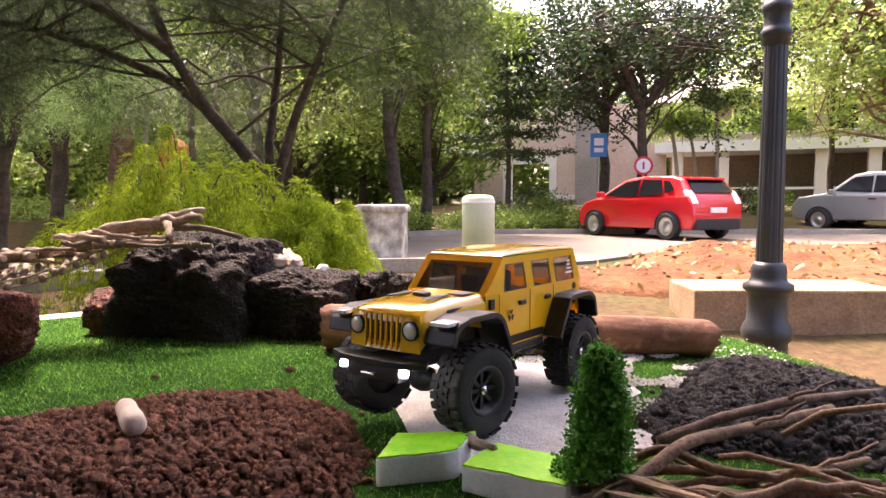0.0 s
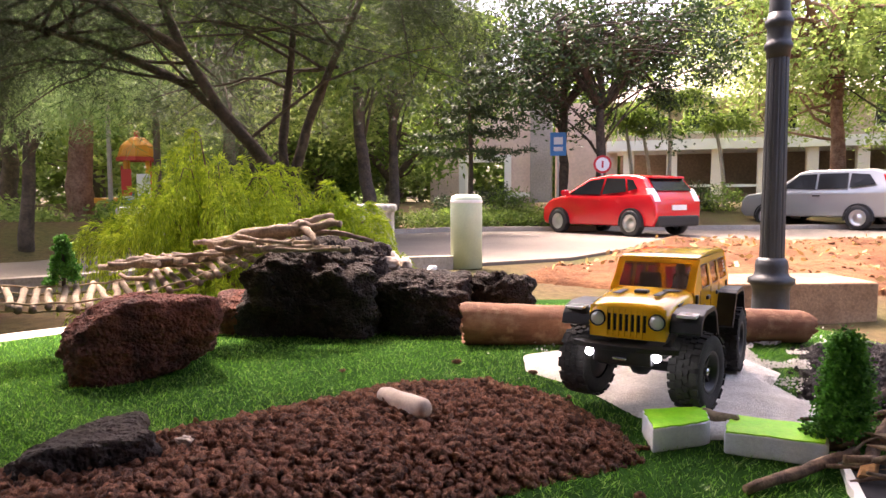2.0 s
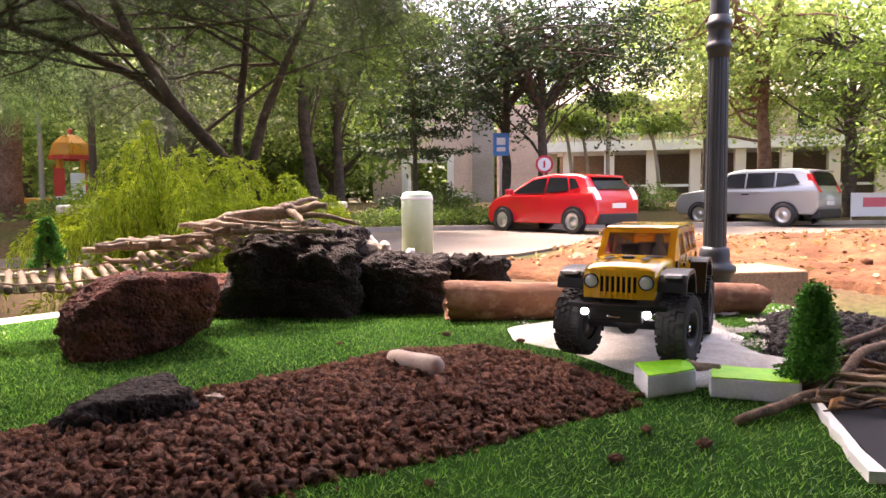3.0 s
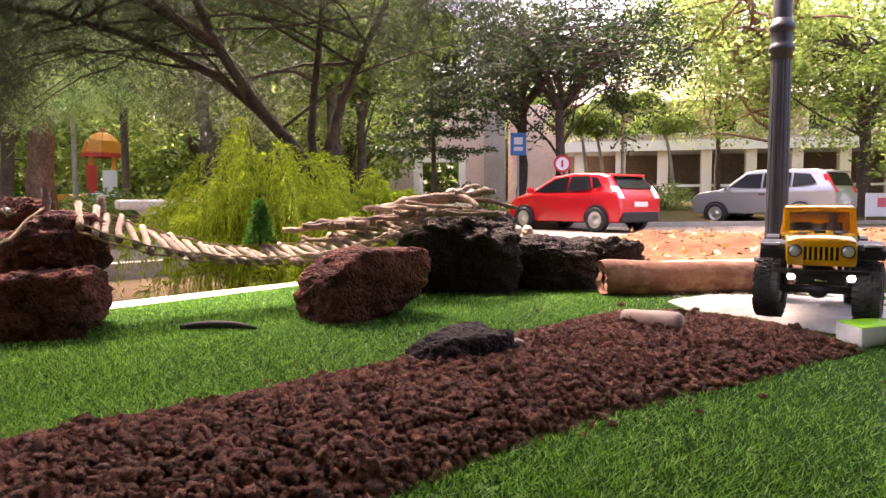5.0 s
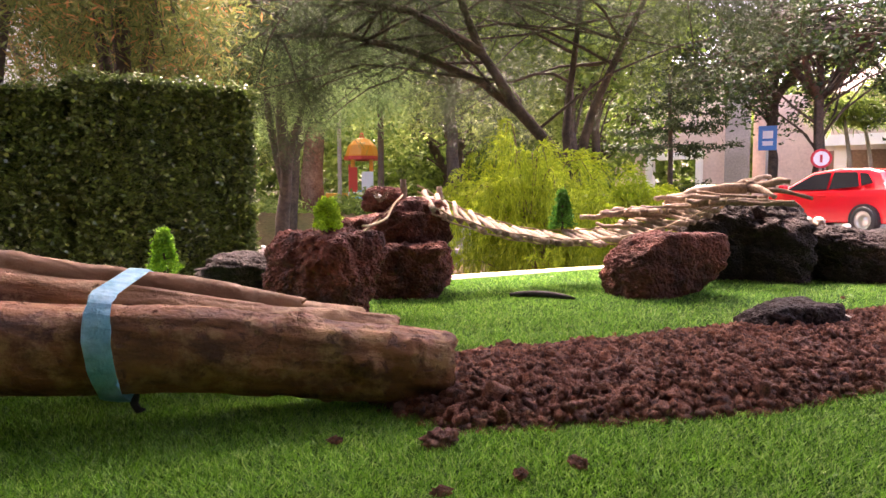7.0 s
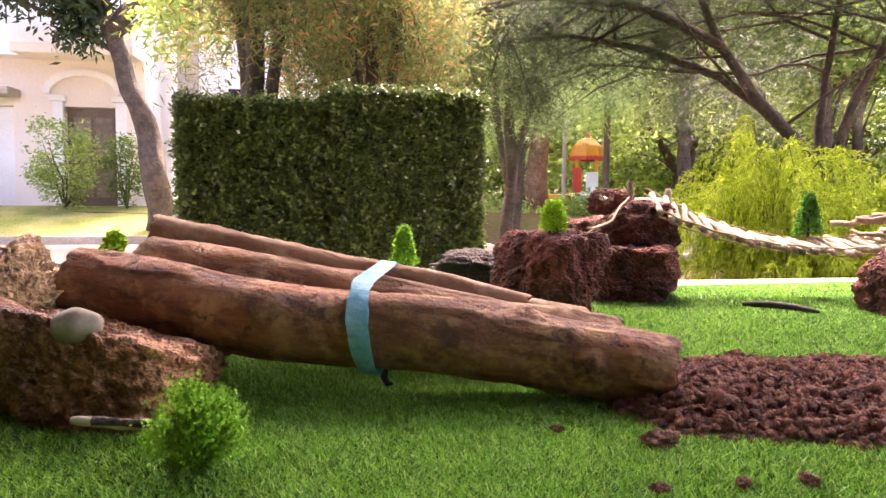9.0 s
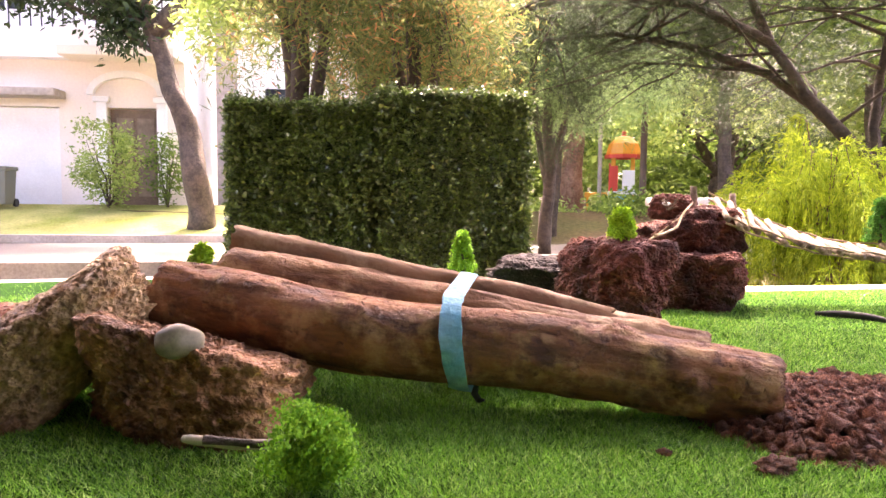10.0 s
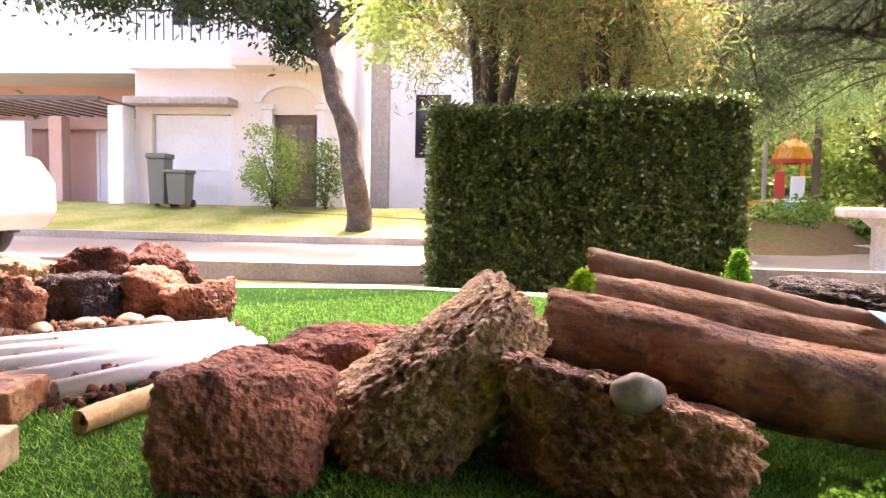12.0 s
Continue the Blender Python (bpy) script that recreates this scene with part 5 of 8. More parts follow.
for x in (-5.53, -4.32):
    hbox("pillar", x, x + 0.2, -0.09, -0.003, 0, 2.15, M["white_paint"], h1, "white pilaster", 0.01)
    hbox("capital", x - 0.06, x + 0.26, -0.13, -0.003, 2.15, 2.27, M["white_paint"], h1, "", 0.015)
arc = bmesh.new()
N = 24
ring_o = [(-4.93 + 0.78 * math.cos(math.pi * i / N), 2.30 + 0.50 * math.sin(math.pi * i / N)) for i in range(N + 1)]
ring_i = [(-4.93 + 0.64 * math.cos(math.pi * i / N), 2.30 + 0.36 * math.sin(math.pi * i / N)) for i in range(N + 1)]
for i in range(N):
    quad = [ring_o[i], ring_o[i + 1], ring_i[i + 1], ring_i[i]]
    f = [arc.verts.new((x, -0.12, z)) for x, z in quad]
    b = [arc.verts.new((x, -0.003, z)) for x, z in quad]
    arc.faces.new(f)
    arc.faces.new(b[::-1])
    for e in range(4):
        arc.faces.new((f[e], b[e], b[(e + 1) % 4], f[(e + 1) % 4]))
bmesh.ops.remove_doubles(arc, verts=arc.verts, dist=0.0005)
bmesh.ops.recalc_face_normals(arc, faces=arc.faces)
part("arch_moulding", arc, M["white_paint"], h1, "white arched moulding over the door")
hbox("balcony_slab", -6.0, -3.75, -0.75, -0.003, 2.98, 3.16, W, h1, "cream balcony slab", 0.02)
hbox("balcony_wall", -8.54, -6.0, -0.30, -0.003, 3.0, 3.6, M["white_paint"], h1)
hbox("balcony_wall", -6.0, -3.75, -0.75, -0.62, 3.16, 3.55, M["white_paint"], h1)
for i in range(22):
    x = -8.4 + i * 0.21
    hbox("baluster", x, x + 0.022, -0.2 if x < -6 else -0.70, -0.178 if x < -6 else -0.678, 3.55, 4.25, M["black_metal"], h1, "thin dark railing bar")
hbox("handrail", -8.5, -3.8, -0.21, -0.17, 4.25, 4.29, M["black_metal"], h1)
for x in (-7.7, -5.4):
    wd = hbox("window", x, x + 0.9, -0.02, -0.004, 3.9, 5.6, M["white_paint"], h1, "white framed balcony window")
    hbox("pane", x + 0.08, x + 0.42, -0.03, -0.021, 4.0, 5.5, M["glass_dark"], wd)
    hbox("pane", x + 0.48, x + 0.82, -0.03, -0.021, 4.0, 5.5, M["glass_dark"], wd)

h2 = thing("carport_house", -13.3, 8.56, HZ, 52.2, "salmon and white townhouse with a flat carport roof and folding gate", "house")
hbox("wall", -14.5, -8.54, 2.2, 2.45, 0, 7.0, M["salmon"], h2)
hbox("upper_wall", -14.5, -8.56, 0.3, 2.19, 3.0, 7.0, M["white_paint"], h2)
hbox("roof", -14.8, -8.5, 0, 5, 7.0, 7.2, M["tile_roof"], h2)
PERGOLA = plain("dark_sheet_roof", (0.10, 0.085, 0.075), 0.6)
hbox("carport_beam", -14.5, -8.62, -1.3, -1.22, 2.16, 2.25, PERGOLA, h2, "thin dark front beam of the carport")
for k in range(16):
    hbox("slat", -14.4 + 0.38 * k, -14.34 + 0.38 * k, -1.219, 2.19, 2.20, 2.24, PERGOLA, h2, "dark pergola slat")
hbox("beam", -14.5, -8.62, 1.9, 2.19, 1.86, 2.1, M["salmon"], h2)
gate = hbox("folding_gate", -10.8, -8.7, 2.08, 2.16, 0, 1.95, M["white_paint"], h2, "white folding garage gate")
for i in range(7):
    hbox("gate_rib", -10.75 + 0.3 * i, -10.70 + 0.3 * i, 2.05, 2.079, 0.05, 1.9, M["white_paint"], gate)
hbox("pillar", -11.5, -11.15, 1.2, 1.55, 0, 2.12, M["salmon"], h2, "salmon rendered pillar", 0.02)
hbox("fascia", -14.5, -11.3, -1.5, -1.31, 1.75, 2.3, M["white_paint"], h2, "white box fascia over the second garage", 0.02)
hbox("garage_wall", -14.4, -11.9, 0.9, 1.15, 0, 1.95, M["white_paint"], h2)
hbox("gate_wall", -8.85, -8.5, -0.6, -0.1, 0, 2.15, M["white_paint"], h2, "white gate pier", 0.02)

h3 = thing("white_house", -13.3, 8.56, HZ, 52.2, "white townhouse with grey columns half hidden by trees", "house")
hbox("wall", -3.5, 0.4, 2.6, 2.85, 0, 7, M["white_paint"], h3)
hbox("roof", -3.7, 0.6, 2.2, 6, 7.0, 7.25, M["tile_roof"], h3)
hbox("column", -3.35, -2.95, 1.0, 1.4, 0, 6.5, M["greystone"], h3, "tall grey column", 0.02)
hbox("column", -0.2, 0.2, 1.0, 1.4, 0, 6.5, M["greystone"], h3, "tall grey column", 0.02)
for x in (-2.6,):
    wn3 = hbox("window", x, x + 1.1, 2.56, 2.596, 1.2, 3.0, M["white_paint"], h3)
    hbox("pane", x + 0.1, x + 1.0, 2.545, 2.559, 1.3, 2.9, M["glass_dark"], wn3)


def wheelie_bin(x, y, h, w, mat_, label):
    t = thing("wheelie_bin", x, y, HZ - 0.02, 52.2, label, "rubbish bin", "bins by the gate")
    bm = box_bm((-w / 2, -w / 2, 0.05), (w / 2, w / 2, h * 0.9), 0.02)
    for v in bm.verts:
        k = 0.8 + 0.2 * v.co.z / h
        v.co.x, v.co.y = v.co.x * k, v.co.y * k
    part("bin_body", bm, mat_, t)
    part("lid", box_bm((-w * 0.56, -w * 0.56, h * 0.9), (w * 0.56, w * 0.54, h), 0.025), mat_, t)
    for s in (-1, 1):
        wm = lathe_bm([(0, -0.025), (0.08, -0.025), (0.08, 0.025), (0, 0.025)], 16)
        part("wheel", wm, CAR_TRIM, t).matrix_local = pose(s * w * 0.42, w * 0.45, 0.08, 0, 90, 0)


U, IN = Vector((0.612, 0.79, 0)), Vector((-0.79, 0.612, 0))


def hpos(px, iny):
    return Vector((-13.3, 8.56, 0)) + U * px + IN * iny


BIN = plain("olive_grey_bin_plastic", (0.14, 0.145, 0.11), 0.5)
p = hpos(-7.5, -0.9)
wheelie_bin(p.x, p.y, 1.12, 0.40, BIN, "tall olive-grey wheeled rubbish bin by the gate")
p = hpos(-7.03, -0.95)
wheelie_bin(p.x, p.y, 0.78, 0.44, BIN, "low olive-grey wheeled rubbish bin by the gate")

# ---- arcade building at the back ----
bd = thing("arcade_building", 3.0, 36.0, 0.25, -7, "pinkish stone building with a white-columned arcade and hipped roof", "building")


def bbox(name, x1, x2, y1, y2, z1, z2, mat_, label="", bevel=0.0, parent=bd):
    return part(name, box_bm((x1, y1, z1), (x2, y2, z2), bevel), mat_, parent, label)


# arcade shade put into the back wall's dim colour
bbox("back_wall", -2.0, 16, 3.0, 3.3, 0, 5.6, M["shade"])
bbox("floor_slab", -2.4, 16.4, -0.6, 3.2, 2.55, 3.05, M["white_paint"], "white fascia of the arcade")
bbox("upper_wall", -2.0, 16, 0.3, 0.6, 3.05, 4.9, M["pinkstone"])
bbox("plinth", -2.2, 16, -0.4, 3.2, -0.6, 0.12, M["greystone"])
for i in range(9):
    x = -1.6 + 2.05 * i
    bbox("column", x, x + 0.5, -0.35, 0.15, 0.12, 2.55, M["cream"], "cream square column", 0.02)
    if i < 8:
        bbox("rail", x + 0.5, x + 2.05, -0.2, -0.1, 0.75, 0.87, M["white_paint"])
        wn4 = bbox("upper_window", x + 0.75, x + 1.75, 0.26, 0.297, 3.4, 4.6, M["white_paint"])
        bbox("pane", x + 0.83, x + 1.67, 0.245, 0.259, 3.48, 4.52, M["glass_dark"], parent=wn4)
rm = bmesh.new()
rv = [rm.verts.new(v) for v in ((-2.8, -1.0, 4.9), (16.8, -1.0, 4.9), (16.8, 8, 4.9), (-2.8, 8, 4.9), (1.8, 3.5, 7.4), (12, 3.5, 7.4))]
for f in ((0, 1, 5, 4), (1, 2, 5), (2, 3, 4, 5), (3, 0, 4), (3, 2, 1, 0)):
    rm.faces.new([rv[i] for i in f])
part("roof", rm, M["tile_roof"], bd, "beige hipped roof")
bbox("tower_wall", -12.0, -10.3, 0, 0.4, -0.6, 6.5, M["pinkstone"])
bbox("tower_wall", -7.4, -5.4, 0, 0.4, -0.6, 6.5, M["pinkstone"])
bbox("tower_wall", -10.3, -7.4, 0, 0.4, 2.55, 6.5, M["pinkstone"])
bbox("doorway_frame", -10.3, -9.95, -0.12, 0.5, -0.6, 2.55, M["white_paint"], "white doorway jamb")
bbox("doorway_frame", -7.75, -7.4, -0.12, 0.5, -0.6, 2.55, M["white_paint"], "white doorway jamb")
bbox("doorway_lintel", -9.95, -7.75, -0.12, 0.5, 2.2, 2.55, M["white_paint"], "white doorway lintel")
bbox("pier", -6.3, -5.2, -0.5, -0.003, -0.6, 6.5, M["greystone"], "grey stone pier", 0.03)
bbox("wall", -5.2, -2.0, 0.8, 1.1, -0.6, 5.2, M["pinkstone"])
bbox("sill", -7.4, -6.3, -0.2, -0.003, 0.3, 0.55, M["white_paint"])

# ---- hedge ----


def hedge(x, y, length, depth, height, rz, seed):
    t = thing("hedge", x, y, GROUND_Z - 0.03, rz, "clipped box hedge of small glossy dark green leaves", "hedge", "clipped hedge blocks")
    r = np.random.default_rng(seed)
    # solid dark box: shade between the leaves is put into its colour
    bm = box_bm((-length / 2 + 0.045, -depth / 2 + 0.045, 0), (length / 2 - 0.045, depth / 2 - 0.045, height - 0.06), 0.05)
    part("core", bm, M["hedge_shade"], t, "dark box standing in for the shaded inside of the hedge")
    pts = []
    for face, n in (("f", 5200), ("b", 600), ("l", 1700), ("r", 1700), ("t", 3000), ("c", 700)):
        u, v, d = r.uniform(-0.5, 0.5, n), r.uniform(0, 1, n), r.exponential(0.02, n) + 0.008
        if face in "fb":
            s = -1 if face == "f" else 1
            q = np.column_stack([u * length, s * (depth / 2 - d), v * height])
        elif face in "lr":
            s = -1 if face == "l" else 1
            q = np.column_stack([s * (length / 2 - d), u * depth, v * height])
        elif face == "t":
            q = np.column_stack([u * length, (v - 0.5) * depth, height - d * 1.2])
        else:
            q = np.column_stack([u * length, (v - 0.5) * depth, height + 0.012 + 0.5 * d * (0.5 + np.sin(u * 23 + seed))])
        pts.append(q)
    top = np.arange(sum(len(q) for q in pts)) >= sum(len(q) for q in pts[:4])
    c = np.concatenate(pts)
    c += 0.022 * np.array([[noise.noise(Vector(p) * 5 + Vector((seed, k, 0))) for k in (0, 40, 80)] for p in c])
    v, f = leaves(r, c[~top], 0.014, 6, 0.030, 0.019, 0.0, 0.35)
    soup("leaves", v, f, M["hedge_leaf"], t)
    v, f = leaves(r, c[top], 0.014, 6, 0.030, 0.019, 0.0, 1.2)
    soup("top_leaves", v, f, M["hedge_leaf"], t)
    return t


a, b = Vector((-3.99, 2.96, 0)), Vector((-4.90, 1.33, 0))
n_in = Vector((-0.873, 0.487, 0))
hz = math.degrees(math.atan2(a.y - b.y, a.x - b.x))
mid1, mid2 = a.lerp(b, 0.27), a.lerp(b, 0.765)
hedge((mid1 + n_in * 0.3).x, (mid1 + n_in * 0.3).y, 0.965, 0.6, 1.45, hz, 61)
hedge((mid2 + n_in * 0.33).x, (mid2 + n_in * 0.33).y, 0.83, 0.6, 1.36, hz, 62)

# ---- trees and shrubs ----


def tree(name, base, stems, crowns, leaf, bark, label, seed, r0, leaf_len, leaf_w, per, spread, droop=0.0, gaps=0.0, limbs=3, sides=10, gap_scale=0.6, hollow=0.4):
    """stems: paths relative to the base; crowns: (centre, radii, clumps) relative to the base."""
    t = thing(name, *base, 0, label, "tree")
    r = np.random.default_rng(seed)
    bits = []
    for i, st in enumerate(stems):
        n = len(st)
        rs = r0 * (1.0 if i == 0 else 0.62)
        fine = []
        for a_, b_ in zip(st, st[1:]):
            for s_ in range(4):
                fine.append(Vector(a_).lerp(Vector(b_), s_ / 4))
        fine.append(Vector(st[-1]))
        fine = [p + Vector((noise.noise(p * 1.3 + Vector((seed, i, 0))), noise.noise(p * 1.3 + Vector((i, seed, 5))), 0)) * r0 * 0.7 for p in fine]
        bits.append(tube(fine, [rs * (1.15 - 0.75 * k / len(fine)) for k in range(len(fine))], sides, 0.22, 2.5 / max(r0, 0.05), seed))
    alls = []
    for cc, rr, n in crowns:
        q = clumps(r, cc, rr, n, hollow, gaps, gap_scale)
        alls.append(q)
        for _ in range(limbs):
            st = stems[r.integers(len(stems))]
            b_ = Vector(q[r.integers(len(q))])
            u_ = r.uniform(0.45, 1.0) * (len(st) - 1)
            k_ = min(int(u_), len(st) - 2)
            a_ = Vector(st[k_]).lerp(Vector(st[k_ + 1]), u_ - k_)
            bits.append(tube(bent(a_, b_, 6, -0.08 * (b_ - a_).length, 0.12 * (b_ - a_).length, seed + len(bits)), [r0 * 0.24 * (1 - 0.13 * k) for k in range(7)], 6))
    v, f = merge(bits)
    mesh_ob("trunk", v, f, bark, t, True)
    q = np.concatenate(alls)
    v, f = leaves(r, q, spread, per, leaf_len, leaf_w, droop)
    soup("crown", v, f, leaf, t)
    return t


# big dark casuarina with low spreading limbs beside the bush
tree("casuarina_tree", (-2.85, 5.95, GROUND_Z - 0.05),
     [[(0, 0, 0), (0.02, 0, 0.6), (0, 0, 1.05), (-0.28, -0.1, 1.42), (-0.58, -0.15, 1.75), (-0.85, -0.2, 2.2), (-1.05, -0.25, 2.8), (-1.3, -0.3, 3.6)],
      [(0, 0, 0.95), (-0.1, 0.1, 1.45), (-0.12, 0.2, 1.9), (-0.05, 0.2, 2.5), (0.0, 0.3, 3.6)],
      [(0, 0, 1.05), (0.12, 0.1, 1.6), (0.35, 0.15, 2.1), (0.6, 0.2, 2.7), (0.9, 0.1, 3.5)],
      [(-0.4, -0.1, 1.55), (-0.9, -0.1, 1.95), (-1.5, -0.3, 2.25), (-2.2, -0.5, 2.45), (-3.0, -0.6, 2.5)],
      [(-0.85, -0.2, 2.2), (-1.5, -0.5, 2.6), (-2.4, -0.8, 2.8), (-3.4, -0.9, 2.75)]],
     [((-2.6, -0.4, 2.75), (1.5, 0.9, 0.75), 350), ((-1.2, -0.3, 3.05), (1.3, 1.0, 0.8), 330), ((0.3, 0.1, 3.1), (1.3, 1.0, 0.75), 280), ((-3.4, -0.2, 1.9), (0.9, 0.6, 0.6), 60), ((1.4, 0.0, 2.9), (0.8, 0.7, 0.5), 90), ((-0.9, 0.6, 1.9), (0.9, 0.5, 0.5), 70), ((-1.7, -0.1, 2.1), (1.3, 0.6, 0.5), 80), ((1.0, 0.2, 2.25), (0.8, 0.5, 0.5), 60)],
     M["needle"], M["bark"], "dark casuarina with several stems and low feathery limbs", 71, 0.066, 0.17, 0.0034, 100, 0.12, 0.6, 0.42, 7, gap_scale=0.5, hollow=0.2)


def weeping_bush(x, y, radius, height, n, seed, label, mat_=None):
    """Arching boughs whose thin branchlets hang down, feathered with fine leaflets."""
    t = thing("weeping_bush", x, y, GROUND_Z - 0.03, 0, label, "shrub")
    r = np.random.default_rng(seed)
    bits, pts, dirs = [], [], []
    for i in range(n):
        a = r.uniform(0, 2 * math.pi)
        reach = radius * r.uniform(0.15, 1.0)
        h = height * (1.0 - 0.38 * (reach / radius) ** 2) * r.uniform(0.72, 1.06)
        h *= 1 + 0.18 * noise.noise(Vector((math.cos(a) * 1.4, math.sin(a) * 1.4, seed)))
        out = np.array([math.cos(a), math.sin(a), 0.0])
        path = []
        for k in range(13):
            u = k / 12
            z = h * math.sin(min(u / 0.78, 1) * math.pi / 2) - (0.30 * h * ((u - 0.78) / 0.22) ** 2 * r.uniform(0.5, 1.2) if u > 0.78 else 0)
            path.append(out * reach * (0.1 + 0.9 * u**1.5) + np.array([0, 0, z]) + r.normal(0, 0.012, 3))
        if i % 3 == 0:
            bits.append(tube([Vector(q) for q in path[::2]], [0.010, 0.009, 0.0075, 0.006, 0.0045, 0.003, 0.0015], 5))
        for k in range(5, 13):
            for _ in range(2 if k < 9 else 3):
                b = a + r.normal(0, 0.75)
                d = np.array([math.cos(b), math.sin(b), 0.5])
                L = r.uniform(0.16, 0.55) * (1.15 if k > 9 else 0.9)
                p0 = path[k] + (path[min(k + 1, 12)] - path[k]) * r.uniform()
                for s in range(11):
                    u = s / 10
                    pts.append(p0 + d * L * 0.55 * u * (1 - 0.35 * u) + np.array([0, 0, -L * 0.85 * u * u]))
                    dirs.append(d * (1 - u) * 0.8 + np.array([0, 0, -1.5 * u]))
    v, f = merge(bits)
    mesh_ob("stem", v, f, M["stick_dark"], t, True)
    p = np.repeat(np.array(pts), 3, axis=0)
    d = np.repeat(np.array(dirs), 3, axis=0) + r.normal(0, 0.17, (len(p), 3))
    d /= np.linalg.norm(d, axis=1)[:, None]
    p = p + r.normal(0, 0.006, p.shape)
    p[:, 2] = np.maximum(p[:, 2], 0.04)
    s = np.cross(d, r.normal(0, 1, p.shape))
    s /= np.linalg.norm(s, axis=1)[:, None]
    L = r.uniform(0.028, 0.06, len(p))[:, None]
    v = np.stack([p, p + d * L * 0.5 + s * 0.0034, p + d * L, p + d * L * 0.5 - s * 0.0034], 1).reshape(-1, 3)
    soup("fronds", v, np.arange(len(v)).reshape(-1, 4), mat_ or M["weeping"], t)
    return t


weeping_bush(-2.95, 4.95, 0.95, 1.38, 74, 81, "bright yellow-green weeping bush with fine arching fronds")
weeping_bush(-2.8, 4.75, 0.85, 0.72, 60, 83, "low yellow-green weeping growth at the foot of the bush")
weeping_bush(-2.2, 5.25, 0.6, 0.95, 75, 82, "lower yellow-green weeping bush beside the tree trunk")


def leaf_tree(x, y, h, r, seed, leaf, label, trunk_r=0.16, clear=0.38, bark=None, size=0.19, n=400, per=16, lean=0.0, flat=0.75, gaps=0.46, lobes=5):
    tr = np.random.default_rng(seed)
    top = h * 0.72
    st = [[(0, 0, 0), (lean * 0.3, 0, h * 0.18), (lean * 0.7, 0.05, h * clear), (lean, 0.1, top)]]
    for _ in range(4):
        a = tr.uniform(0, 6.28)
        st.append([(lean * 0.7, 0.05, h * clear), (lean + math.cos(a) * r * 0.3, math.sin(a) * r * 0.3, h * (clear + 0.15)), (lean + math.cos(a) * r * 0.65, math.sin(a) * r * 0.65, h * (clear + 0.3))])
    cr_ = [((lean, 0, h * (clear + (1 - clear) * 0.55)), (r, r, h * (1 - clear) * 0.55 * flat / 0.75), n)]
    for _ in range(lobes):
        a, e = tr.uniform(0, 6.28), tr.uniform(0.55, 1.05)
        cr_.append(((lean + math.cos(a) * r * e, math.sin(a) * r * e, h * (clear + tr.uniform(0.0, 0.42))), (r * tr.uniform(0.3, 0.6), r * tr.uniform(0.3, 0.6), r * tr.uniform(0.2, 0.42)), n // 5))
    return tree("leaf_tree", (x, y, GROUND_Z - 0.05), st, cr_, leaf, bark or M["bark"], label, seed, trunk_r, size, size * 0.5, per, size * 1.15, 0.2, gaps, 6, gap_scale=r * 0.24)


# park trees behind the road
leaf_tree(-7.35, 12.95, 7.5, 2.6, 101, M["leaf_mid"], "slender park tree with dark trunk and mid-green crown", 0.15, 0.42)
leaf_tree(-12.4, 14.9, 9.5, 3.2, 102, M["leaf_light"], "tall park tree with patchy reddish bark", 0.30, 0.45, M["bark_red"])
leaf_tree(-5.2, 15.5, 7.5, 2.5, 103, M["leaf_mid"], "park tree with a leaning dark trunk", 0.17, 0.46, lean=-0.5, gaps=0.56)
leaf_tree(-5.6, 18.6, 7.0, 2.2, 104, M["leaf_mid"], "green park tree with a straight trunk", 0.15, 0.48, gaps=0.56)
leaf_tree(0.02, 22.7, 8.2, 3.2, 105, M["leaf_dark"], "street tree with dark hanging foliage", 0.17, 0.46, size=0.17, n=170, per=16, lobes=18, gaps=0.64)
leaf_tree(-1.2, 24.6, 8.6, 2.9, 106, M["leaf_dark"], "dark street tree in front of the building", 0.19, 0.46, size=0.17, n=160, per=16, lobes=18, gaps=0.64)
leaf_tree(7.9, 25.6, 10.2, 4.2, 107, M["leaf_light"], "roadside tree with leaning reddish trunk and light crown", 0.26, 0.42, M["bark_red"], lean=-0.3, size=0.19, n=400, per=14, lobes=7, gaps=0.52)
leaf_tree(10.2, 24.6, 8.8, 3.6, 108, M["leaf_light"], "broad roadside tree with light green crown", 0.22, 0.40, size=0.2, n=330, per=14, lobes=7, gaps=0.52)
leaf_tree(6.9, 30.0, 11.0, 4.4, 109, M["leaf_light"], "roadside tree with light overhanging leaves", 0.12, 0.5, size=0.19, n=300, per=14, lobes=6, gaps=0.52)
leaf_tree(12.5, 21.0, 8.0, 3.5, 110, M["leaf_mid"], "roadside tree with mid-green crown", 0.22, 0.3, size=0.18)
leaf_tree(-16.5, 17.0, 9.0, 3.6, 111, M["leaf_mid"], "park tree with a broad mid-green crown", 0.25, 0.35, size=0.18)
leaf_tree(-15.0, 12.2, 8.5, 2.6, 112, M["needle_bright"], "park tree with soft pale green foliage", 0.22, 0.3, M["bark_red"], size=0.2, n=420)
leaf_tree(-9.5, 18.0, 8.0, 3.0, 113, M["leaf_light"], "park tree with sunlit yellow-green crown", 0.18, 0.3, size=0.17)
far = leaf_tree(-14, 27, 10, 4.4, 114, M["leaf_mid"], "distant park tree with dense green crown", 0.25, 0.18, size=0.34, n=330)
far2 = leaf_tree(-14.5, 35, 10.5, 4.4, 115, M["leaf_light"], "distant park tree with light green crown", 0.25, 0.2, size=0.34, n=330)
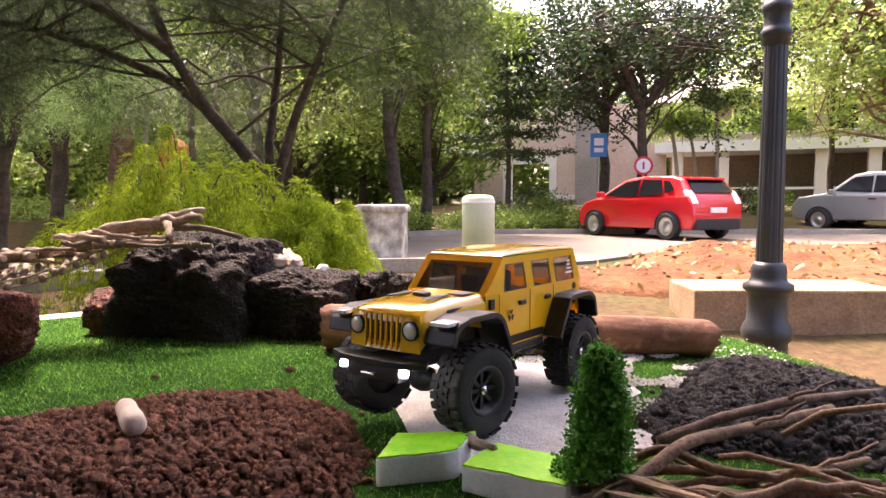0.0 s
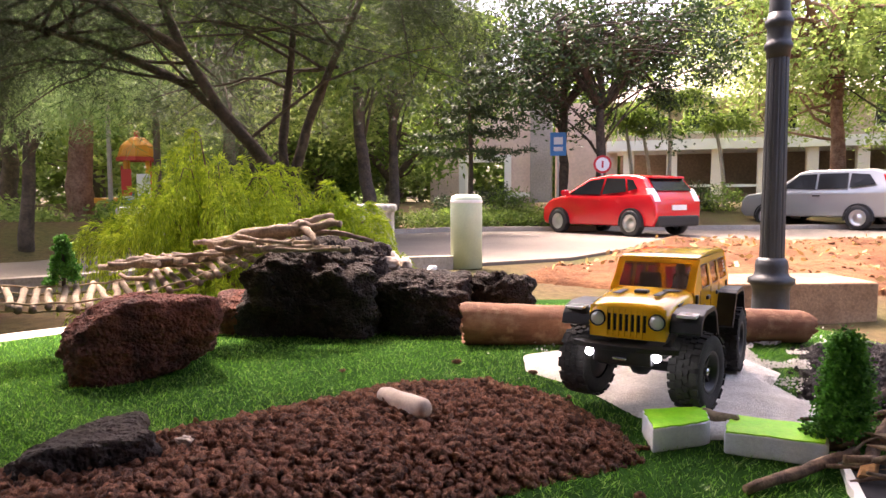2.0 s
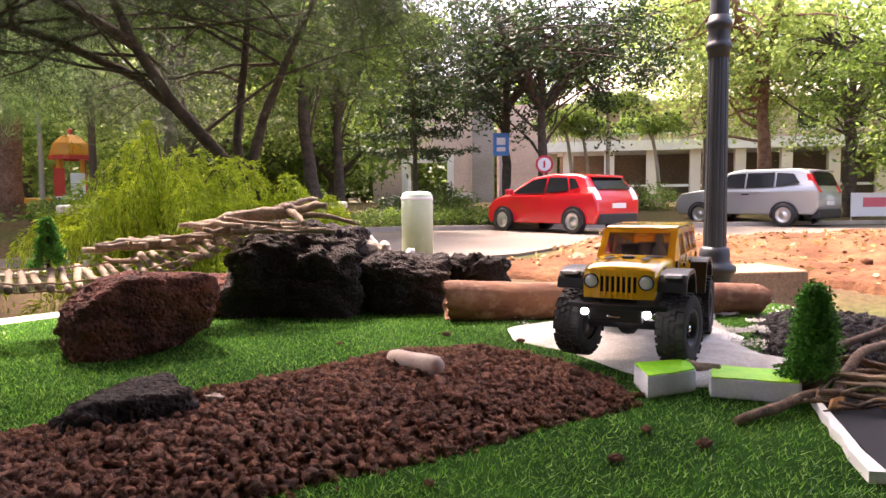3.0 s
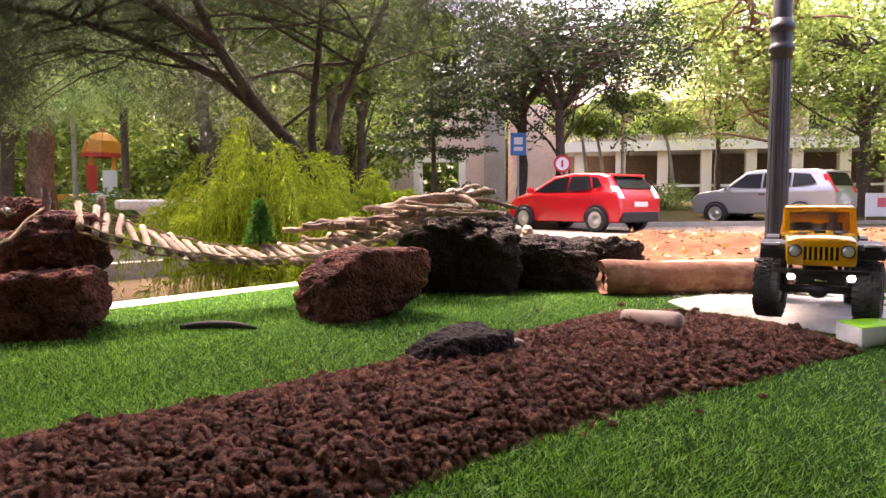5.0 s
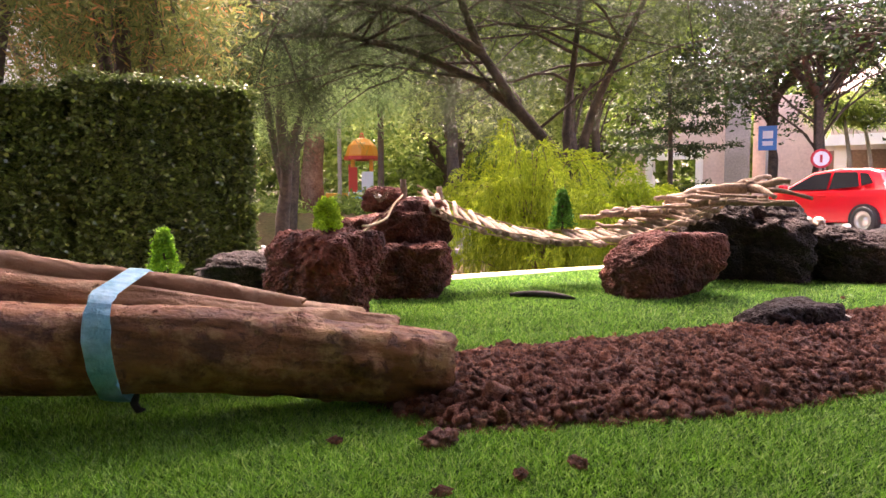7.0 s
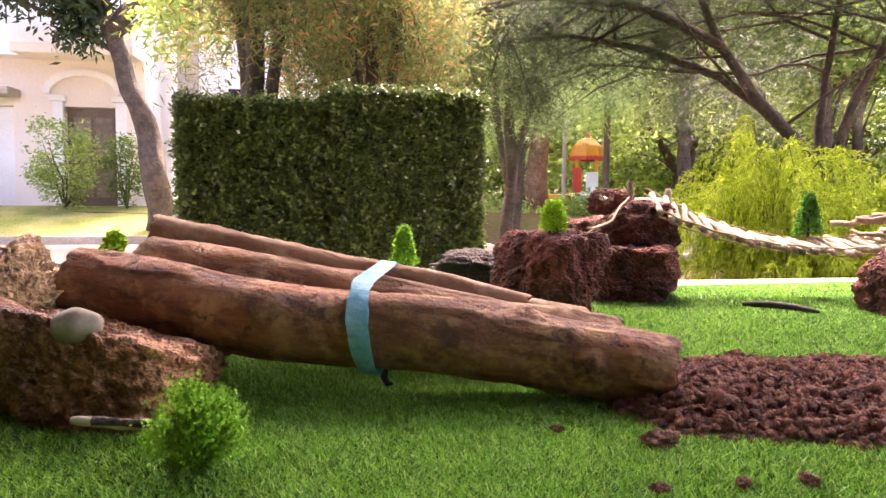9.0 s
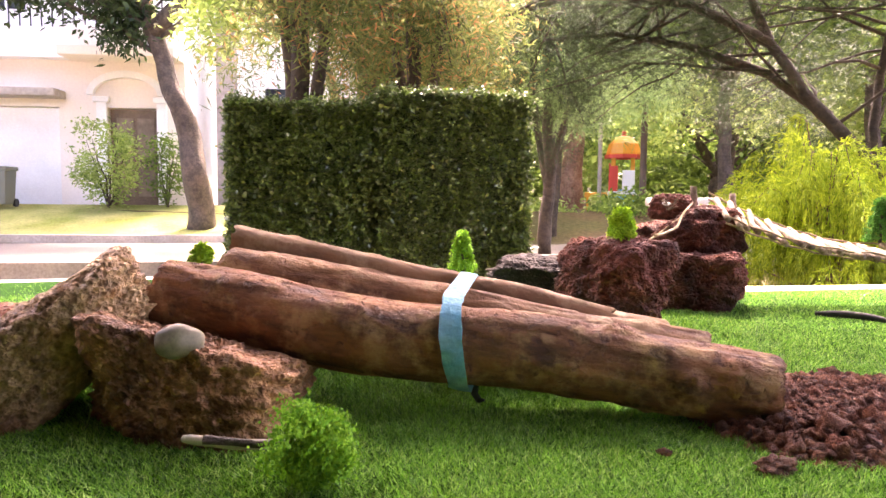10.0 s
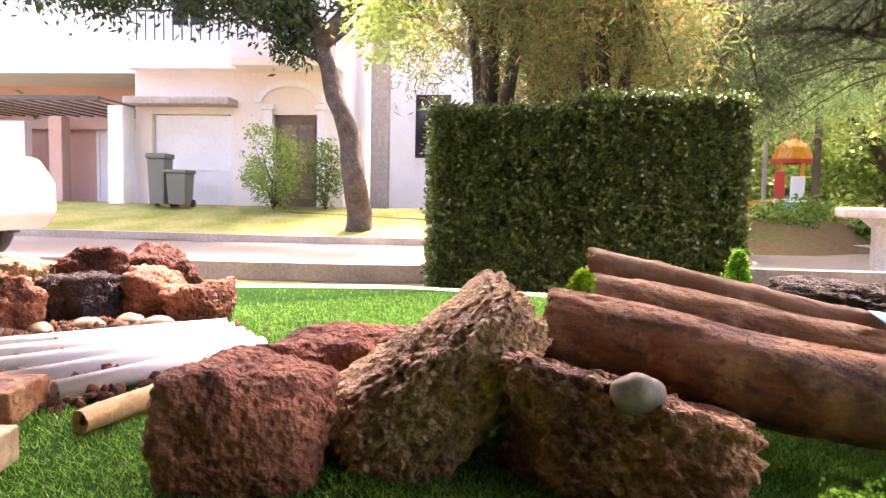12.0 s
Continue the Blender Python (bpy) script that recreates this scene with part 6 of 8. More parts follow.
for i, (x, y, s) in enumerate([(-22, 22, 1.0), (-29, 20, 1.1), (-24, 30, 1.15), (-9, 30, 0.95), (-18, 38, 1.2), (-31, 12, 1.1), (-27, 4, 1.0), (-12, 42, 1.2), (20, 30, 1.0), (26, 24, 1.1), (19, 42, 1.2), (30, 38, 1.2), (9, 47, 1.2), (0, 48, 1.2), (34, 18, 1.1)]):
    copy_thing(far if i % 2 else far2, Matrix.Translation((x, y, GROUND_Z)) @ Matrix.Rotation(i * 1.9, 4, "Z") @ Matrix.Diagonal((s, s, s, 1)))


def araucaria(x, y):
    t = thing("araucaria_tree", x, y, GROUND_Z + 0.3, 0, "thin araucaria with tiers of dark level branches", "tree")
    r = np.random.default_rng(131)
    bits = [tube([Vector((0.04 * math.sin(z), 0, z)) for z in np.arange(0, 7.1, 0.5)], [0.10 - 0.011 * k * 0.5 for k in range(15)], 8, 0.15, 6, 1)]
    c = []
    for tier, z in enumerate(np.arange(2.3, 6.9, 0.62)):
        reach = 2.0 * (1 - (z - 2.3) / 7.5)
        for k in range(6):
            a = 6.28 * k / 6 + tier * 0.6 + r.uniform(-0.2, 0.2)
            tip = Vector((math.cos(a) * reach, math.sin(a) * reach, z - 0.12 + 0.2 * r.uniform(-1, 1)))
            path = bent((0, 0, z), tip, 7, 0.10, 0.05, tier * 9 + k)
            bits.append(tube(path, [0.022 - 0.002 * q for q in range(8)], 5))
            for q in path[2:]:
                c += [tuple(q + Vector(r.normal(0, 0.09, 3) * (1, 1, 0.3))) for _ in range(7)]
    v, f = merge(bits)
    mesh_ob("trunk", v, f, M["bark"], t, True)
    v, f = leaves(r, np.array(c), 0.05, 7, 0.19, 0.05, 0.1)
    soup("crown", v, f, M["leaf_dark"], t)


araucaria(-4.2, 22.9)


def palm(x, y, h, seed, group="palms by the building"):
    t = thing("palm_tree", x, y, GROUND_Z + 0.4, 0, "slim palm with pale trunk and drooping feathery fronds", "palm", group)
    r = np.random.default_rng(seed)
    lean = r.normal(0, 0.25, 2)
    v, f = tube([Vector((lean[0] * (z / h) ** 2, lean[1] * (z / h) ** 2, z)) for z in np.linspace(0, h, 12)], [0.09 - 0.003 * k for k in range(12)], 8, 0.1, 8, seed)
    mesh_ob("trunk", v, f, M["kerb"], t, True)
    top = Vector((lean[0], lean[1], h))
    bits, c = [], []
    for k in range(11):
        a = 6.28 * k / 11 + r.uniform(-0.2, 0.2)
        reach = r.uniform(1.1, 1.7)
        path = [top + Vector((math.cos(a) * reach * u, math.sin(a) * reach * u, 0.75 * math.sin(2.3 * u) - 0.55 * u * u)) for u in np.linspace(0, 1, 9)]
        bits.append(tube(path, [0.018 - 0.0017 * q for q in range(9)], 5))
        for p0, p1 in zip(path[1:], path[2:]):
            for s in range(3):
                c.append(tuple(p0.lerp(p1, s / 3)))
    v, f = merge(bits)
    mesh_ob("rachis", v, f, M["leaf_mid"], t, True)
    v, f = leaves(r, np.array(c), 0.02, 6, 0.5, 0.05, 0.6)
    soup("fronds", v, f, M["leaf_mid"], t)


for i, (x, y, h) in enumerate([(1.3, 27.0, 3.3), (2.0, 27.6, 3.0), (2.55, 26.6, 3.7), (4.6, 27.4, 3.0)]):
    palm(x, y, h, 140 + i)


def shrub(x, y, z, rx, rz, n, leaf, label, seed, size=0.07, per=14):
    t = thing("shrub", x, y, z, 0, label, "shrub")
    r = np.random.default_rng(seed)
    bits = [tube(bent((0, 0, 0), (rx * 0.6 * math.cos(a), rx * 0.6 * math.sin(a), rz * 1.5), 5, 0, 0.1, seed + a), [0.025, 0.02, 0.016, 0.012, 0.008, 0.005], 5) for a in (0.2, 1.5, 2.8, 4.0, 5.3)]
    v, f = merge(bits)
    mesh_ob("stem", v, f, M["bark"], t, True)
    v, f = leaves(r, clumps(r, (0, 0, rz), (rx, rx, rz), n, 0.4, 0.32, rx * 0.4), size, per, size * 1.3, size * 0.55, 0.1)
    soup("leaves", v, f, leaf, t)


p = hpos(-4.95, -1.1)
shrub(p.x, p.y, HZ, 0.66, 0.86, 260, M["leaf_light"], "airy light green shrub in front of the house entrance", 151)
p = hpos(-3.95, -0.7)
shrub(p.x, p.y, HZ, 0.38, 0.75, 120, M["leaf_mid"], "narrow green shrub beside the entrance", 152)
for i, (x, y, s) in enumerate([(3.4, 26.4, 0.9), (4.3, 26.2, 0.8), (2.0, 20.9, 0.35), (-2.6, 21.6, 0.7), (-4.4, 20.6, 0.6), (-6.4, 19.2, 0.6), (-3.2, 22.4, 0.8)]):
    shrub(x, y, GROUND_Z + 0.15, s, s * 0.75, 110, M["leaf_mid"] if i % 2 else M["leaf_dark"], "low rounded shrub on the verge by the road", 160 + i, 0.09)
for i, (x, y, s) in enumerate([(-4.7, 19.1, 0.75), (-3.7, 19.6, 0.85), (-2.7, 20.0, 0.7), (-1.7, 20.3, 0.8), (-0.7, 20.6, 0.6), (-5.7, 17.9, 0.7), (-6.5, 16.7, 0.7), (-3.2, 20.5, 0.9), (-1.2, 21.2, 0.8)]):
    shrub(x, y, GROUND_Z + 0.05, s, s * 0.36, 120, M["leaf_mid"], "low spreading green plant on the verge", 230 + i, 0.08)
for i, (x, y, s) in enumerate([(-9.4, 12.6, 0.6), (-10.6, 11.6, 0.5), (-11.2, 10.4, 0.6), (-8.3, 13.8, 0.5), (-12.2, 12.4, 0.7), (-7.6, 15.6, 0.6), (-13.6, 11.6, 0.6), (-9.8, 14.8, 0.7), (-14.4, 14.0, 0.8), (-9.9, 13.7, 0.8), (-10.5, 14.0, 0.7)]):
    shrub(x, y, GROUND_Z, s, s * 0.6, 90, M["leaf_light"] if i % 3 else M["leaf_mid"], "spiky low garden plant beside the road", 180 + i, 0.12)

# cypresses with rusty foliage behind the hedge
for i, (x, y, h, r_) in enumerate([(-6.9, 3.9, 5.6, 1.15), (-7.3, 5.3, 6.0, 1.3), (-7.6, 4.4, 5.8, 1.5), (-7.0, 6.9, 5.8, 0.9), (-5.8, 2.35, 5.4, 1.05), (-5.6, 3.3, 5.4, 1.0)]):
    tree("cypress_tree", (x, y, GROUND_Z - 0.05), [[(0, 0, 0), (0.03, 0, 1.2), (0, 0.02, 2.4), (0.02, 0, h)], [(0.02, 0, 0.9), (0.25, 0.1, 2.0), (0.4, 0.1, 3.4)], [(0.02, 0, 1.0), (-0.3, 0.1, 2.1), (-0.5, 0.2, 3.6)]],
         [((0, 0, 2.9), (r_, r_, 1.35), 270), ((0.1, 0, h * 0.75), (r_ * 0.9, r_ * 0.9, h * 0.25), 150), ((r_ * 0.5, -0.2, 2.2), (r_ * 0.6, r_ * 0.5, 0.5), 60)],
         M["brown_leaf"] if i != 3 else M["needle_bright"], M["bark"], "cypress with drooping green and rusty foliage", 200 + i, 0.085, 0.085, 0.013, 52, 0.12, 0.6, 0.6, 8, gap_scale=0.5, hollow=0.2)
# feathery pale tree between hedge and playground
tree("feathery_tree", (-9.0, 9.6, GROUND_Z - 0.05), [[(0, 0, 0), (0.1, 0, 1.5), (0.2, 0, 3.0), (0.2, 0.1, 5.0)], [(0.1, 0, 1.6), (1.0, -0.4, 2.6), (2.0, -0.8, 3.0)], [(0.1, 0, 1.8), (-0.9, 0.4, 2.9), (-1.8, 0.6, 3.3)]],
     [((0.2, 0, 3.4), (2.0, 1.6, 1.1), 420), ((1.8, -0.8, 2.6), (1.2, 1.0, 0.7), 160), ((-1.6, 0.4, 3.2), (1.2, 1.0, 0.8), 160)],
     M["needle_bright"], M["bark"], "feathery pale green tree with thin spreading limbs", 211, 0.10, 0.22, 0.012, 40, 0.15, 0.5, 0.42, 12, gap_scale=0.6, hollow=0.2)
# house tree with dark hanging leaves
tree("street_tree", (-12.95, 4.72, GROUND_Z + 0.1), [[(0, 0, 0), (-0.03, -0.04, 1.0), (-0.22, -0.25, 2.0), (-0.42, -0.47, 3.0), (-0.66, -0.72, 4.1), (-1.1, -1.3, 5.4)], [(-0.5, -0.55, 3.5), (0.2, 0.1, 4.5), (0.8, 0.7, 5.3)], [(-0.66, -0.72, 4.2), (-1.3, -2.2, 5.0), (-2.0, -3.8, 5.4)]],
     [((-0.9, -1.9, 4.75), (1.3, 1.8, 0.85), 520), ((0.4, 0.4, 5.0), (1.2, 1.2, 0.9), 260), ((-2.0, -4.3, 4.7), (1.3, 2.0, 0.8), 460), ((-0.75, -0.95, 3.75), (0.32, 0.32, 0.55), 60), ((-2.6, -6.6, 4.9), (1.2, 1.6, 0.8), 260)],
     M["leaf_dark"], M["bark"], "street tree with crooked trunk and dark hanging leaves", 221, 0.215, 0.16, 0.06, 20, 0.17, 0.8, 0.36, 3, gap_scale=0.6)
tree("street_tree", (-7.9, 4.5, GROUND_Z + 0.05), [[(0, 0, 0), (-0.1, 0, 1.2), (-0.5, -0.15, 2.3), (-1.4, -0.45, 3.0), (-2.0, -0.66, 3.4)]],
     [((-2.0, -0.66, 3.2), (0.75, 0.75, 0.55), 110), ((-1.6, -0.4, 3.7), (0.8, 0.8, 0.5), 80)], M["leaf_light"], M["bark"], "small tree with bright green leaves behind the hedge", 222, 0.07, 0.12, 0.055, 16, 0.14, 0.3, 0.4, 6)

# ---- far woods closing the park ----
fr = np.random.default_rng(251)
az = np.radians(fr.uniform(78, 205, 5200))
rad = fr.uniform(42, 54, 5200)
top_ = np.array([3.2 + 3.0 * noise.noise(Vector((a * 7, 0, 3))) + 2.0 * noise.noise(Vector((a * 25, 0, 1))) for a in az])
fc = np.column_stack([np.cos(az) * rad, np.sin(az) * rad, 0.2 + fr.uniform(0, 1, 5200) * np.maximum(top_ + 3.0, 1.5)])
fv, ff = leaves(fr, fc, 0.45, 18, 0.55, 0.3, 0.1)
tagged(soup("far_woods", fv, ff, M["leaf_mid"]), "belt of distant green trees and undergrowth round the park", "woods", "", "stuff")

# ---- the toy crawler, standing on the sand between gravel and foam blocks ----
YELLOW = surf("glossy_yellow_lexan", (0.93, 0.47, 0.014), (0.95, 0.50, 0.018), 12, 0.2, 0, 90, var=0.03, coat=0.6)
BLACKP = surf("matt_black_plastic", (0.012, 0.012, 0.013), (0.022, 0.022, 0.023), 40, 0.5, 0.15, 300, var=0.2, dist=0.001)
DECAL = plain("black_decal", (0.015, 0.013, 0.012), 0.4)
DECAL_W = plain("white_decal", (0.8, 0.8, 0.78), 0.4)
GLASS = plain("tinted_clear_plastic", (0.50, 0.45, 0.42), 0.03, 0, 0, 0, 0.97, 1.12)
STEEL = plain("bright_steel", (0.6, 0.6, 0.6), 0.25, 1.0)
HEADLAMP = plain("clear_headlamp_lens", (0.80, 0.80, 0.76), 0.18, 0.25, 1.0)
LED = plain("lit_white_led", (0.85, 0.92, 1.0), 0.3, 0, 0, 14.0)
CABIN = plain("dark_brown_interior", (0.06, 0.045, 0.038), 0.7)


def skin(name, polys, side, material, parent, thick=0.003, label="", w=None):
    """Panels in the body's side plane from (x, z) outlines."""
    bm = bmesh.new()
    seen = {}
    for out in polys:
        vs = []
        for x, z in out:
            key = (round(x, 5), round(z, 5))
            if key not in seen:
                seen[key] = bm.verts.new((x, side * w(x, z), z))
            vs.append(seen[key])
        bm.faces.new(vs)
    bmesh.ops.recalc_face_normals(bm, faces=bm.faces)
    if sum((f.normal.y * side for f in bm.faces)) < 0:
        bmesh.ops.reverse_faces(bm, faces=bm.faces)
    bmesh.ops.solidify(bm, geom=bm.faces[:], thickness=thick)
    return part(name, bm, material, parent, label)


def sweep(path, y1, y2, thick):
    """A band of some thickness that follows an (x, z) path between two widths."""
    out = []
    for i, (x, z) in enumerate(path):
        a, b = path[max(i - 1, 0)], path[min(i + 1, len(path) - 1)]
        d = Vector((b[0] - a[0], b[1] - a[1])).normalized()
        out.append((x + d.y * thick, z - d.x * thick))
    return prism_bm(path + out[::-1], "y", y1, y2, 0.0015)


def toy_wheel(parent, x, y, r, side, steer=0.0):
    w = new("wheel")
    w.parent = parent
    w.matrix_local = pose(x, y, r, 0, 0, steer) @ pose(0, 0, 0, -90 * side, 0, 0)
    h = 0.026
    part("tyre", lathe_bm([(r * 0.52, -h * 0.9), (r * 0.62, -h), (r * 0.82, -h * 1.02), (r * 0.92, -h * 0.9), (r * 0.945, -h * 0.6), (r * 0.945, h * 0.6), (r * 0.92, h * 0.9), (r * 0.82, h * 1.02), (r * 0.62, h), (r * 0.52, h * 0.9)], 48), M["rubber"], w, "chunky off-road tyre", True)
    tb_ = bmesh.new()
    rr = random.Random(5)
    for k in range(30):
        for row, (z0, z1, da) in enumerate(((-h * 1.0, -h * 0.45, 0.0), (-h * 0.36, h * 0.02, 0.5), (h * 0.06, h * 0.42, 0.15), (h * 0.5, h * 1.0, 0.62))):
            a = 2 * math.pi * (k + da) / 30
            wd = 0.0052 if row in (0, 3) else 0.0046
            m = Matrix.Rotation(a, 4, "Z") @ Matrix.Rotation(rr.uniform(-0.25, 0.25), 4, "X")
            lo, hi = (r * 0.93, -wd, z0), (r * (1.0 if row in (1, 2) else 0.985), wd, z1)
            vs = [tb_.verts.new(m @ Vector((lo[0] if i & 1 else hi[0], lo[1] if i & 2 else hi[1], lo[2] if i & 4 else hi[2]))) for i in range(8)]
            for f in ((0, 1, 3, 2), (4, 6, 7, 5), (0, 4, 5, 1), (2, 3, 7, 6), (0, 2, 6, 4), (1, 5, 7, 3)):
                tb_.faces.new([vs[i] for i in f])
    bmesh.ops.recalc_face_normals(tb_, faces=tb_.faces)
    part("tread", tb_, M["rubber"], w, "blocky rubber tread")
    part("rim", lathe_bm([(0, h * 0.3), (r * 0.12, h * 0.3), (r * 0.16, h * 0.1), (r * 0.4, h * 0.25), (r * 0.44, h * 0.85), (r * 0.54, h * 0.95), (r * 0.555, h * 0.8), (r * 0.5, -h * 0.8), (0, -h * 0.8)], 40), BLACKP, w, "black beadlock rim", True)
    for k in range(8):
        a = 2 * math.pi * k / 8
        sp = box_bm((r * 0.1, -r * 0.045, h * 0.2), (r * 0.46, r * 0.045, h * 0.5), 0.001)
        bmesh.ops.transform(sp, matrix=Matrix.Rotation(a, 4, "Z"), verts=sp.verts)
        part("spoke", sp, BLACKP, w)
    hub = lathe_bm([(0, h * 0.3), (r * 0.11, h * 0.3), (r * 0.1, h * 0.72), (r * 0.05, h * 0.8), (0, h * 0.8)], 12)
    part("hub_nut", hub, STEEL, w, "steel hub nut")


def toy_jeep(m):
    t = new("toy_crawler")
    t.matrix_world = m
    tagged(t, "yellow radio-controlled toy off-roader with black tyres on white sand", "toy car")
    belt, wt, rf, sill = 0.203, 0.247, 0.262, 0.112

    def w(x, z):
        k = 0.084 - 0.010 * max(0, (z - belt) / (rf - belt))
        return k - (0.006 * max(0, (x - 0.09) / 0.02) if x > 0.09 else 0)

    for s in (1, -1):
        polys = [[(0.105, belt), (0.105, 0.15), (0.088, sill), (-0.081, sill), (-0.118, 0.172), (-0.2, 0.172), (-0.224, 0.135), (-0.227, belt), (-0.2, belt), (-0.126, belt), (-0.107, belt), (-0.043, belt), (-0.0166, belt), (0.058, belt)],
                 [(0.105, belt), (0.058, belt), (0.043, wt), (0.058, wt)], [(-0.0166, belt), (-0.043, belt), (-0.043, wt), (-0.0166, wt)],
                 [(-0.107, belt), (-0.126, belt), (-0.126, wt), (-0.107, wt)], [(-0.2, belt), (-0.227, belt), (-0.215, wt), (-0.2, wt)],
                 [(0.058, wt), (0.043, wt), (-0.0166, wt), (-0.043, wt), (-0.107, wt), (-0.126, wt), (-0.2, wt), (-0.215, wt), (-0.210, 0.259), (-0.1, 0.2595), (0.047, 0.2585)]]
        skin("side_panel", polys, s, YELLOW, t, 0.003, "", w)
        for x1, x2, x3, x4 in ((0.058, -0.0166, -0.0166, 0.043), (-0.043, -0.107, -0.107, -0.043), (-0.126, -0.2, -0.2, -0.126)):
            g = 0.0005

            def wi(x, z):
                return w(x, z) - 0.0022

            pane = skin("side_window", [[(x1 + g, belt - g), (x2 - g, belt - g), (x3 - g, wt + g), (x4 + g, wt + g)]], s, GLASS, t, 0.0012, "dark tinted window", wi)
            # rounded black gasket round the opening
            corners = [(x1, belt), (x2, belt), (x3, wt), (x4, wt)]
            cx, cz = sum(c[0] for c in corners) / 4, sum(c[1] for c in corners) / 4
            outer, inner = [], []
            for i, c in enumerate(corners):
                p_, n_ = Vector(corners[i - 1]), Vector(corners[(i + 1) % 4])
                c_ = Vector(c)
                u1, u2 = (p_ - c_).normalized(), (n_ - c_).normalized()
                for q in range(5):
                    ang = q / 4
                    b0, b1 = c_ + u1 * 0.009, c_ + u2 * 0.009
                    rd = (1 - ang) ** 2 * b0 + 2 * ang * (1 - ang) * c_ + ang**2 * b1
                    inner.append(rd + (Vector((cx, cz)) - rd).normalized() * 0.0022)
                    outer.append(c_ if q in (1, 2, 3) else (b0 if q == 0 else b1))
            ring = bmesh.new()
            vi = [ring.verts.new((p.x, s * (w(p.x, p.y) + 0.0006), p.y)) for p in inner]
            vo = [ring.verts.new((p.x, s * (w(p.x, p.y) + 0.0006), p.y)) for p in outer]
            for i in range(len(vi)):
                j = (i + 1) % len(vi)
                if (vo[i].co - vo[j].co).length > 1e-6:
                    ring.faces.new((vo[i], vo[j], vi[j], vi[i]))
                else:
                    ring.faces.new((vo[i], vi[j], vi[i]))
            ring.normal_update()
            part("gasket", ring, BLACKP, pane)
        # flares
        part("front_fender", sweep([(0.083, 0.112), (0.112, 0.168), (0.124, 0.179), (0.140, 0.185), (0.205, 0.186), (0.232, 0.180), (0.246, 0.168), (0.252, 0.150)], s * 0.070 if s > 0 else -0.122, s * 0.122 if s > 0 else -0.070, 0.009), BLACKP, t, "black plastic fender flare")
        part("rear_fender", sweep([(-0.236, 0.130), (-0.226, 0.165), (-0.212, 0.177), (-0.195, 0.182), (-0.130, 0.182), (-0.114, 0.176), (-0.075, 0.112)], s * 0.080 if s > 0 else -0.120, s * 0.120 if s > 0 else -0.080, 0.009), BLACKP, t, "black plastic fender flare")
        part("marker_light", box_bm((0.222, s * 0.098 - 0.016, 0.1805), (0.2545, s * 0.098 + 0.016, 0.186), 0.001), LAMP_CLEAR, t, "clear marker lamp").location.z = -0.004
        part("rock_slider", box_bm((-0.075, s * 0.080 - 0.006, 0.098), (0.078, s * 0.080 + 0.006, 0.110), 0.002), BLACKP, t)
        for x in (-0.002, -0.092):
            part("door_handle", box_bm((x - 0.010, s * 0.0845 - 0.003, 0.176), (x + 0.010, s * 0.0845 + 0.003, 0.184), 0.002), DECAL, t)
        # door gaps drawn as strips, their shadow painted as darker yellow
        for x in (0.072, -0.029, -0.115):
            part("door_seam", box_bm((x - 0.0004, s * 0.0843 - 0.0005, 0.128), (x + 0.0004, s * 0.0843 + 0.0005, 0.2), 0), plain("seam_shadow", (0.35, 0.15, 0.004), 0.6), t)
        cap = lathe_bm([(0, 0), (0.0065, 0), (0.006, 0.002), (0, 0.0022)], 20)
        part("fuel_cap", cap, DECAL, t).matrix_local = pose(-0.2, s * 0.0842, 0.189, -90 * s, 0, 0)
        # graphics, as plain shapes
        for x1, x2, z1, z2 in ((-0.078, 0.036, 0.1145, 0.128),):
            part("decal", box_bm((x1, s * 0.0845 - 0.0003, z1), (x2, s * 0.0845 + 0.0003, z2)), DECAL, t, "black side stripe")
        for k in range(5):
            d_ = prism_bm([(0.040 + k * 0.008, 0.1145), (0.0435 + k * 0.008, 0.1145), (0.0365 + k * 0.008, 0.128), (0.033 + k * 0.008, 0.128)], "y", s * 0.0845 - 0.0004, s * 0.0845 + 0.0004)
            part("decal", d_, DECAL_W if k % 2 else DECAL, t, "slanted stripe")
        for ang in (90, 210, 330):
            lg = prism_bm([(-0.003, 0.003), (0.003, 0.003), (0.005, 0.010), (0.0, 0.0075), (-0.005, 0.010)], "y", -0.0004, 0.0004)
            part("decal", lg, DECAL, t, "black emblem shape").matrix_local = pose(0.036, s * 0.0848, 0.162, 0, ang - 90, 0)
        part("decal", box_bm((0.074, s * 0.0842, 0.150), (0.088, s * 0.0848, 0.153)), DECAL, t, "dark printed bar")
        part("decal", box_bm((0.076, s * 0.0842, 0.144), (0.088, s * 0.0848, 0.1465)), DECAL, t, "dark printed bar")
        part("vent", box_bm((0.085, s * 0.0815 - 0.003, 0.178), (0.098, s * 0.0815 + 0.003, 0.195), 0.001), DECAL, t).matrix_local = pose(0, 0, 0)
        for k, (a_, b_) in enumerate(((0.178, 0.192), (0.176, 0.192), (0.176, 0.194), (0.168, 0.196))):
            z = 0.240 - k * 0.007
            part("sticker", box_bm((-b_, s * (w(0, z) + 0.0006), z - 0.0042), (-a_, s * (w(0, z) + 0.0011), z), 0), DECAL_W, t, "white sticker bar")
        part("hood_decal", box_bm((0.13, s * 0.0735 - 0.0005, 0.186), (0.20, s * 0.0735 + 0.0008, 0.191)), DECAL, t, "dark printed bar")
        tl = part("tail_light", box_bm((-0.231, s * 0.072 - 0.010, 0.152), (-0.221, s * 0.072 + 0.0125, 0.176), 0.0015), DECAL, t)
        part("lens", box_bm((-0.2325, s * 0.072 - 0.006, 0.156), (-0.2305, s * 0.072 + 0.006, 0.172), 0.0005), LAMP_RED, tl, "red lens")
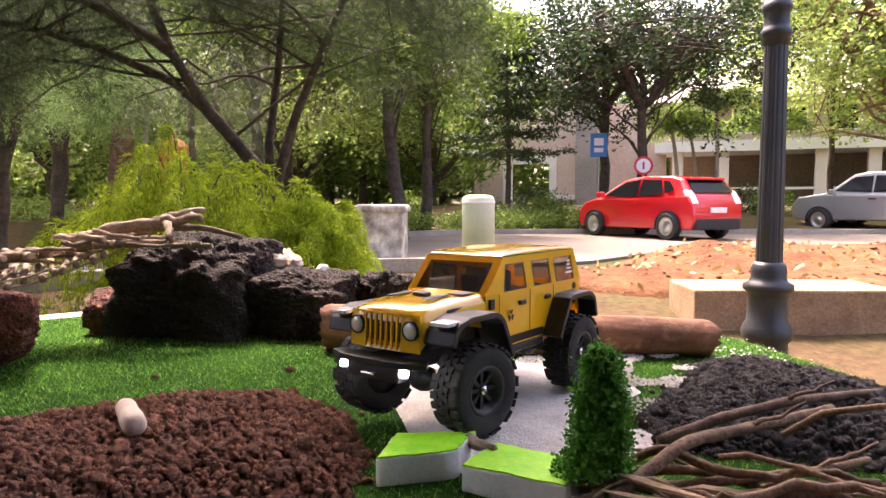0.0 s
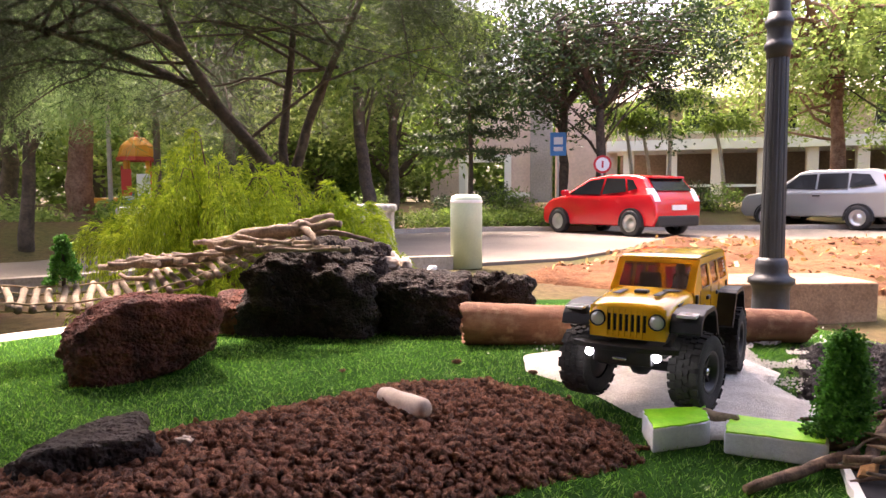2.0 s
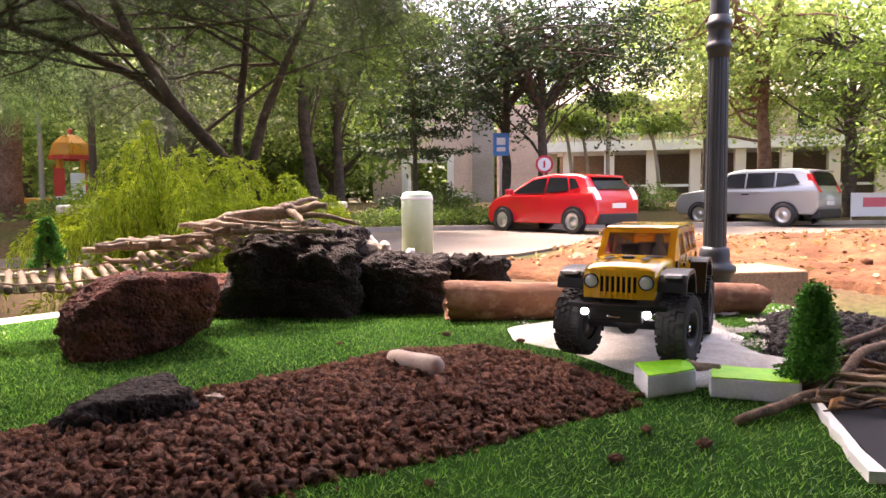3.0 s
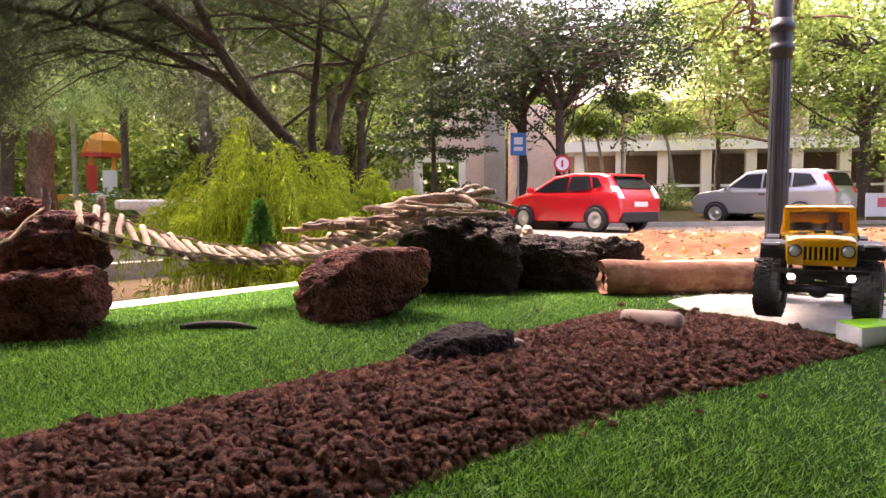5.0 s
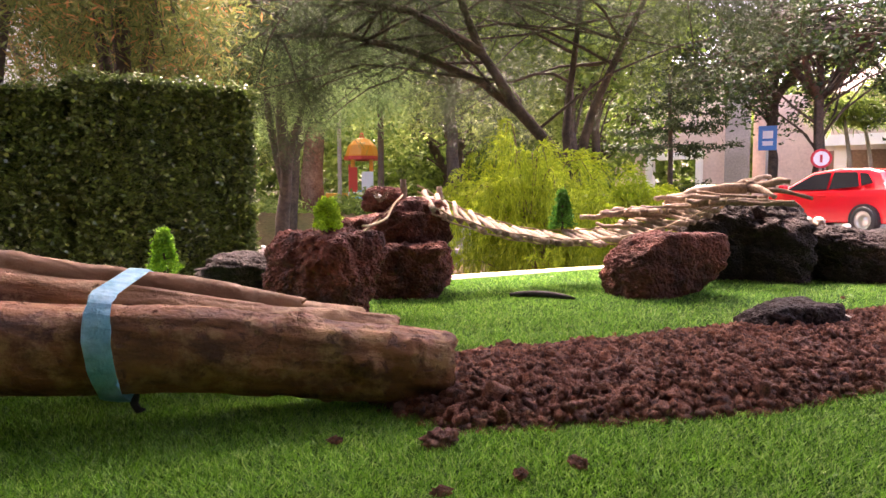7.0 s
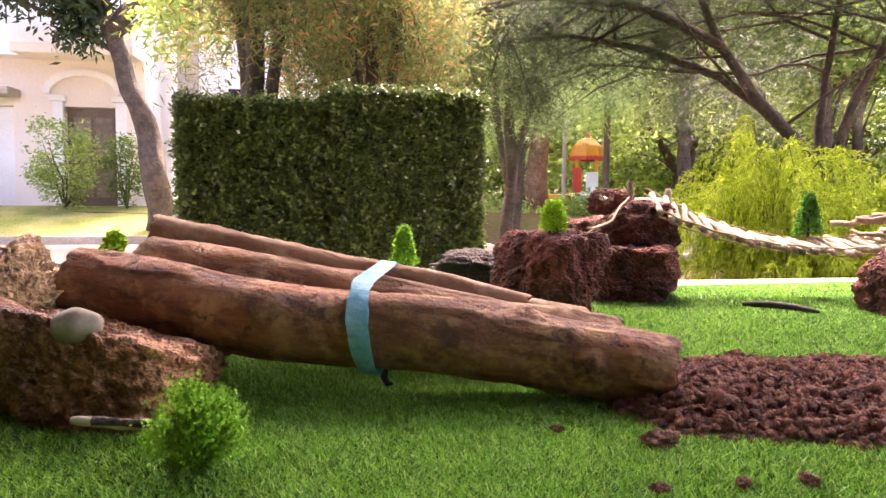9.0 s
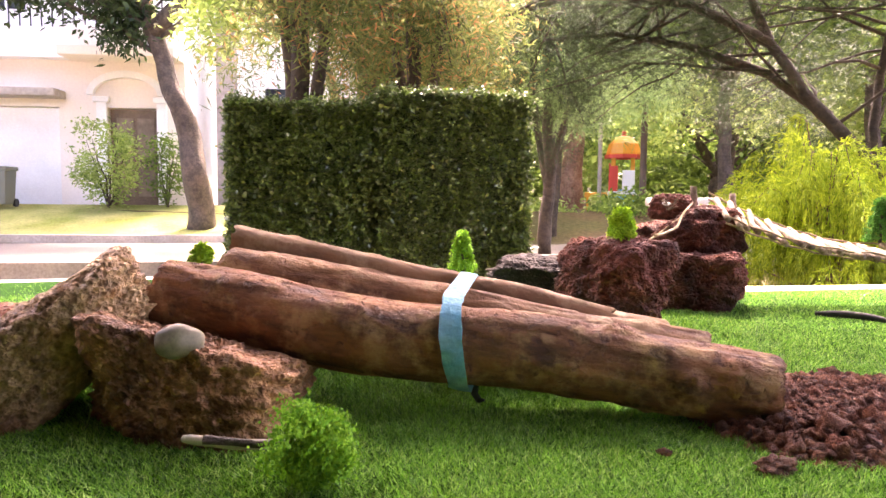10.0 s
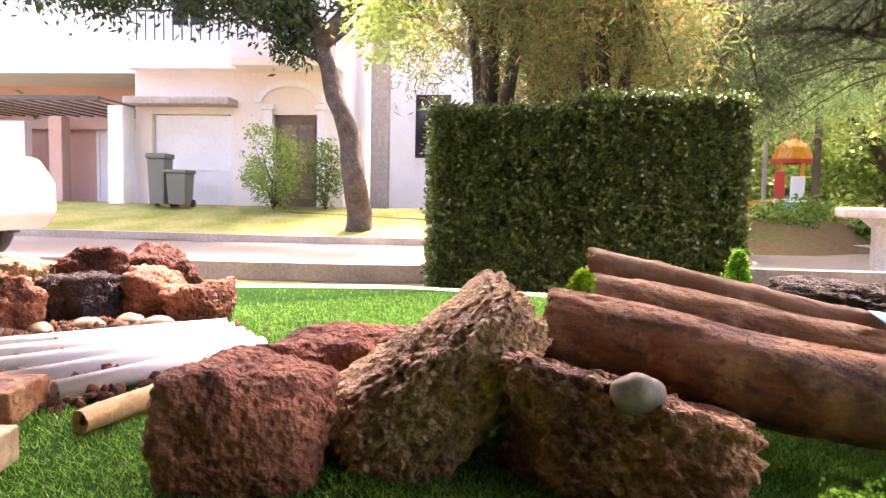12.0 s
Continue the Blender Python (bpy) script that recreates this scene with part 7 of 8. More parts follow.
        toy_wheel(t, 0.164, s * 0.100, 0.0705, s, -10)
        toy_wheel(t, -0.164, s * 0.100, 0.0705, s)
        lamp = lathe_bm([(0, 0.004), (0.006, 0.0045), (0.0115, 0.003), (0.0125, 0.0), (0.0125, -0.004), (0, -0.004)], 24)
        hl = part("headlight", lamp, HEADLAMP, t, "round clear headlamp", True)
        hl.matrix_local = pose(0.2585, s * 0.0515, 0.166, 0, 90, 0)
        rg = lathe_bm([(0.0125, -0.004), (0.0125, 0.003), (0.0142, 0.003), (0.0145, -0.004)], 24)
        part("headlight_ring", rg, BLACKP, t, "", True).matrix_local = pose(0.2585, s * 0.0515, 0.166, 0, 90, 0)
        led = part("fog_light", lathe_bm([(0, 0.003), (0.006, 0.002), (0.007, -0.004), (0, -0.004)], 16), LED, t, "lit white LED", True)
        led.matrix_local = pose(0.283, s * 0.058, 0.110, 0, 90, 0)
        shock = lathe_bm([(0, -0.03), (0.005, -0.03), (0.005, 0.0), (0.003, 0.001), (0.003, 0.03), (0, 0.03)], 12)
        for x in (0.12, -0.12):
            part("shock", shock.copy(), STEEL if x < 0 else BLACKP, t, "coil-over shock").matrix_local = pose(x, s * 0.058, 0.118, 0, 28 if x > 0 else -28, 0)
        shock.free()
        part("link_rod", box_bm((-0.14, s * 0.035 - 0.004, 0.077), (0.14, s * 0.035 + 0.004, 0.085), 0.002), STEEL if s > 0 else BLACKP, t, "metal link rod")
    # roof, rear, windscreen frame, bonnet
    part("roof", prism_bm([(0.052, 0.2575), (0.046, 0.2625), (0.02, 0.2655), (-0.1, 0.267), (-0.19, 0.2655), (-0.211, 0.262), (-0.2125, 0.2575)], "y", -0.0755, 0.0755, 0.0035), YELLOW, t, "", True)
    rear = bmesh.new()
    rv_ = {}

    def rvx(y, z):
        key = (round(y, 5), round(z, 5))
        if key not in rv_:
            x = -0.227 + 0.016 * max(0, (z - belt) / (rf - belt))
            rv_[key] = rear.verts.new((x, y, z))
        return rv_[key]

    for y1, y2, z1, z2 in ((-0.082, 0.082, 0.13, 0.196), (-0.079, -0.062, 0.196, 0.245), (0.062, 0.079, 0.196, 0.245), (-0.077, 0.077, 0.245, 0.259)):
        rear.faces.new([rvx(y1, z1), rvx(y2, z1), rvx(y2, z2), rvx(y1, z2)])
    bmesh.ops.solidify(rear, geom=rear.faces[:], thickness=0.003)
    part("tailgate", rear, YELLOW, t)
    part("rear_window", box_bm((-0.222, -0.062, 0.196), (-0.2205, 0.062, 0.245)), GLASS, t, "dark tinted window")
    ws = bmesh.new()
    for y1, y2, f1, f2 in ((-0.078, -0.064, 0.0, 1.0), (0.064, 0.078, 0.0, 1.0), (-0.064, 0.064, 0.86, 1.0), (-0.064, 0.064, 0.0, 0.10)):
        pts = [(0.107 - 0.055 * f_, y_, 0.2 + 0.058 * f_) for f_, y_ in ((f1, y1), (f1, y2), (f2, y2), (f2, y1))]
        ws.faces.new([ws.verts.new(p_) for p_ in pts])
    bmesh.ops.solidify(ws, geom=ws.faces[:], thickness=0.003)
    part("windscreen_frame", ws, YELLOW, t)
    wg = bmesh.new()
    wg.faces.new([wg.verts.new(p_) for p_ in ((0.1015, -0.064, 0.2035), (0.1015, 0.064, 0.2035), (0.0575, 0.064, 0.25), (0.0575, -0.064, 0.25))])
    bmesh.ops.solidify(wg, geom=wg.faces[:], thickness=0.0012)
    part("windscreen", wg, GLASS, t, "tinted windscreen")
    hood = bmesh.new()
    secs = []
    for x, z, hw, low in ((0.104, 0.2035, 0.079, 0.15), (0.15, 0.2015, 0.077, 0.16), (0.21, 0.1975, 0.0725, 0.165), (0.243, 0.1935, 0.070, 0.15), (0.254, 0.188, 0.068, 0.14), (0.2575, 0.180, 0.066, 0.135)):
        prof_ = [(-hw, low), (-hw, z - 0.014), (-hw + 0.004, z - 0.005), (-hw + 0.014, z), (-hw * 0.45, z + 0.002), (0, z + 0.003), (hw * 0.45, z + 0.002), (hw - 0.014, z), (hw - 0.004, z - 0.005), (hw, z - 0.014), (hw, low)]
        secs.append([hood.verts.new((x, y_, z_)) for y_, z_ in prof_])
    for a_, b_ in zip(secs, secs[1:]):
        for i in range(len(a_) - 1):
            hood.faces.new((a_[i], b_[i], b_[i + 1], a_[i + 1]))
    bmesh.ops.recalc_face_normals(hood, faces=hood.faces)
    part("bonnet", hood, YELLOW, t, "", True)
    for s in (1, -1):
        part("bonnet_vent", box_bm((0.150, s * 0.036 - 0.006, 0.2035), (0.205, s * 0.036 + 0.006, 0.2052), 0.0008), DECAL, t).matrix_local = pose(0, 0, 0.0005, 0, 0, 0)
    part("bonnet_vent", box_bm((0.112, 0.030, 0.2045), (0.140, 0.060, 0.2062), 0.0005), DECAL, t)
    part("aerial_clip", box_bm((0.158, -0.012, 0.203), (0.176, 0.012, 0.209), 0.002), BLACKP, t)
    gr = bmesh.new()
    ys = [-0.0665, -0.036]
    for k in range(7):
        y0 = -0.034 + k * 0.0103
        ys += [y0, y0 + 0.0062]
    ys = sorted(ys[2:])
    edges = [-0.066] + ys + [0.066]
    for i in range(len(edges) - 1):
        slot = i % 2 == 1
        for z1, z2 in (((0.134, 0.146), (0.176, 0.188)) if slot else ((0.134, 0.188),)):
            x1 = 0.2575
            gr.faces.new([gr.verts.new(p_) for p_ in ((x1, edges[i], z1), (x1, edges[i + 1], z1), (x1 - (0.003 if z2 > 0.18 else 0), edges[i + 1], z2), (x1 - (0.003 if z2 > 0.18 else 0), edges[i], z2))])
    bmesh.ops.remove_doubles(gr, verts=gr.verts, dist=0.00005)
    bmesh.ops.solidify(gr, geom=gr.faces[:], thickness=0.0035)
    bmesh.ops.recalc_face_normals(gr, faces=gr.faces)
    part("grille", gr, YELLOW, t, "yellow grille with seven slots")
    part("grille_backing", box_bm((0.246, -0.06, 0.137), (0.2505, 0.06, 0.185)), CABIN, t)
    bmp = prism_bm([(0.255, -0.082), (0.272, -0.092), (0.288, -0.060), (0.291, -0.03), (0.291, 0.03), (0.288, 0.060), (0.272, 0.092), (0.255, 0.082)], "z", 0.117, 0.126, 0.001)
    part("front_bumper", bmp, BLACKP, t, "black winch bumper")
    part("bumper_plate", box_bm((0.262, -0.05, 0.094), (0.284, 0.05, 0.117), 0.002), BLACKP, t)
    part("tow_hook", box_bm((0.286, -0.012, 0.103), (0.297, 0.012, 0.108), 0.002), STEEL, t)
    rb = prism_bm([(-0.225, -0.075), (-0.252, -0.075), (-0.258, -0.05), (-0.258, 0.05), (-0.252, 0.075), (-0.225, 0.075)], "z", 0.122, 0.136, 0.002)
    part("rear_bumper", rb, BLACKP, t, "black rear bumper")
    part("spare_mount", box_bm((-0.24, -0.02, 0.15), (-0.226, 0.02, 0.185), 0.003), BLACKP, t)
    part("chassis", box_bm((-0.215, -0.030, 0.098), (0.26, 0.030, 0.125), 0.003), BLACKP, t, "black frame rails")
    part("floor_pan", box_bm((-0.222, -0.079, 0.122), (0.10, 0.079, 0.128)), CABIN, t)
    part("inner_body", box_bm((-0.205, -0.072, 0.128), (0.095, 0.072, 0.178), 0.004), CABIN, t, "dark interior tray")
    part("gearbox", box_bm((-0.05, -0.028, 0.076), (0.06, 0.028, 0.1), 0.006), BLACKP, t)
    for x in (0.164, -0.164):
        ax_ = lathe_bm([(0, -0.085), (0.009, -0.085), (0.009, -0.02), (0.019, -0.012), (0.021, 0), (0.019, 0.012), (0.009, 0.02), (0.009, 0.085), (0, 0.085)], 20)
        part("axle", ax_, BLACKP, t, "black axle with differential", True).matrix_local = pose(x, 0, 0.0705, 90, 0, 0)
        part("inner_fender", box_bm((x - 0.055, -0.066, 0.132), (x + 0.06, 0.066, 0.170), 0.01), CABIN, t)
    for y in (0.034, -0.034):
        st_ = new("seat")
        st_.parent = t
        part("cushion", box_bm((0.0, y - 0.022, 0.178), (0.045, y + 0.022, 0.190), 0.005), CABIN, st_)
        part("backrest", box_bm((-0.014, y - 0.022, 0.178), (0.0, y + 0.022, 0.232), 0.005), CABIN, st_)
    part("dashboard", box_bm((0.062, -0.066, 0.178), (0.092, 0.066, 0.199), 0.004), CABIN, t)
    return t


JEEP = pose(-0.182, 2.19, 0.030, 0, 0, 250) @ Matrix.Scale(1.165, 4)
toy_jeep(JEEP)

# small plain figure at the wheel
fg = lathe_bm([(0, 0), (0.014, 0.002), (0.016, 0.02), (0.012, 0.034), (0.006, 0.038), (0.009, 0.044), (0.010, 0.052), (0.006, 0.059), (0, 0.061)], 20)
fo = part("toy_figure", fg, plain("white_figure_plastic", (0.7, 0.68, 0.64), 0.6), None, "", True)
fo.matrix_world = JEEP @ pose(0.022, 0.034, 0.191)
tagged(fo, "small plain white toy figure seated in the toy car", "figurine")

# ---- tape round the ramp logs ----
TAPE = surf("pale_blue_plastic_tape", (0.09, 0.37, 0.52), (0.24, 0.55, 0.66), 26, 0.6, 0.9, 70, var=0.18, dist=0.004, spec=0.3)



def hull(pts):
    pts = sorted(set(pts))

    def half(seq):
        out = []
        for p in seq:
            while len(out) > 1 and (out[-1][0] - out[-2][0]) * (p[1] - out[-2][1]) - (out[-1][1] - out[-2][1]) * (p[0] - out[-2][0]) <= 0:
                out.pop()
            out.append(p)
        return out[:-1]

    return half(pts) + half(pts[::-1])


ax_dir = (Vector(RAMP_LOGS[0][1]) - Vector(RAMP_LOGS[0][0])).normalized()
lat = Vector((-ax_dir.y, ax_dir.x, 0)).normalized() * -1
upv = lat.cross(ax_dir)
upv = upv if upv.z > 0 else -upv
P0 = Vector((-2.085, 0.365, 0.116)) - ax_dir * 0.042
rim_pts = []
for p1, p2, r1, r2 in RAMP_LOGS:
    p1, p2 = Vector(p1), Vector(p2)
    k = (P0 - p1).dot(ax_dir) / (p2 - p1).dot(ax_dir)
    c_ = p1.lerp(p2, k) - P0
    r_ = (r1 + (r2 - r1) * k) * 1.24
    rim_pts += [(round(c_.dot(lat) + r_ * math.cos(q * 0.2618), 5), round(c_.dot(upv) + r_ * math.sin(q * 0.2618), 5)) for q in range(24)]
band = hull(rim_pts)
bm = bmesh.new()
loops = []
for off, grow_ in ((-0.0165, 1.0), (-0.0165, 1.022), (0.0, 1.034), (0.0165, 1.022), (0.0165, 1.0)):
    loops.append([bm.verts.new(P0 + lat * (a_ * grow_) + upv * (b_ * grow_) + ax_dir * (off + 0.006 * noise.noise(Vector((i * 0.9, grow_ * 40, off * 90))) + 0.24 * b_)) for i, (a_, b_) in enumerate(band)])
for k in range(5):
    l1, l2 = loops[k], loops[(k + 1) % 5]
    for i in range(len(band)):
        j = (i + 1) % len(band)
        bm.faces.new((l1[i], l1[j], l2[j], l2[i]))
bmesh.ops.recalc_face_normals(bm, faces=bm.faces)
tp = part("tape_band", bm, TAPE, None)
tagged(tp, "pale blue plastic tape tied round the ramp logs", "tape")
v, f = tube([(-2.02, 0.40, 0.045), (-2.015, 0.39, 0.035), (-2.0, 0.385, 0.028), (-1.99, 0.387, 0.03)], [0.004, 0.006, 0.005, 0.002], 6)
tagged(mesh_ob("tape_tail", v, f, M["rubber"], None, True), "dark knotted tail of the tape under the log", "tape")

# ---- stick bridge between the rock pile and the black rock ----


def stick_mesh(n, seed, r=0.0105, length=0.25):
    rr = random.Random(seed)
    pts = bent((0, -length / 2, 0), (0, length / 2, 0), n, 0, 0.009, seed)
    return tube(pts, [r * (1 + 0.07 * math.sin(seed + i * 1.7)) * rr.uniform(0.92, 1.08) for i in range(n + 1)], 8, 0.15, 30, seed)


kit = []
for i in range(8):
    v, f = stick_mesh(7, i + 3)
    me = bpy.data.meshes.new("bridge_stick")
    me.from_pydata([tuple(q) for q in v], [], f)
    me.polygons.foreach_set("use_smooth", [True] * len(me.polygons))
    me.materials.append(M["stick"])
    kit.append(me)
br = thing("stick_bridge", -2.32, 1.86, 0.0, 0, "sagging toy bridge of peeled sticks lashed with cord", "toy bridge")
S0, S1 = Vector((-2.30, 1.84, 0.325)), Vector((-1.42, 2.62, 0.335))
along = (S1 - S0).normalized()
rzb = math.degrees(math.atan2(along.y, along.x))
O = Vector((-2.32, 1.86, 0.0))
deck = bent(S0, S1, 34, 0.15, 0, 0)
twist = [max(7.0, 21.0 - 1.1 * i) for i in range(35)]
rr = random.Random(8)
for i in range(34):
    p_ = deck[i].lerp(deck[i + 1], 0.5) - O
    st = new("stick", kit[i % 8])
    st.parent = br
    sl = deck[i + 1] - deck[i]
    st.matrix_local = pose(p_.x + rr.uniform(-0.006, 0.006), p_.y, p_.z + rr.uniform(-0.002, 0.004), twist[i] + rr.uniform(-3, 3), -math.degrees(math.atan2(sl.z, Vector((sl.x, sl.y)).length)), rzb + rr.uniform(-6, 6)) @ Matrix.Diagonal((1, rr.uniform(0.85, 1.1), 1, 1)) @ Matrix.Translation((0, rr.uniform(-0.015, 0.015), 0))
CORD = surf("jute_cord", (0.30, 0.21, 0.12), (0.44, 0.33, 0.2), 60, 0.9, 0.6, 300, var=0.3, dist=0.001)
side_v = Vector((-along.y, along.x, 0)).normalized()
for s in (-0.10, 0.10):
    for up in (0.011, -0.011):
        path = [p_ + side_v * s + Vector((0, 0, s * math.tan(radians(twist[i])) + up + 0.003 * math.sin(i * 2.1))) - O for i, p_ in enumerate(deck)]
        v, f = tube(path, [0.0035] * len(path), 6)
        mesh_ob("cord", v, f, CORD, br, True, "twisted jute cord")
for i, (p1, p2) in enumerate([((-2.39, 1.85, 0.30), (-2.388, 1.85, 0.395)), ((-2.30, 1.98, 0.26), (-2.32, 2.0, 0.37))]):
    v, f = tube(bent(Vector(p1) - O, Vector(p2) - O, 5, 0, 0.008, i), [0.012, 0.0125, 0.011, 0.012, 0.011, 0.0115], 10, 0.15, 30, i)
    mesh_ob("post", v, f, M["stick"], br, True, "upright stick post")
for i, (p1, p2) in enumerate([((-2.38, 1.83, 0.34), (-2.30, 1.44, 0.245)), ((-2.36, 1.84, 0.33), (-2.55, 1.45, 0.15))]):
    v, f = tube(bent(Vector(p1) - O, Vector(p2) - O, 10, 0.03, 0.02, i), [0.004] * 11, 6)
    mesh_ob("tie_cord", v, f, CORD, br, True, "jute cord tied to the rocks")

# driftwood on the bridge rock
dw = thing("driftwood", -1.40, 2.66, 0.0, 0, "forked grey-brown driftwood branch lying on the black rock", "branch")
O = Vector((-1.40, 2.66, 0.0))
for i, (p1, p2, r1, r2) in enumerate([((-1.59, 2.58, 0.322), (-1.30, 2.62, 0.365), 0.018, 0.024), ((-1.30, 2.62, 0.375), (-1.15, 2.60, 0.388), 0.017, 0.012), ((-1.30, 2.62, 0.37), (-1.20, 2.52, 0.33), 0.014, 0.009), ((-1.34, 2.62, 0.38), (-1.22, 2.72, 0.41), 0.012, 0.010), ((-1.30, 2.62, 0.36), (-1.07, 2.70, 0.325), 0.013, 0.007)]):
    v, f = tube(bent(Vector(p1) - O, Vector(p2) - O, 8, -0.01, 0.03, i + 5), [(r1 + (r2 - r1) * k / 8) * (0.92 + 0.13 * math.sin(k * 2.3 + i)) for k in range(9)], 12, 0.4, 42, i)
    mesh_ob("limb", v, f, M["stick"], dw, True)

LOOSE = "sticks stacked on the bridge end"
rr = random.Random(17)
for i in range(34):
    cx, cy = rr.uniform(-1.78, -1.22), rr.uniform(2.47, 2.63)
    a_ = radians(rr.uniform(-28, 48))
    L_ = rr.uniform(0.11, 0.24)
    d_ = Vector((math.cos(a_), math.sin(a_), rr.uniform(-0.10, 0.10))) * L_ / 2
    cy += min(0.0, (cx + 1.5) * 0.55)
    c_ = Vector((cx, cy, 0.295 + 0.32 * min(0.0, cx + 1.52) + rr.uniform(0, 0.05)))
    r_ = rr.uniform(0.0045, 0.0115)
    limbs = [tube(bent(-d_, d_, 12, 0, 0.016, i), [r_ * rr.uniform(0.85, 1.14) for _ in range(13)], 9, 0.3, 55, i)]
    if i % 3 == 0:
        q_ = d_ * rr.uniform(-0.3, 0.5)
        limbs.append(tube(bent(q_, q_ + Vector((rr.uniform(0.03, 0.06), rr.uniform(-0.05, 0.03), rr.uniform(-0.02, 0.03))), 5, 0, 0.01, i), [r_ * 0.6 * (1 - 0.1 * k) for k in range(6)], 7, 0.25, 50, i))
    v, f = merge(limbs)
    ob = mesh_ob("loose_stick", v, f, M["stick"], None, True)
    ob.location = c_
    for e_ in (-1, 1):
        v, f = tube([d_ * e_ * 0.99, d_ * e_ * 1.012], [r_ * 0.9, r_ * 0.82], 9)
        mesh_ob("cut_end", v, f, M["cut"], ob, False, "pale sawn end")
    tagged(ob, "short peeled stick stacked on the black rock", "stick", LOOSE)

# ---- stick pile by the model tree ----
PILE2 = "twigs of the brushwood pile"
SPLIT = surf("split_orange_heartwood", (0.40, 0.20, 0.07), (0.58, 0.33, 0.13), 30, 0.8, 0.6, 120, var=0.3, dist=0.002)
rr = random.Random(23)
for i in range(40):
    cx, cy = rr.uniform(0.10, 0.66), rr.uniform(1.60, 1.90)
    a_ = radians(rr.gauss(6, 18))
    L_ = rr.uniform(0.22, 0.75)
    d_ = Vector((math.cos(a_), math.sin(a_), rr.uniform(-0.04, 0.05))) * L_ / 2
    r_ = rr.choice((0.003, 0.004, 0.005, 0.0065, 0.0085))
    c_ = Vector((max(cx, 0.10 + L_ * 0.38), cy, 0.016 + r_ + rr.uniform(0, 0.045)))
    path = bent(-d_, d_, 16, 0, rr.uniform(0.02, 0.09), i + 40)
    path = [p_ + Vector((0, rr.gauss(0, 0.003), rr.gauss(0, 0.003))) for p_ in path]
    limbs = [tube(path, [r_ * (1.1 - 0.5 * k / 16) * rr.uniform(0.82, 1.15) for k in range(17)], 8, 0.25, 30, i)]
    if i % 3 == 0:
        q_ = path[rr.randint(5, 11)]
        limbs.append(tube(bent(q_, q_ + Vector((rr.uniform(0.06, 0.16), rr.choice((-1, 1)) * rr.uniform(0.03, 0.07), rr.uniform(0.0, 0.04))), 6, 0, 0.02, i), [r_ * 0.6 * (1 - 0.1 * k) for k in range(7)], 6, 0.2, 30, i))
    v, f = merge(limbs)
    ob = mesh_ob("twig", v, f, M["cut"] if i % 8 == 1 else M["stick"] if i % 4 == 1 else M["stick_dark"], None, True)
    ob.location = c_
    tagged(ob, "pale split twig in the brushwood pile on the turf" if i % 4 == 1 else "crooked brown twig in the brushwood pile on the turf", "twig", PILE2)
v, f = tube(bent((-0.116, 1.615, 0.012), (0.09, 1.765, 0.034), 10, 0, 0.008, 3), [0.0085, 0.009, 0.0088, 0.0092, 0.0098, 0.0092, 0.0088, 0.009, 0.0085, 0.0085, 0.008], 9, 0.3, 40, 2)
tagged(mesh_ob("twig", v, f, M["stick_dark"], None, True), "thick brown twig poking out toward the turf", "twig", PILE2)
v, f = tube([(0.36, 2.02, 0.06), (0.42, 2.03, 0.10), (0.52, 2.02, 0.125), (0.64, 2.0, 0.13), (0.78, 1.99, 0.12)], [0.006, 0.0055, 0.005, 0.004, 0.003], 7)
tagged(mesh_ob("twig", v, f, M["stick_dark"], None, True), "thin arched twig over the black gravel", "twig", PILE2)
for i, (pts_, rad_, mat_, text) in enumerate([
        ([(0.166, 2.02, 0.03), (0.28, 2.097, 0.06), (0.391, 2.185, 0.07), (0.623, 2.408, 0.05)], (0.010, 0.008), "stick_dark", "arched brown branch reaching over the black gravel"),
        ([(0.083, 1.695, 0.018), (0.134, 1.794, 0.05), (0.208, 1.879, 0.085), (0.356, 2.043, 0.075), (0.479, 2.211, 0.06)], (0.0115, 0.0075), "stick_dark", "bent brown branch with a split orange foot"),
        ([(0.152, 1.819, 0.03), (0.283, 1.859, 0.045), (0.388, 1.903, 0.05), (0.475, 1.974, 0.05)], (0.008, 0.006), "stick_dark", "forked brown branch across the brushwood")]):
    line_ = []
    for a_, b_ in zip(pts_, pts_[1:]):
        line_ += [Vector(a_).lerp(Vector(b_), k / 6) for k in range(6)]
    line_.append(Vector(pts_[-1]))
    line_ = [line_[max(k - 1, 0)] * 0.25 + line_[k] * 0.5 + line_[min(k + 1, len(line_) - 1)] * 0.25 for k in range(len(line_))]
    n_ = len(line_) - 1
    limbs = [tube(line_, [(rad_[0] + (rad_[1] - rad_[0]) * k / n_) * rr.uniform(0.9, 1.1) for k in range(n_ + 1)], 10, 0.2, 40, i)]
    q_ = line_[n_ * 2 // 3]
    limbs.append(tube(bent(q_, q_ + Vector((0.09, 0.05, 0.035)), 6, 0, 0.02, i), [0.0045 - 0.0005 * k for k in range(7)], 7, 0.2, 40, i))
    v, f = merge(limbs)
    ob = mesh_ob("branch", v, f, M[mat_], None, True)
    if i == 1:
        v, f = tube([Vector(pts_[0]) + Vector((-0.006, -0.012, -0.006)), Vector(pts_[0]) + Vector((0.004, 0.008, 0.004)), Vector(pts_[0]) + Vector((0.016, 0.03, 0.013))], [0.0125, 0.0135, 0.0118], 9, 0.5, 60, 4)
        mesh_ob("split_foot", v, f, SPLIT, ob, False, "split orange heartwood")
    tagged(ob, text, "branch", PILE2)
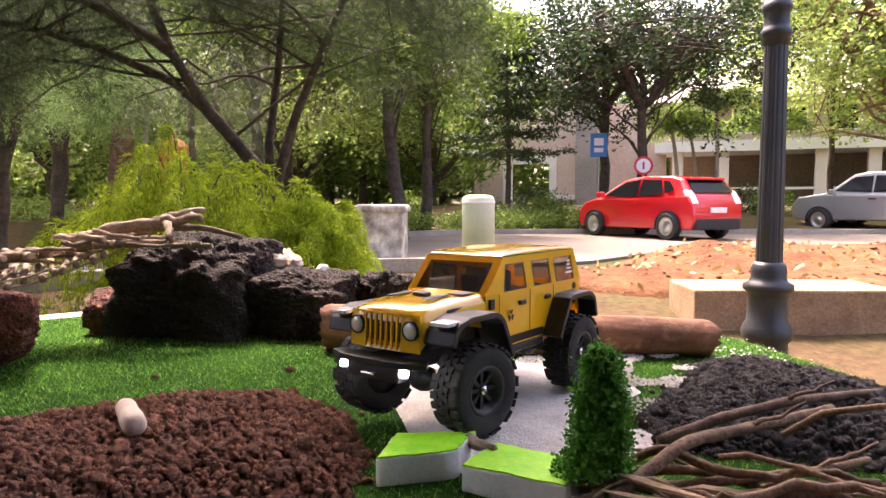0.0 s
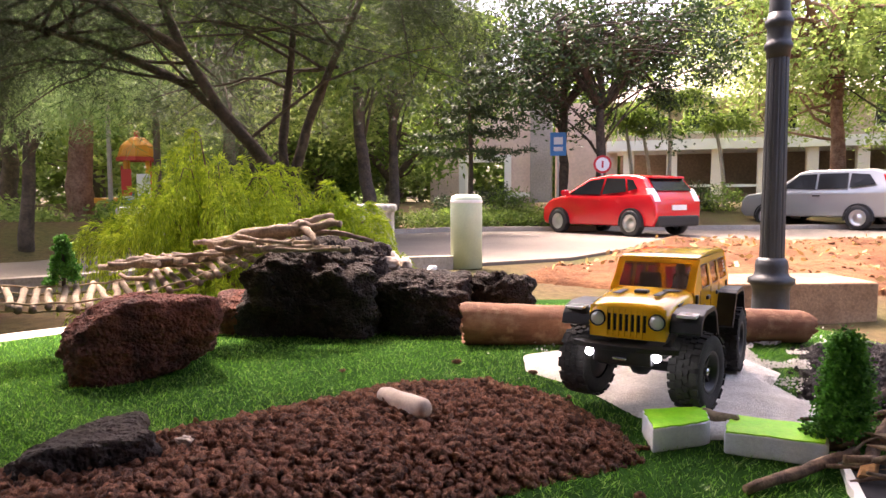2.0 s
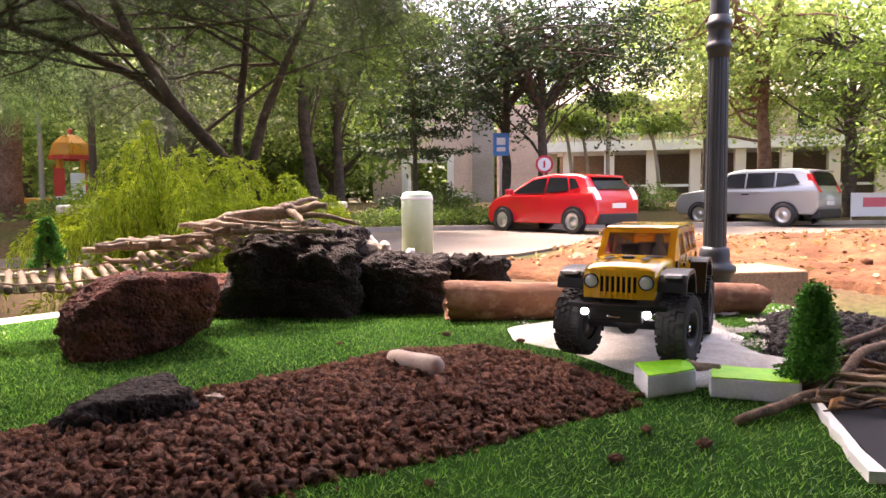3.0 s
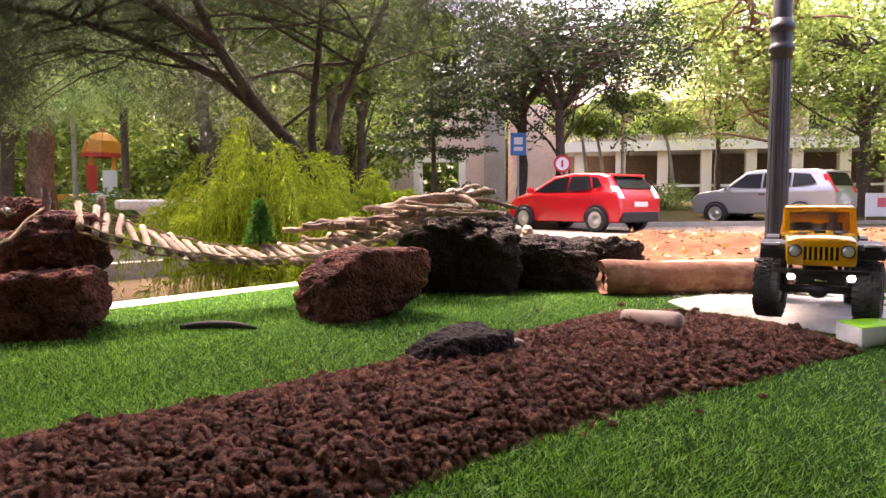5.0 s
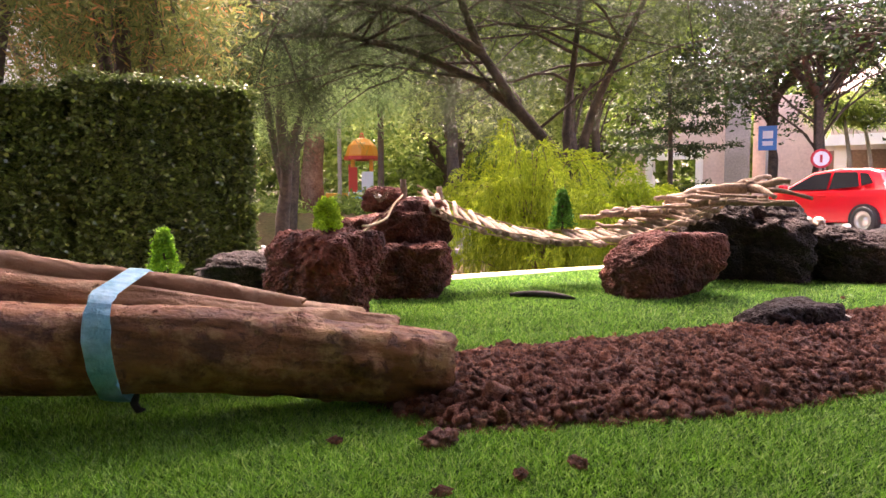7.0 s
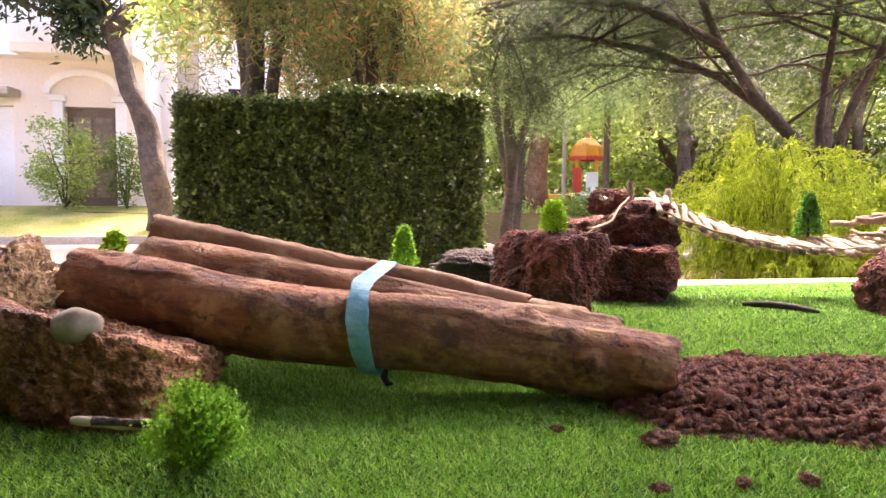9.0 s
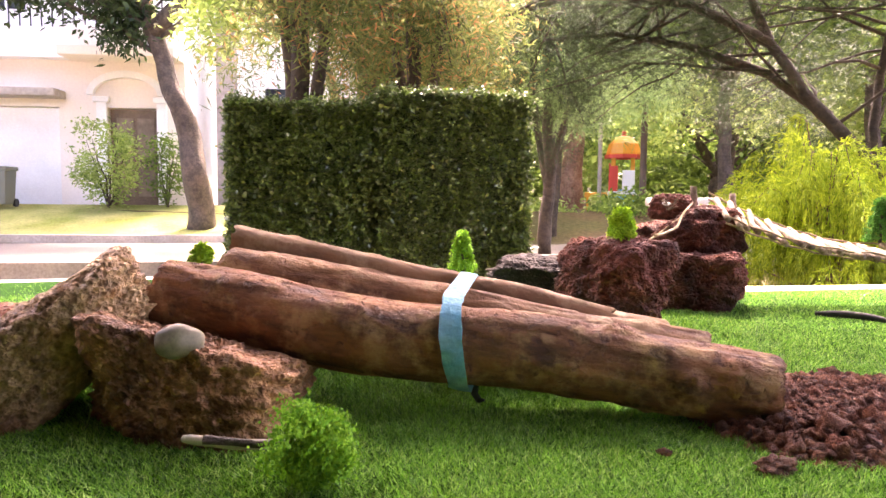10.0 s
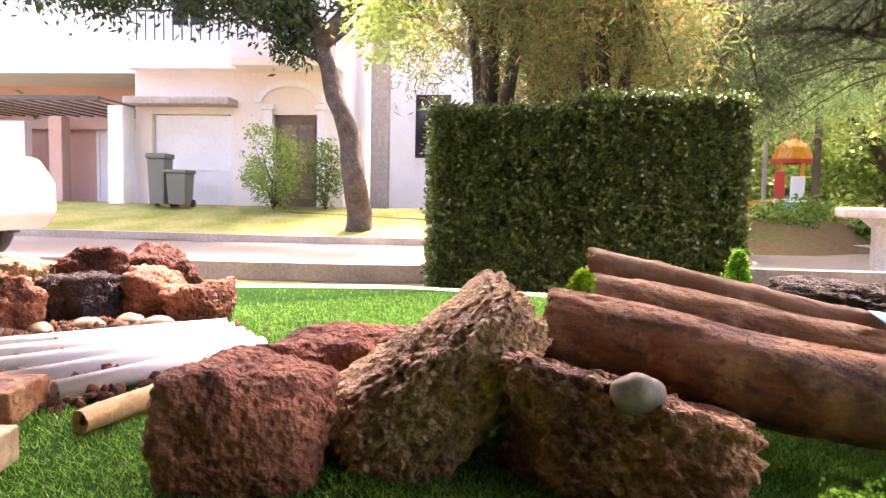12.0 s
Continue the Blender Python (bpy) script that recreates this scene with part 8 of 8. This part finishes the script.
for i in range(12):
    a_ = radians(rr.gauss(-8, 14))
    L_ = rr.uniform(0.07, 0.2)
    c_ = Vector((rr.uniform(0.15, 0.36), rr.uniform(1.66, 1.77), 0.032 + rr.uniform(0, 0.035)))
    d_ = Vector((math.cos(a_), math.sin(a_), rr.uniform(-0.12, 0.12))) * L_ / 2
    v, f = tube(bent(-d_, d_, 6, 0, 0.01, i + 90), [0.0012, 0.004, 0.0052, 0.005, 0.0042, 0.0026, 0.0008], 4, 0.35, 50, i)
    ob = mesh_ob("splinter", v, f, M["cut"] if i % 3 else SPLIT, None, False)
    ob.location = c_
    tagged(ob, "pale jagged splinter lying on the brushwood", "splinter", "splinters on the brushwood")

# black sheet with a white edge under the twigs
sh = part("plastic_sheet", prism_bm([(0.078, 1.79), (0.044, 1.56), (0.018, 1.38), (0.5, 1.36), (0.62, 1.66), (0.3, 1.80)], "z", 0.014, 0.018), plain("black_sheet", (0.012, 0.012, 0.015), 0.85), None)
tagged(sh, "black plastic sheet lying under the brushwood", "plastic sheet")
sb = part("foam_strip", prism_bm([(0.074, 1.80), (0.060, 1.74), (0.050, 1.69), (0.040, 1.655), (0.038, 1.62), (0.022, 1.575), (0.020, 1.53), (0.004, 1.47), (-0.008, 1.38), (0.017, 1.38), (0.024, 1.47), (0.043, 1.575), (0.060, 1.68), (0.079, 1.80)], "z", 0.003, 0.0215), M["white_paint"], None)
tagged(sb, "torn white foam strip along the black sheet", "foam strip")

# ---- foam blocks ----
FOAM = surf("white_polystyrene", (0.84, 0.86, 0.84), (0.90, 0.91, 0.89), 30, 0.7, 0.6, 160, var=0.07, dist=0.003)
FOAM_BSDF = FOAM.node_tree.nodes["Principled BSDF"]
FOAM_BSDF.inputs["Subsurface Weight"].default_value, FOAM_BSDF.inputs["Subsurface Radius"].default_value, FOAM_BSDF.inputs["Subsurface Scale"].default_value = 0.7, (1.0, 1.0, 0.9), 0.03
NEON = surf("neon_green_paint", (0.26, 0.80, 0.012), (0.42, 0.90, 0.035), 25, 0.6, 0.4, 120, var=0.1, dist=0.002)


def foam_block(outline, h, label):
    c = Vector((sum(p[0] for p in outline) / len(outline), sum(p[1] for p in outline) / len(outline)))
    t = thing("foam_block", c.x, c.y, 0.004, 0, label, "foam block", "foam kerb blocks")
    loc = [(p[0] - c.x, p[1] - c.y) for p in outline]
    rough, k_ = [], random.Random(int(h * 1000))
    for i, (x, y) in enumerate(loc):
        x2, y2 = loc[(i + 1) % len(loc)]
        for j in range(9):
            g = k_.uniform(-0.0022, 0.0022) + (0.003 if j == 0 else 0)
            s_ = 1 - g / max(0.02, math.hypot(x, y))
            rough.append(((x + (x2 - x) * j / 9) * s_, (y + (y2 - y) * j / 9) * s_))
    part("block", prism_bm(rough, "z", 0, h, 0.0025), FOAM, t, "white polystyrene with crumbled edges")
    top = [(x * q_, y * q_) for x, y in rough for q_ in (k_.uniform(0.92, 0.99),)]
    part("painted_top", prism_bm(top, "z", h - 0.002, h + 0.0025, 0.001), NEON, t, "neon green painted top")


foam_block([(-0.245, 1.765), (-0.135, 1.83), (-0.125, 1.93), (-0.255, 1.88)], 0.045, "white foam block with a neon green painted top")
foam_block([(-0.118, 1.79), (0.045, 1.755), (0.075, 1.86), (-0.09, 1.90)], 0.040, "longer white foam block with a neon green painted top")
v, f = tube(bent((-0.16, 1.93, 0.03), (-0.08, 1.86, 0.05), 5, 0, 0.01, 4), [0.010, 0.012, 0.012, 0.010, 0.008, 0.006], 8, 0.2, 30, 9)
tagged(mesh_ob("wood_chip", v, f, M["stick"], None, True), "small brown stick wedged between the foam blocks", "stick")

# ---- model trees ----


def model_tree(x, y, z, h, r, seed, leaf, label, trunk=0.12, cone=1.0, n=190, rx=0, ry=0, size=0.009, per=46, clump=0.10):
    t = thing("model_tree", x, y, z, 0, label, "model tree", "small model trees on the course")
    t.matrix_world = pose(x, y, z, rx, ry, 0)
    g = np.random.default_rng(seed)
    bits = [tube([Vector((0, 0, 0)), Vector((0.002, 0, h * 0.4)), Vector((0, 0, h * 0.92))], [r * 0.13, r * 0.1, r * 0.04], 7)]
    c = []
    for i in range(n):
        u = g.uniform(0, 1) ** 0.8
        rr_ = r * (1 - u) ** cone * (0.45 + 0.55 * g.uniform()) + r * 0.10
        a = g.uniform(0, 6.283)
        rr_ *= 1 + 0.3 * noise.noise(Vector((math.cos(a) * 1.5, math.sin(a) * 1.5, u * 6 + seed)))
        c.append((rr_ * math.cos(a), rr_ * math.sin(a), h * (trunk + (1 - trunk) * u)))
        if i % 12 == 0:
            bits.append(tube([Vector((0, 0, c[-1][2] * 0.9)), Vector(c[-1]) * 0.96], [r * 0.03, r * 0.015], 4))
    v, f = merge(bits)
    mesh_ob("trunk", v, f, M["bark"], t, True)
    v, f = leaves(g, np.array(c), r * clump, per, size * 0.85, size * 0.72)
    soup("foliage", v, f, leaf, t)
    return t


model_tree(0.085, 1.81, 0.004, 0.22, 0.047, 301, M["fake_leaf"], "dark green cone-shaped model tree with foam foliage", 0.16, 0.55, 210, per=70, clump=0.16)
model_tree(-2.30, 1.262, 0.235, 0.085, 0.043, 302, M["fake_lime"], "lime green model bush stuck on a red rock", 0.1, 0.45, 110)
model_tree(-2.95, 1.29, 0.02, 0.205, 0.052, 303, M["fake_fern"], "green cone-shaped model tree beside the dark rock", 0.35, 0.8, 170)
model_tree(-1.937, 2.295, 0.205, 0.15, 0.046, 304, M["fake_leaf"], "dark green model tree stuck on the stick bridge", 0.08, 0.7, 150)
model_tree(-2.44, 0.13, 0.225, 0.035, 0.018, 306, M["fake_lime"], "tiny lime green tuft stuck at the top of the ramp", 0.1, 0.4, 40)
# fallen tree beside the ramp rock
ft = model_tree(-1.94, -0.01, 0.045, 0.185, 0.048, 305, M["fake_fern"], "fallen lime green model tree with a bare grey stem", 0.52, 0.35, 42, size=0.0065, per=190, clump=0.17)
ft.matrix_world = pose(-2.055, -0.04, 0.052, 0, 0, 34) @ pose(0, 0, 0, 0, 88, 0)
fs_, ff_ = tube([Vector((0, 0, -0.03)), Vector((0.001, 0.001, -0.02)), Vector((0.004, 0.002, 0.04)), Vector((0.002, 0.004, 0.09)), Vector((0, 0.005, 0.13))], [0.004, 0.0062, 0.0066, 0.0064, 0.005], 10, 0.15, 60, 3)
mesh_ob("stem", fs_, ff_, M["kerb"], ft, True, "bare grey stem")

# ---- pebbles, chips and small pieces ----


def pebble(x, y, z, s, rz, col, label, seed, name="pebble", group=""):
    bm = bmesh.new()
    bmesh.ops.create_icosphere(bm, subdivisions=4, radius=1.0)
    for v in bm.verts:
        n = v.co.normalized()
        k = 1 + 0.12 * noise.noise(n * 1.4 + Vector((seed, 0, 0))) + 0.012 * noise.noise(n * 14)
        if name == "stone_chip":
            k += 0.5 * noise.noise(n * 2.3 + Vector((seed, 3, 0))) + 0.3 * noise.noise(n * 6 + Vector((seed, 3, 0)))
        if name == "white_stone":
            k += 0.22 * noise.noise(n * 1.8 + Vector((seed, 3, 0))) + 0.12 * noise.noise(n * 5 + Vector((seed, 3, 0)))
        v.co = Vector((n.x * s[0], n.y * s[1], n.z * s[2])) * k
    ob = part(name, bm, col, None, "", True)
    ob.matrix_world = pose(x, y, z, 0, 0, rz)
    return tagged(ob, label, "stone", group)


STONE = surf("smooth_grey_pebble", (0.19, 0.15, 0.095), (0.30, 0.245, 0.165), 25, 0.6, 0.1, 200, var=0.15, dist=0.001)
CORAL = surf("pale_coral_stone", (0.58, 0.45, 0.36), (0.70, 0.58, 0.48), 30, 0.85, 0.6, 220, var=0.12, dist=0.002)
LIME = surf("rough_white_limestone", (0.46, 0.43, 0.39), (0.62, 0.59, 0.55), 22, 0.9, 0.8, 160, var=0.25, dist=0.004)
for i, (x, y, z, s, a_) in enumerate([(0.155, 1.585, 0.027, (0.032, 0.02, 0.012), 20), (0.125, 1.51, 0.026, (0.036, 0.016, 0.010), -10), (-1.175, 3.03, 0.105, (0.06, 0.05, 0.105), 0), (-1.10, 3.03, 0.12, (0.05, 0.05, 0.13), 30)]):
    pebble(x, y, z, s, a_, M["cut"] if i < 2 else LIME, "pale chip of wood lying on the black sheet" if i < 2 else "rough white stone behind the black lava rocks", 60 + i, "white_stone")
pebble(-2.197, -0.012, 0.146, (0.034, 0.0215, 0.024), 60, STONE, "smooth grey-beige pebble lying on the pitted rock", 1)
cs = part("coral_stick", lathe_bm([(0, -0.085), (0.014, -0.083), (0.020, -0.07), (0.0205, -0.03), (0.018, 0.02), (0.019, 0.06), (0.015, 0.082), (0, 0.086)], 18), CORAL, None, "", True)
cs.matrix_world = pose(-0.722, 1.80, 0.062, 0, 93, 137)
tagged(cs, "pale pinkish finger-shaped coral stone on the red gravel", "stone")
for i, (x, y, z, s, rz) in enumerate([(-1.10, 2.94, 0.225, 0.04, 20), (-1.15, 2.90, 0.205, 0.028, 60), (-1.03, 2.96, 0.225, 0.03, 100), (-0.93, 2.97, 0.20, 0.024, 80)]):
    pebble(x, y, z, (s * 1.3, s * 0.8, s * 0.8), rz, M["white_paint"] if i % 2 else CORAL, "rough white stone perched behind the black rocks", 10 + i, "white_stone", "white stones behind the black rocks")
for i, (x, y, s) in enumerate([(-1.055, 1.556, 0.014), (-0.99, 1.66, 0.007), (-1.59, 0.50, 0.024), (-1.46, 0.44, 0.010), (-1.41, 0.50, 0.012), (-1.71, 0.44, 0.009), (-1.52, 0.36, 0.010), (-0.9, 1.12, 0.008), (-0.62, 1.3, 0.008), (-0.75, 1.2, 0.006), (-0.5, 2.28, 0.01), (-0.72, 2.36, 0.012), (-1.0, 2.2, 0.008), (-0.06, 2.2, 0.011), (0.02, 2.12, 0.009), (-0.35, 1.42, 0.011), (-0.2, 1.5, 0.013), (-0.28, 1.56, 0.01)]):
    z = 0.045 if i < 2 else 0.012
    pebble(x, y, z, (s * 1.1, s * 0.8, s * 0.5), i * 37, CORAL if i == 0 else M["grit_red"], "flat pale chip lying on the red gravel" if i == 0 else "stray red-brown lava chip on the turf", 30 + i, "stone_chip", "loose stone chips")
# dry root fibres by the pebble and on the bridge pile, scraps of white wadding between the rocks
def root_tuft(x, y, z, reach, n, seed, label):
    g = random.Random(seed)
    bits = []
    for i in range(n):
        a = g.uniform(0, 6.28)
        tip = Vector((math.cos(a) * reach * g.uniform(0.5, 1.2), math.sin(a) * reach * g.uniform(0.5, 1.2), g.uniform(0.0, 0.6) * reach))
        bits.append(tube(bent((0, 0, 0), tip, 8, -0.25 * reach, 0.5 * reach, seed + i), [0.0016 * (1 - 0.09 * k) for k in range(9)], 5))
    v, f = merge(bits)
    ob = mesh_ob("dry_root", v, f, M["stick_dark"], None, True)
    ob.location = (x, y, z)
    return tagged(ob, label, "root", "dry roots on the rocks")


root_tuft(-2.235, 0.045, 0.122, 0.03, 5, 401, "few thin dry roots behind the pebble")
root_tuft(-2.42, 1.74, 0.315, 0.06, 10, 403, "tangle of dry roots on top of the rock pile")
WAD = surf("white_wadding", (0.68, 0.66, 0.62), (0.8, 0.79, 0.76), 40, 0.95, 0.8, 200, var=0.15, dist=0.003)
for i, (x, y, z, q) in enumerate([(-2.44, 1.76, 0.335, 0.011), (-2.25, 1.42, 0.215, 0.009), (-2.40, 1.36, 0.235, 0.010)]):
    pebble(x, y, z, (q * 1.3, q, q * 0.6), i * 60, WAD, "scrap of white wadding caught on the lava rocks", 80 + i, "white_stone", "white scraps on the rocks")
# curved black strip on the turf
v, f = tube([(-1.97 + 0.035 * k, 1.80 + 0.018 * k - 0.0025 * k * k, 0.014 + 0.004 * math.sin(k * 0.6)) for k in range(7)], [0.006, 0.010, 0.011, 0.011, 0.010, 0.008, 0.004], 8)
tagged(mesh_ob("rubber_strip", v, f, M["rubber"], None, True), "curved black rubber strip dropped on the turf", "rubber strip")

# ---- white pipe track ----
PIPES = "pipes of the white track"
for i, (p1, p2, r_) in enumerate([((-3.40, -0.86, 0.030), (-3.41, -0.17, 0.036), 0.0195), ((-3.295, -0.86, 0.030), (-3.345, -0.17, 0.036), 0.0195), ((-3.17, -0.80, 0.030), (-3.28, -0.165, 0.036), 0.0195), ((-3.065, -0.66, 0.030), (-3.215, -0.165, 0.036), 0.0195), ((-2.975, -0.575, 0.028), (-3.145, -0.16, 0.036), 0.0195)]):
    d_ = Vector(p2) - Vector(p1)
    bm = lathe_bm([(r_ * 0.82, 0.001), (r_, 0), (r_, d_.length), (r_ * 0.82, d_.length - 0.001), (r_ * 0.82, 0.001)], 20)
    ob = part("pipe", bm, M["white_paint"], None, "", True)
    ob.matrix_world = Matrix.Translation(p1) @ d_.to_track_quat("Z", "Y").to_matrix().to_4x4()
    tagged(ob, "white plastic pipe laid in the toy track", "pipe", PIPES)
log("track_log", (-2.80, -0.55, 0.022), (-3.03, -0.23, 0.028), 0.021, 0.021, surf("yellow_brown_bamboo", (0.38, 0.22, 0.08), (0.52, 0.34, 0.15), 12, 0.7, 0.4, 60, var=0.25), "short yellow-brown round stick edging the pipes", 50, 24, 24, jag=0.003)
pl = part("wood_block", box_bm((-0.11, -0.06, 0), (0.05, 0.06, 0.055), 0.004), M["log"], None)
pl.matrix_world = pose(-2.955, -0.655, 0.004, 0, 0, 62)
tagged(pl, "sawn brown timber block beside the pipes", "wood block")
pl2 = part("wood_block", box_bm((-0.08, -0.04, 0), (0.05, 0.04, 0.05), 0.004), M["cut"], None)
pl2.matrix_world = pose(-2.715, -0.69, 0.004, 0, 0, 62)
tagged(pl2, "pale sawn timber block lying on the turf", "wood block")
for i, (x, y) in enumerate([(-3.61, -0.575), (-3.64, -0.465), (-3.58, -0.305), (-3.60, -0.68), (-3.66, -0.36)]):
    pebble(x, y, 0.022, (0.045, 0.03, 0.022), i * 50, STONE, "smooth beige cobble beside the white pipes", 60 + i, "cobble", "cobbles by the pipe track")
TRACK = [(-3.10, -0.9), (-2.90, -0.52), (-3.02, -0.2), (-3.5, -0.12), (-3.78, -0.4), (-3.75, -0.8), (-3.45, -0.95)]
scatter_stones("track_gravel", TRACK, 1500, 0.0085, 0.02, 0.6, M["grit_red"], "red-brown lava grit under the white pipes", 15, strays=20, sub=1)
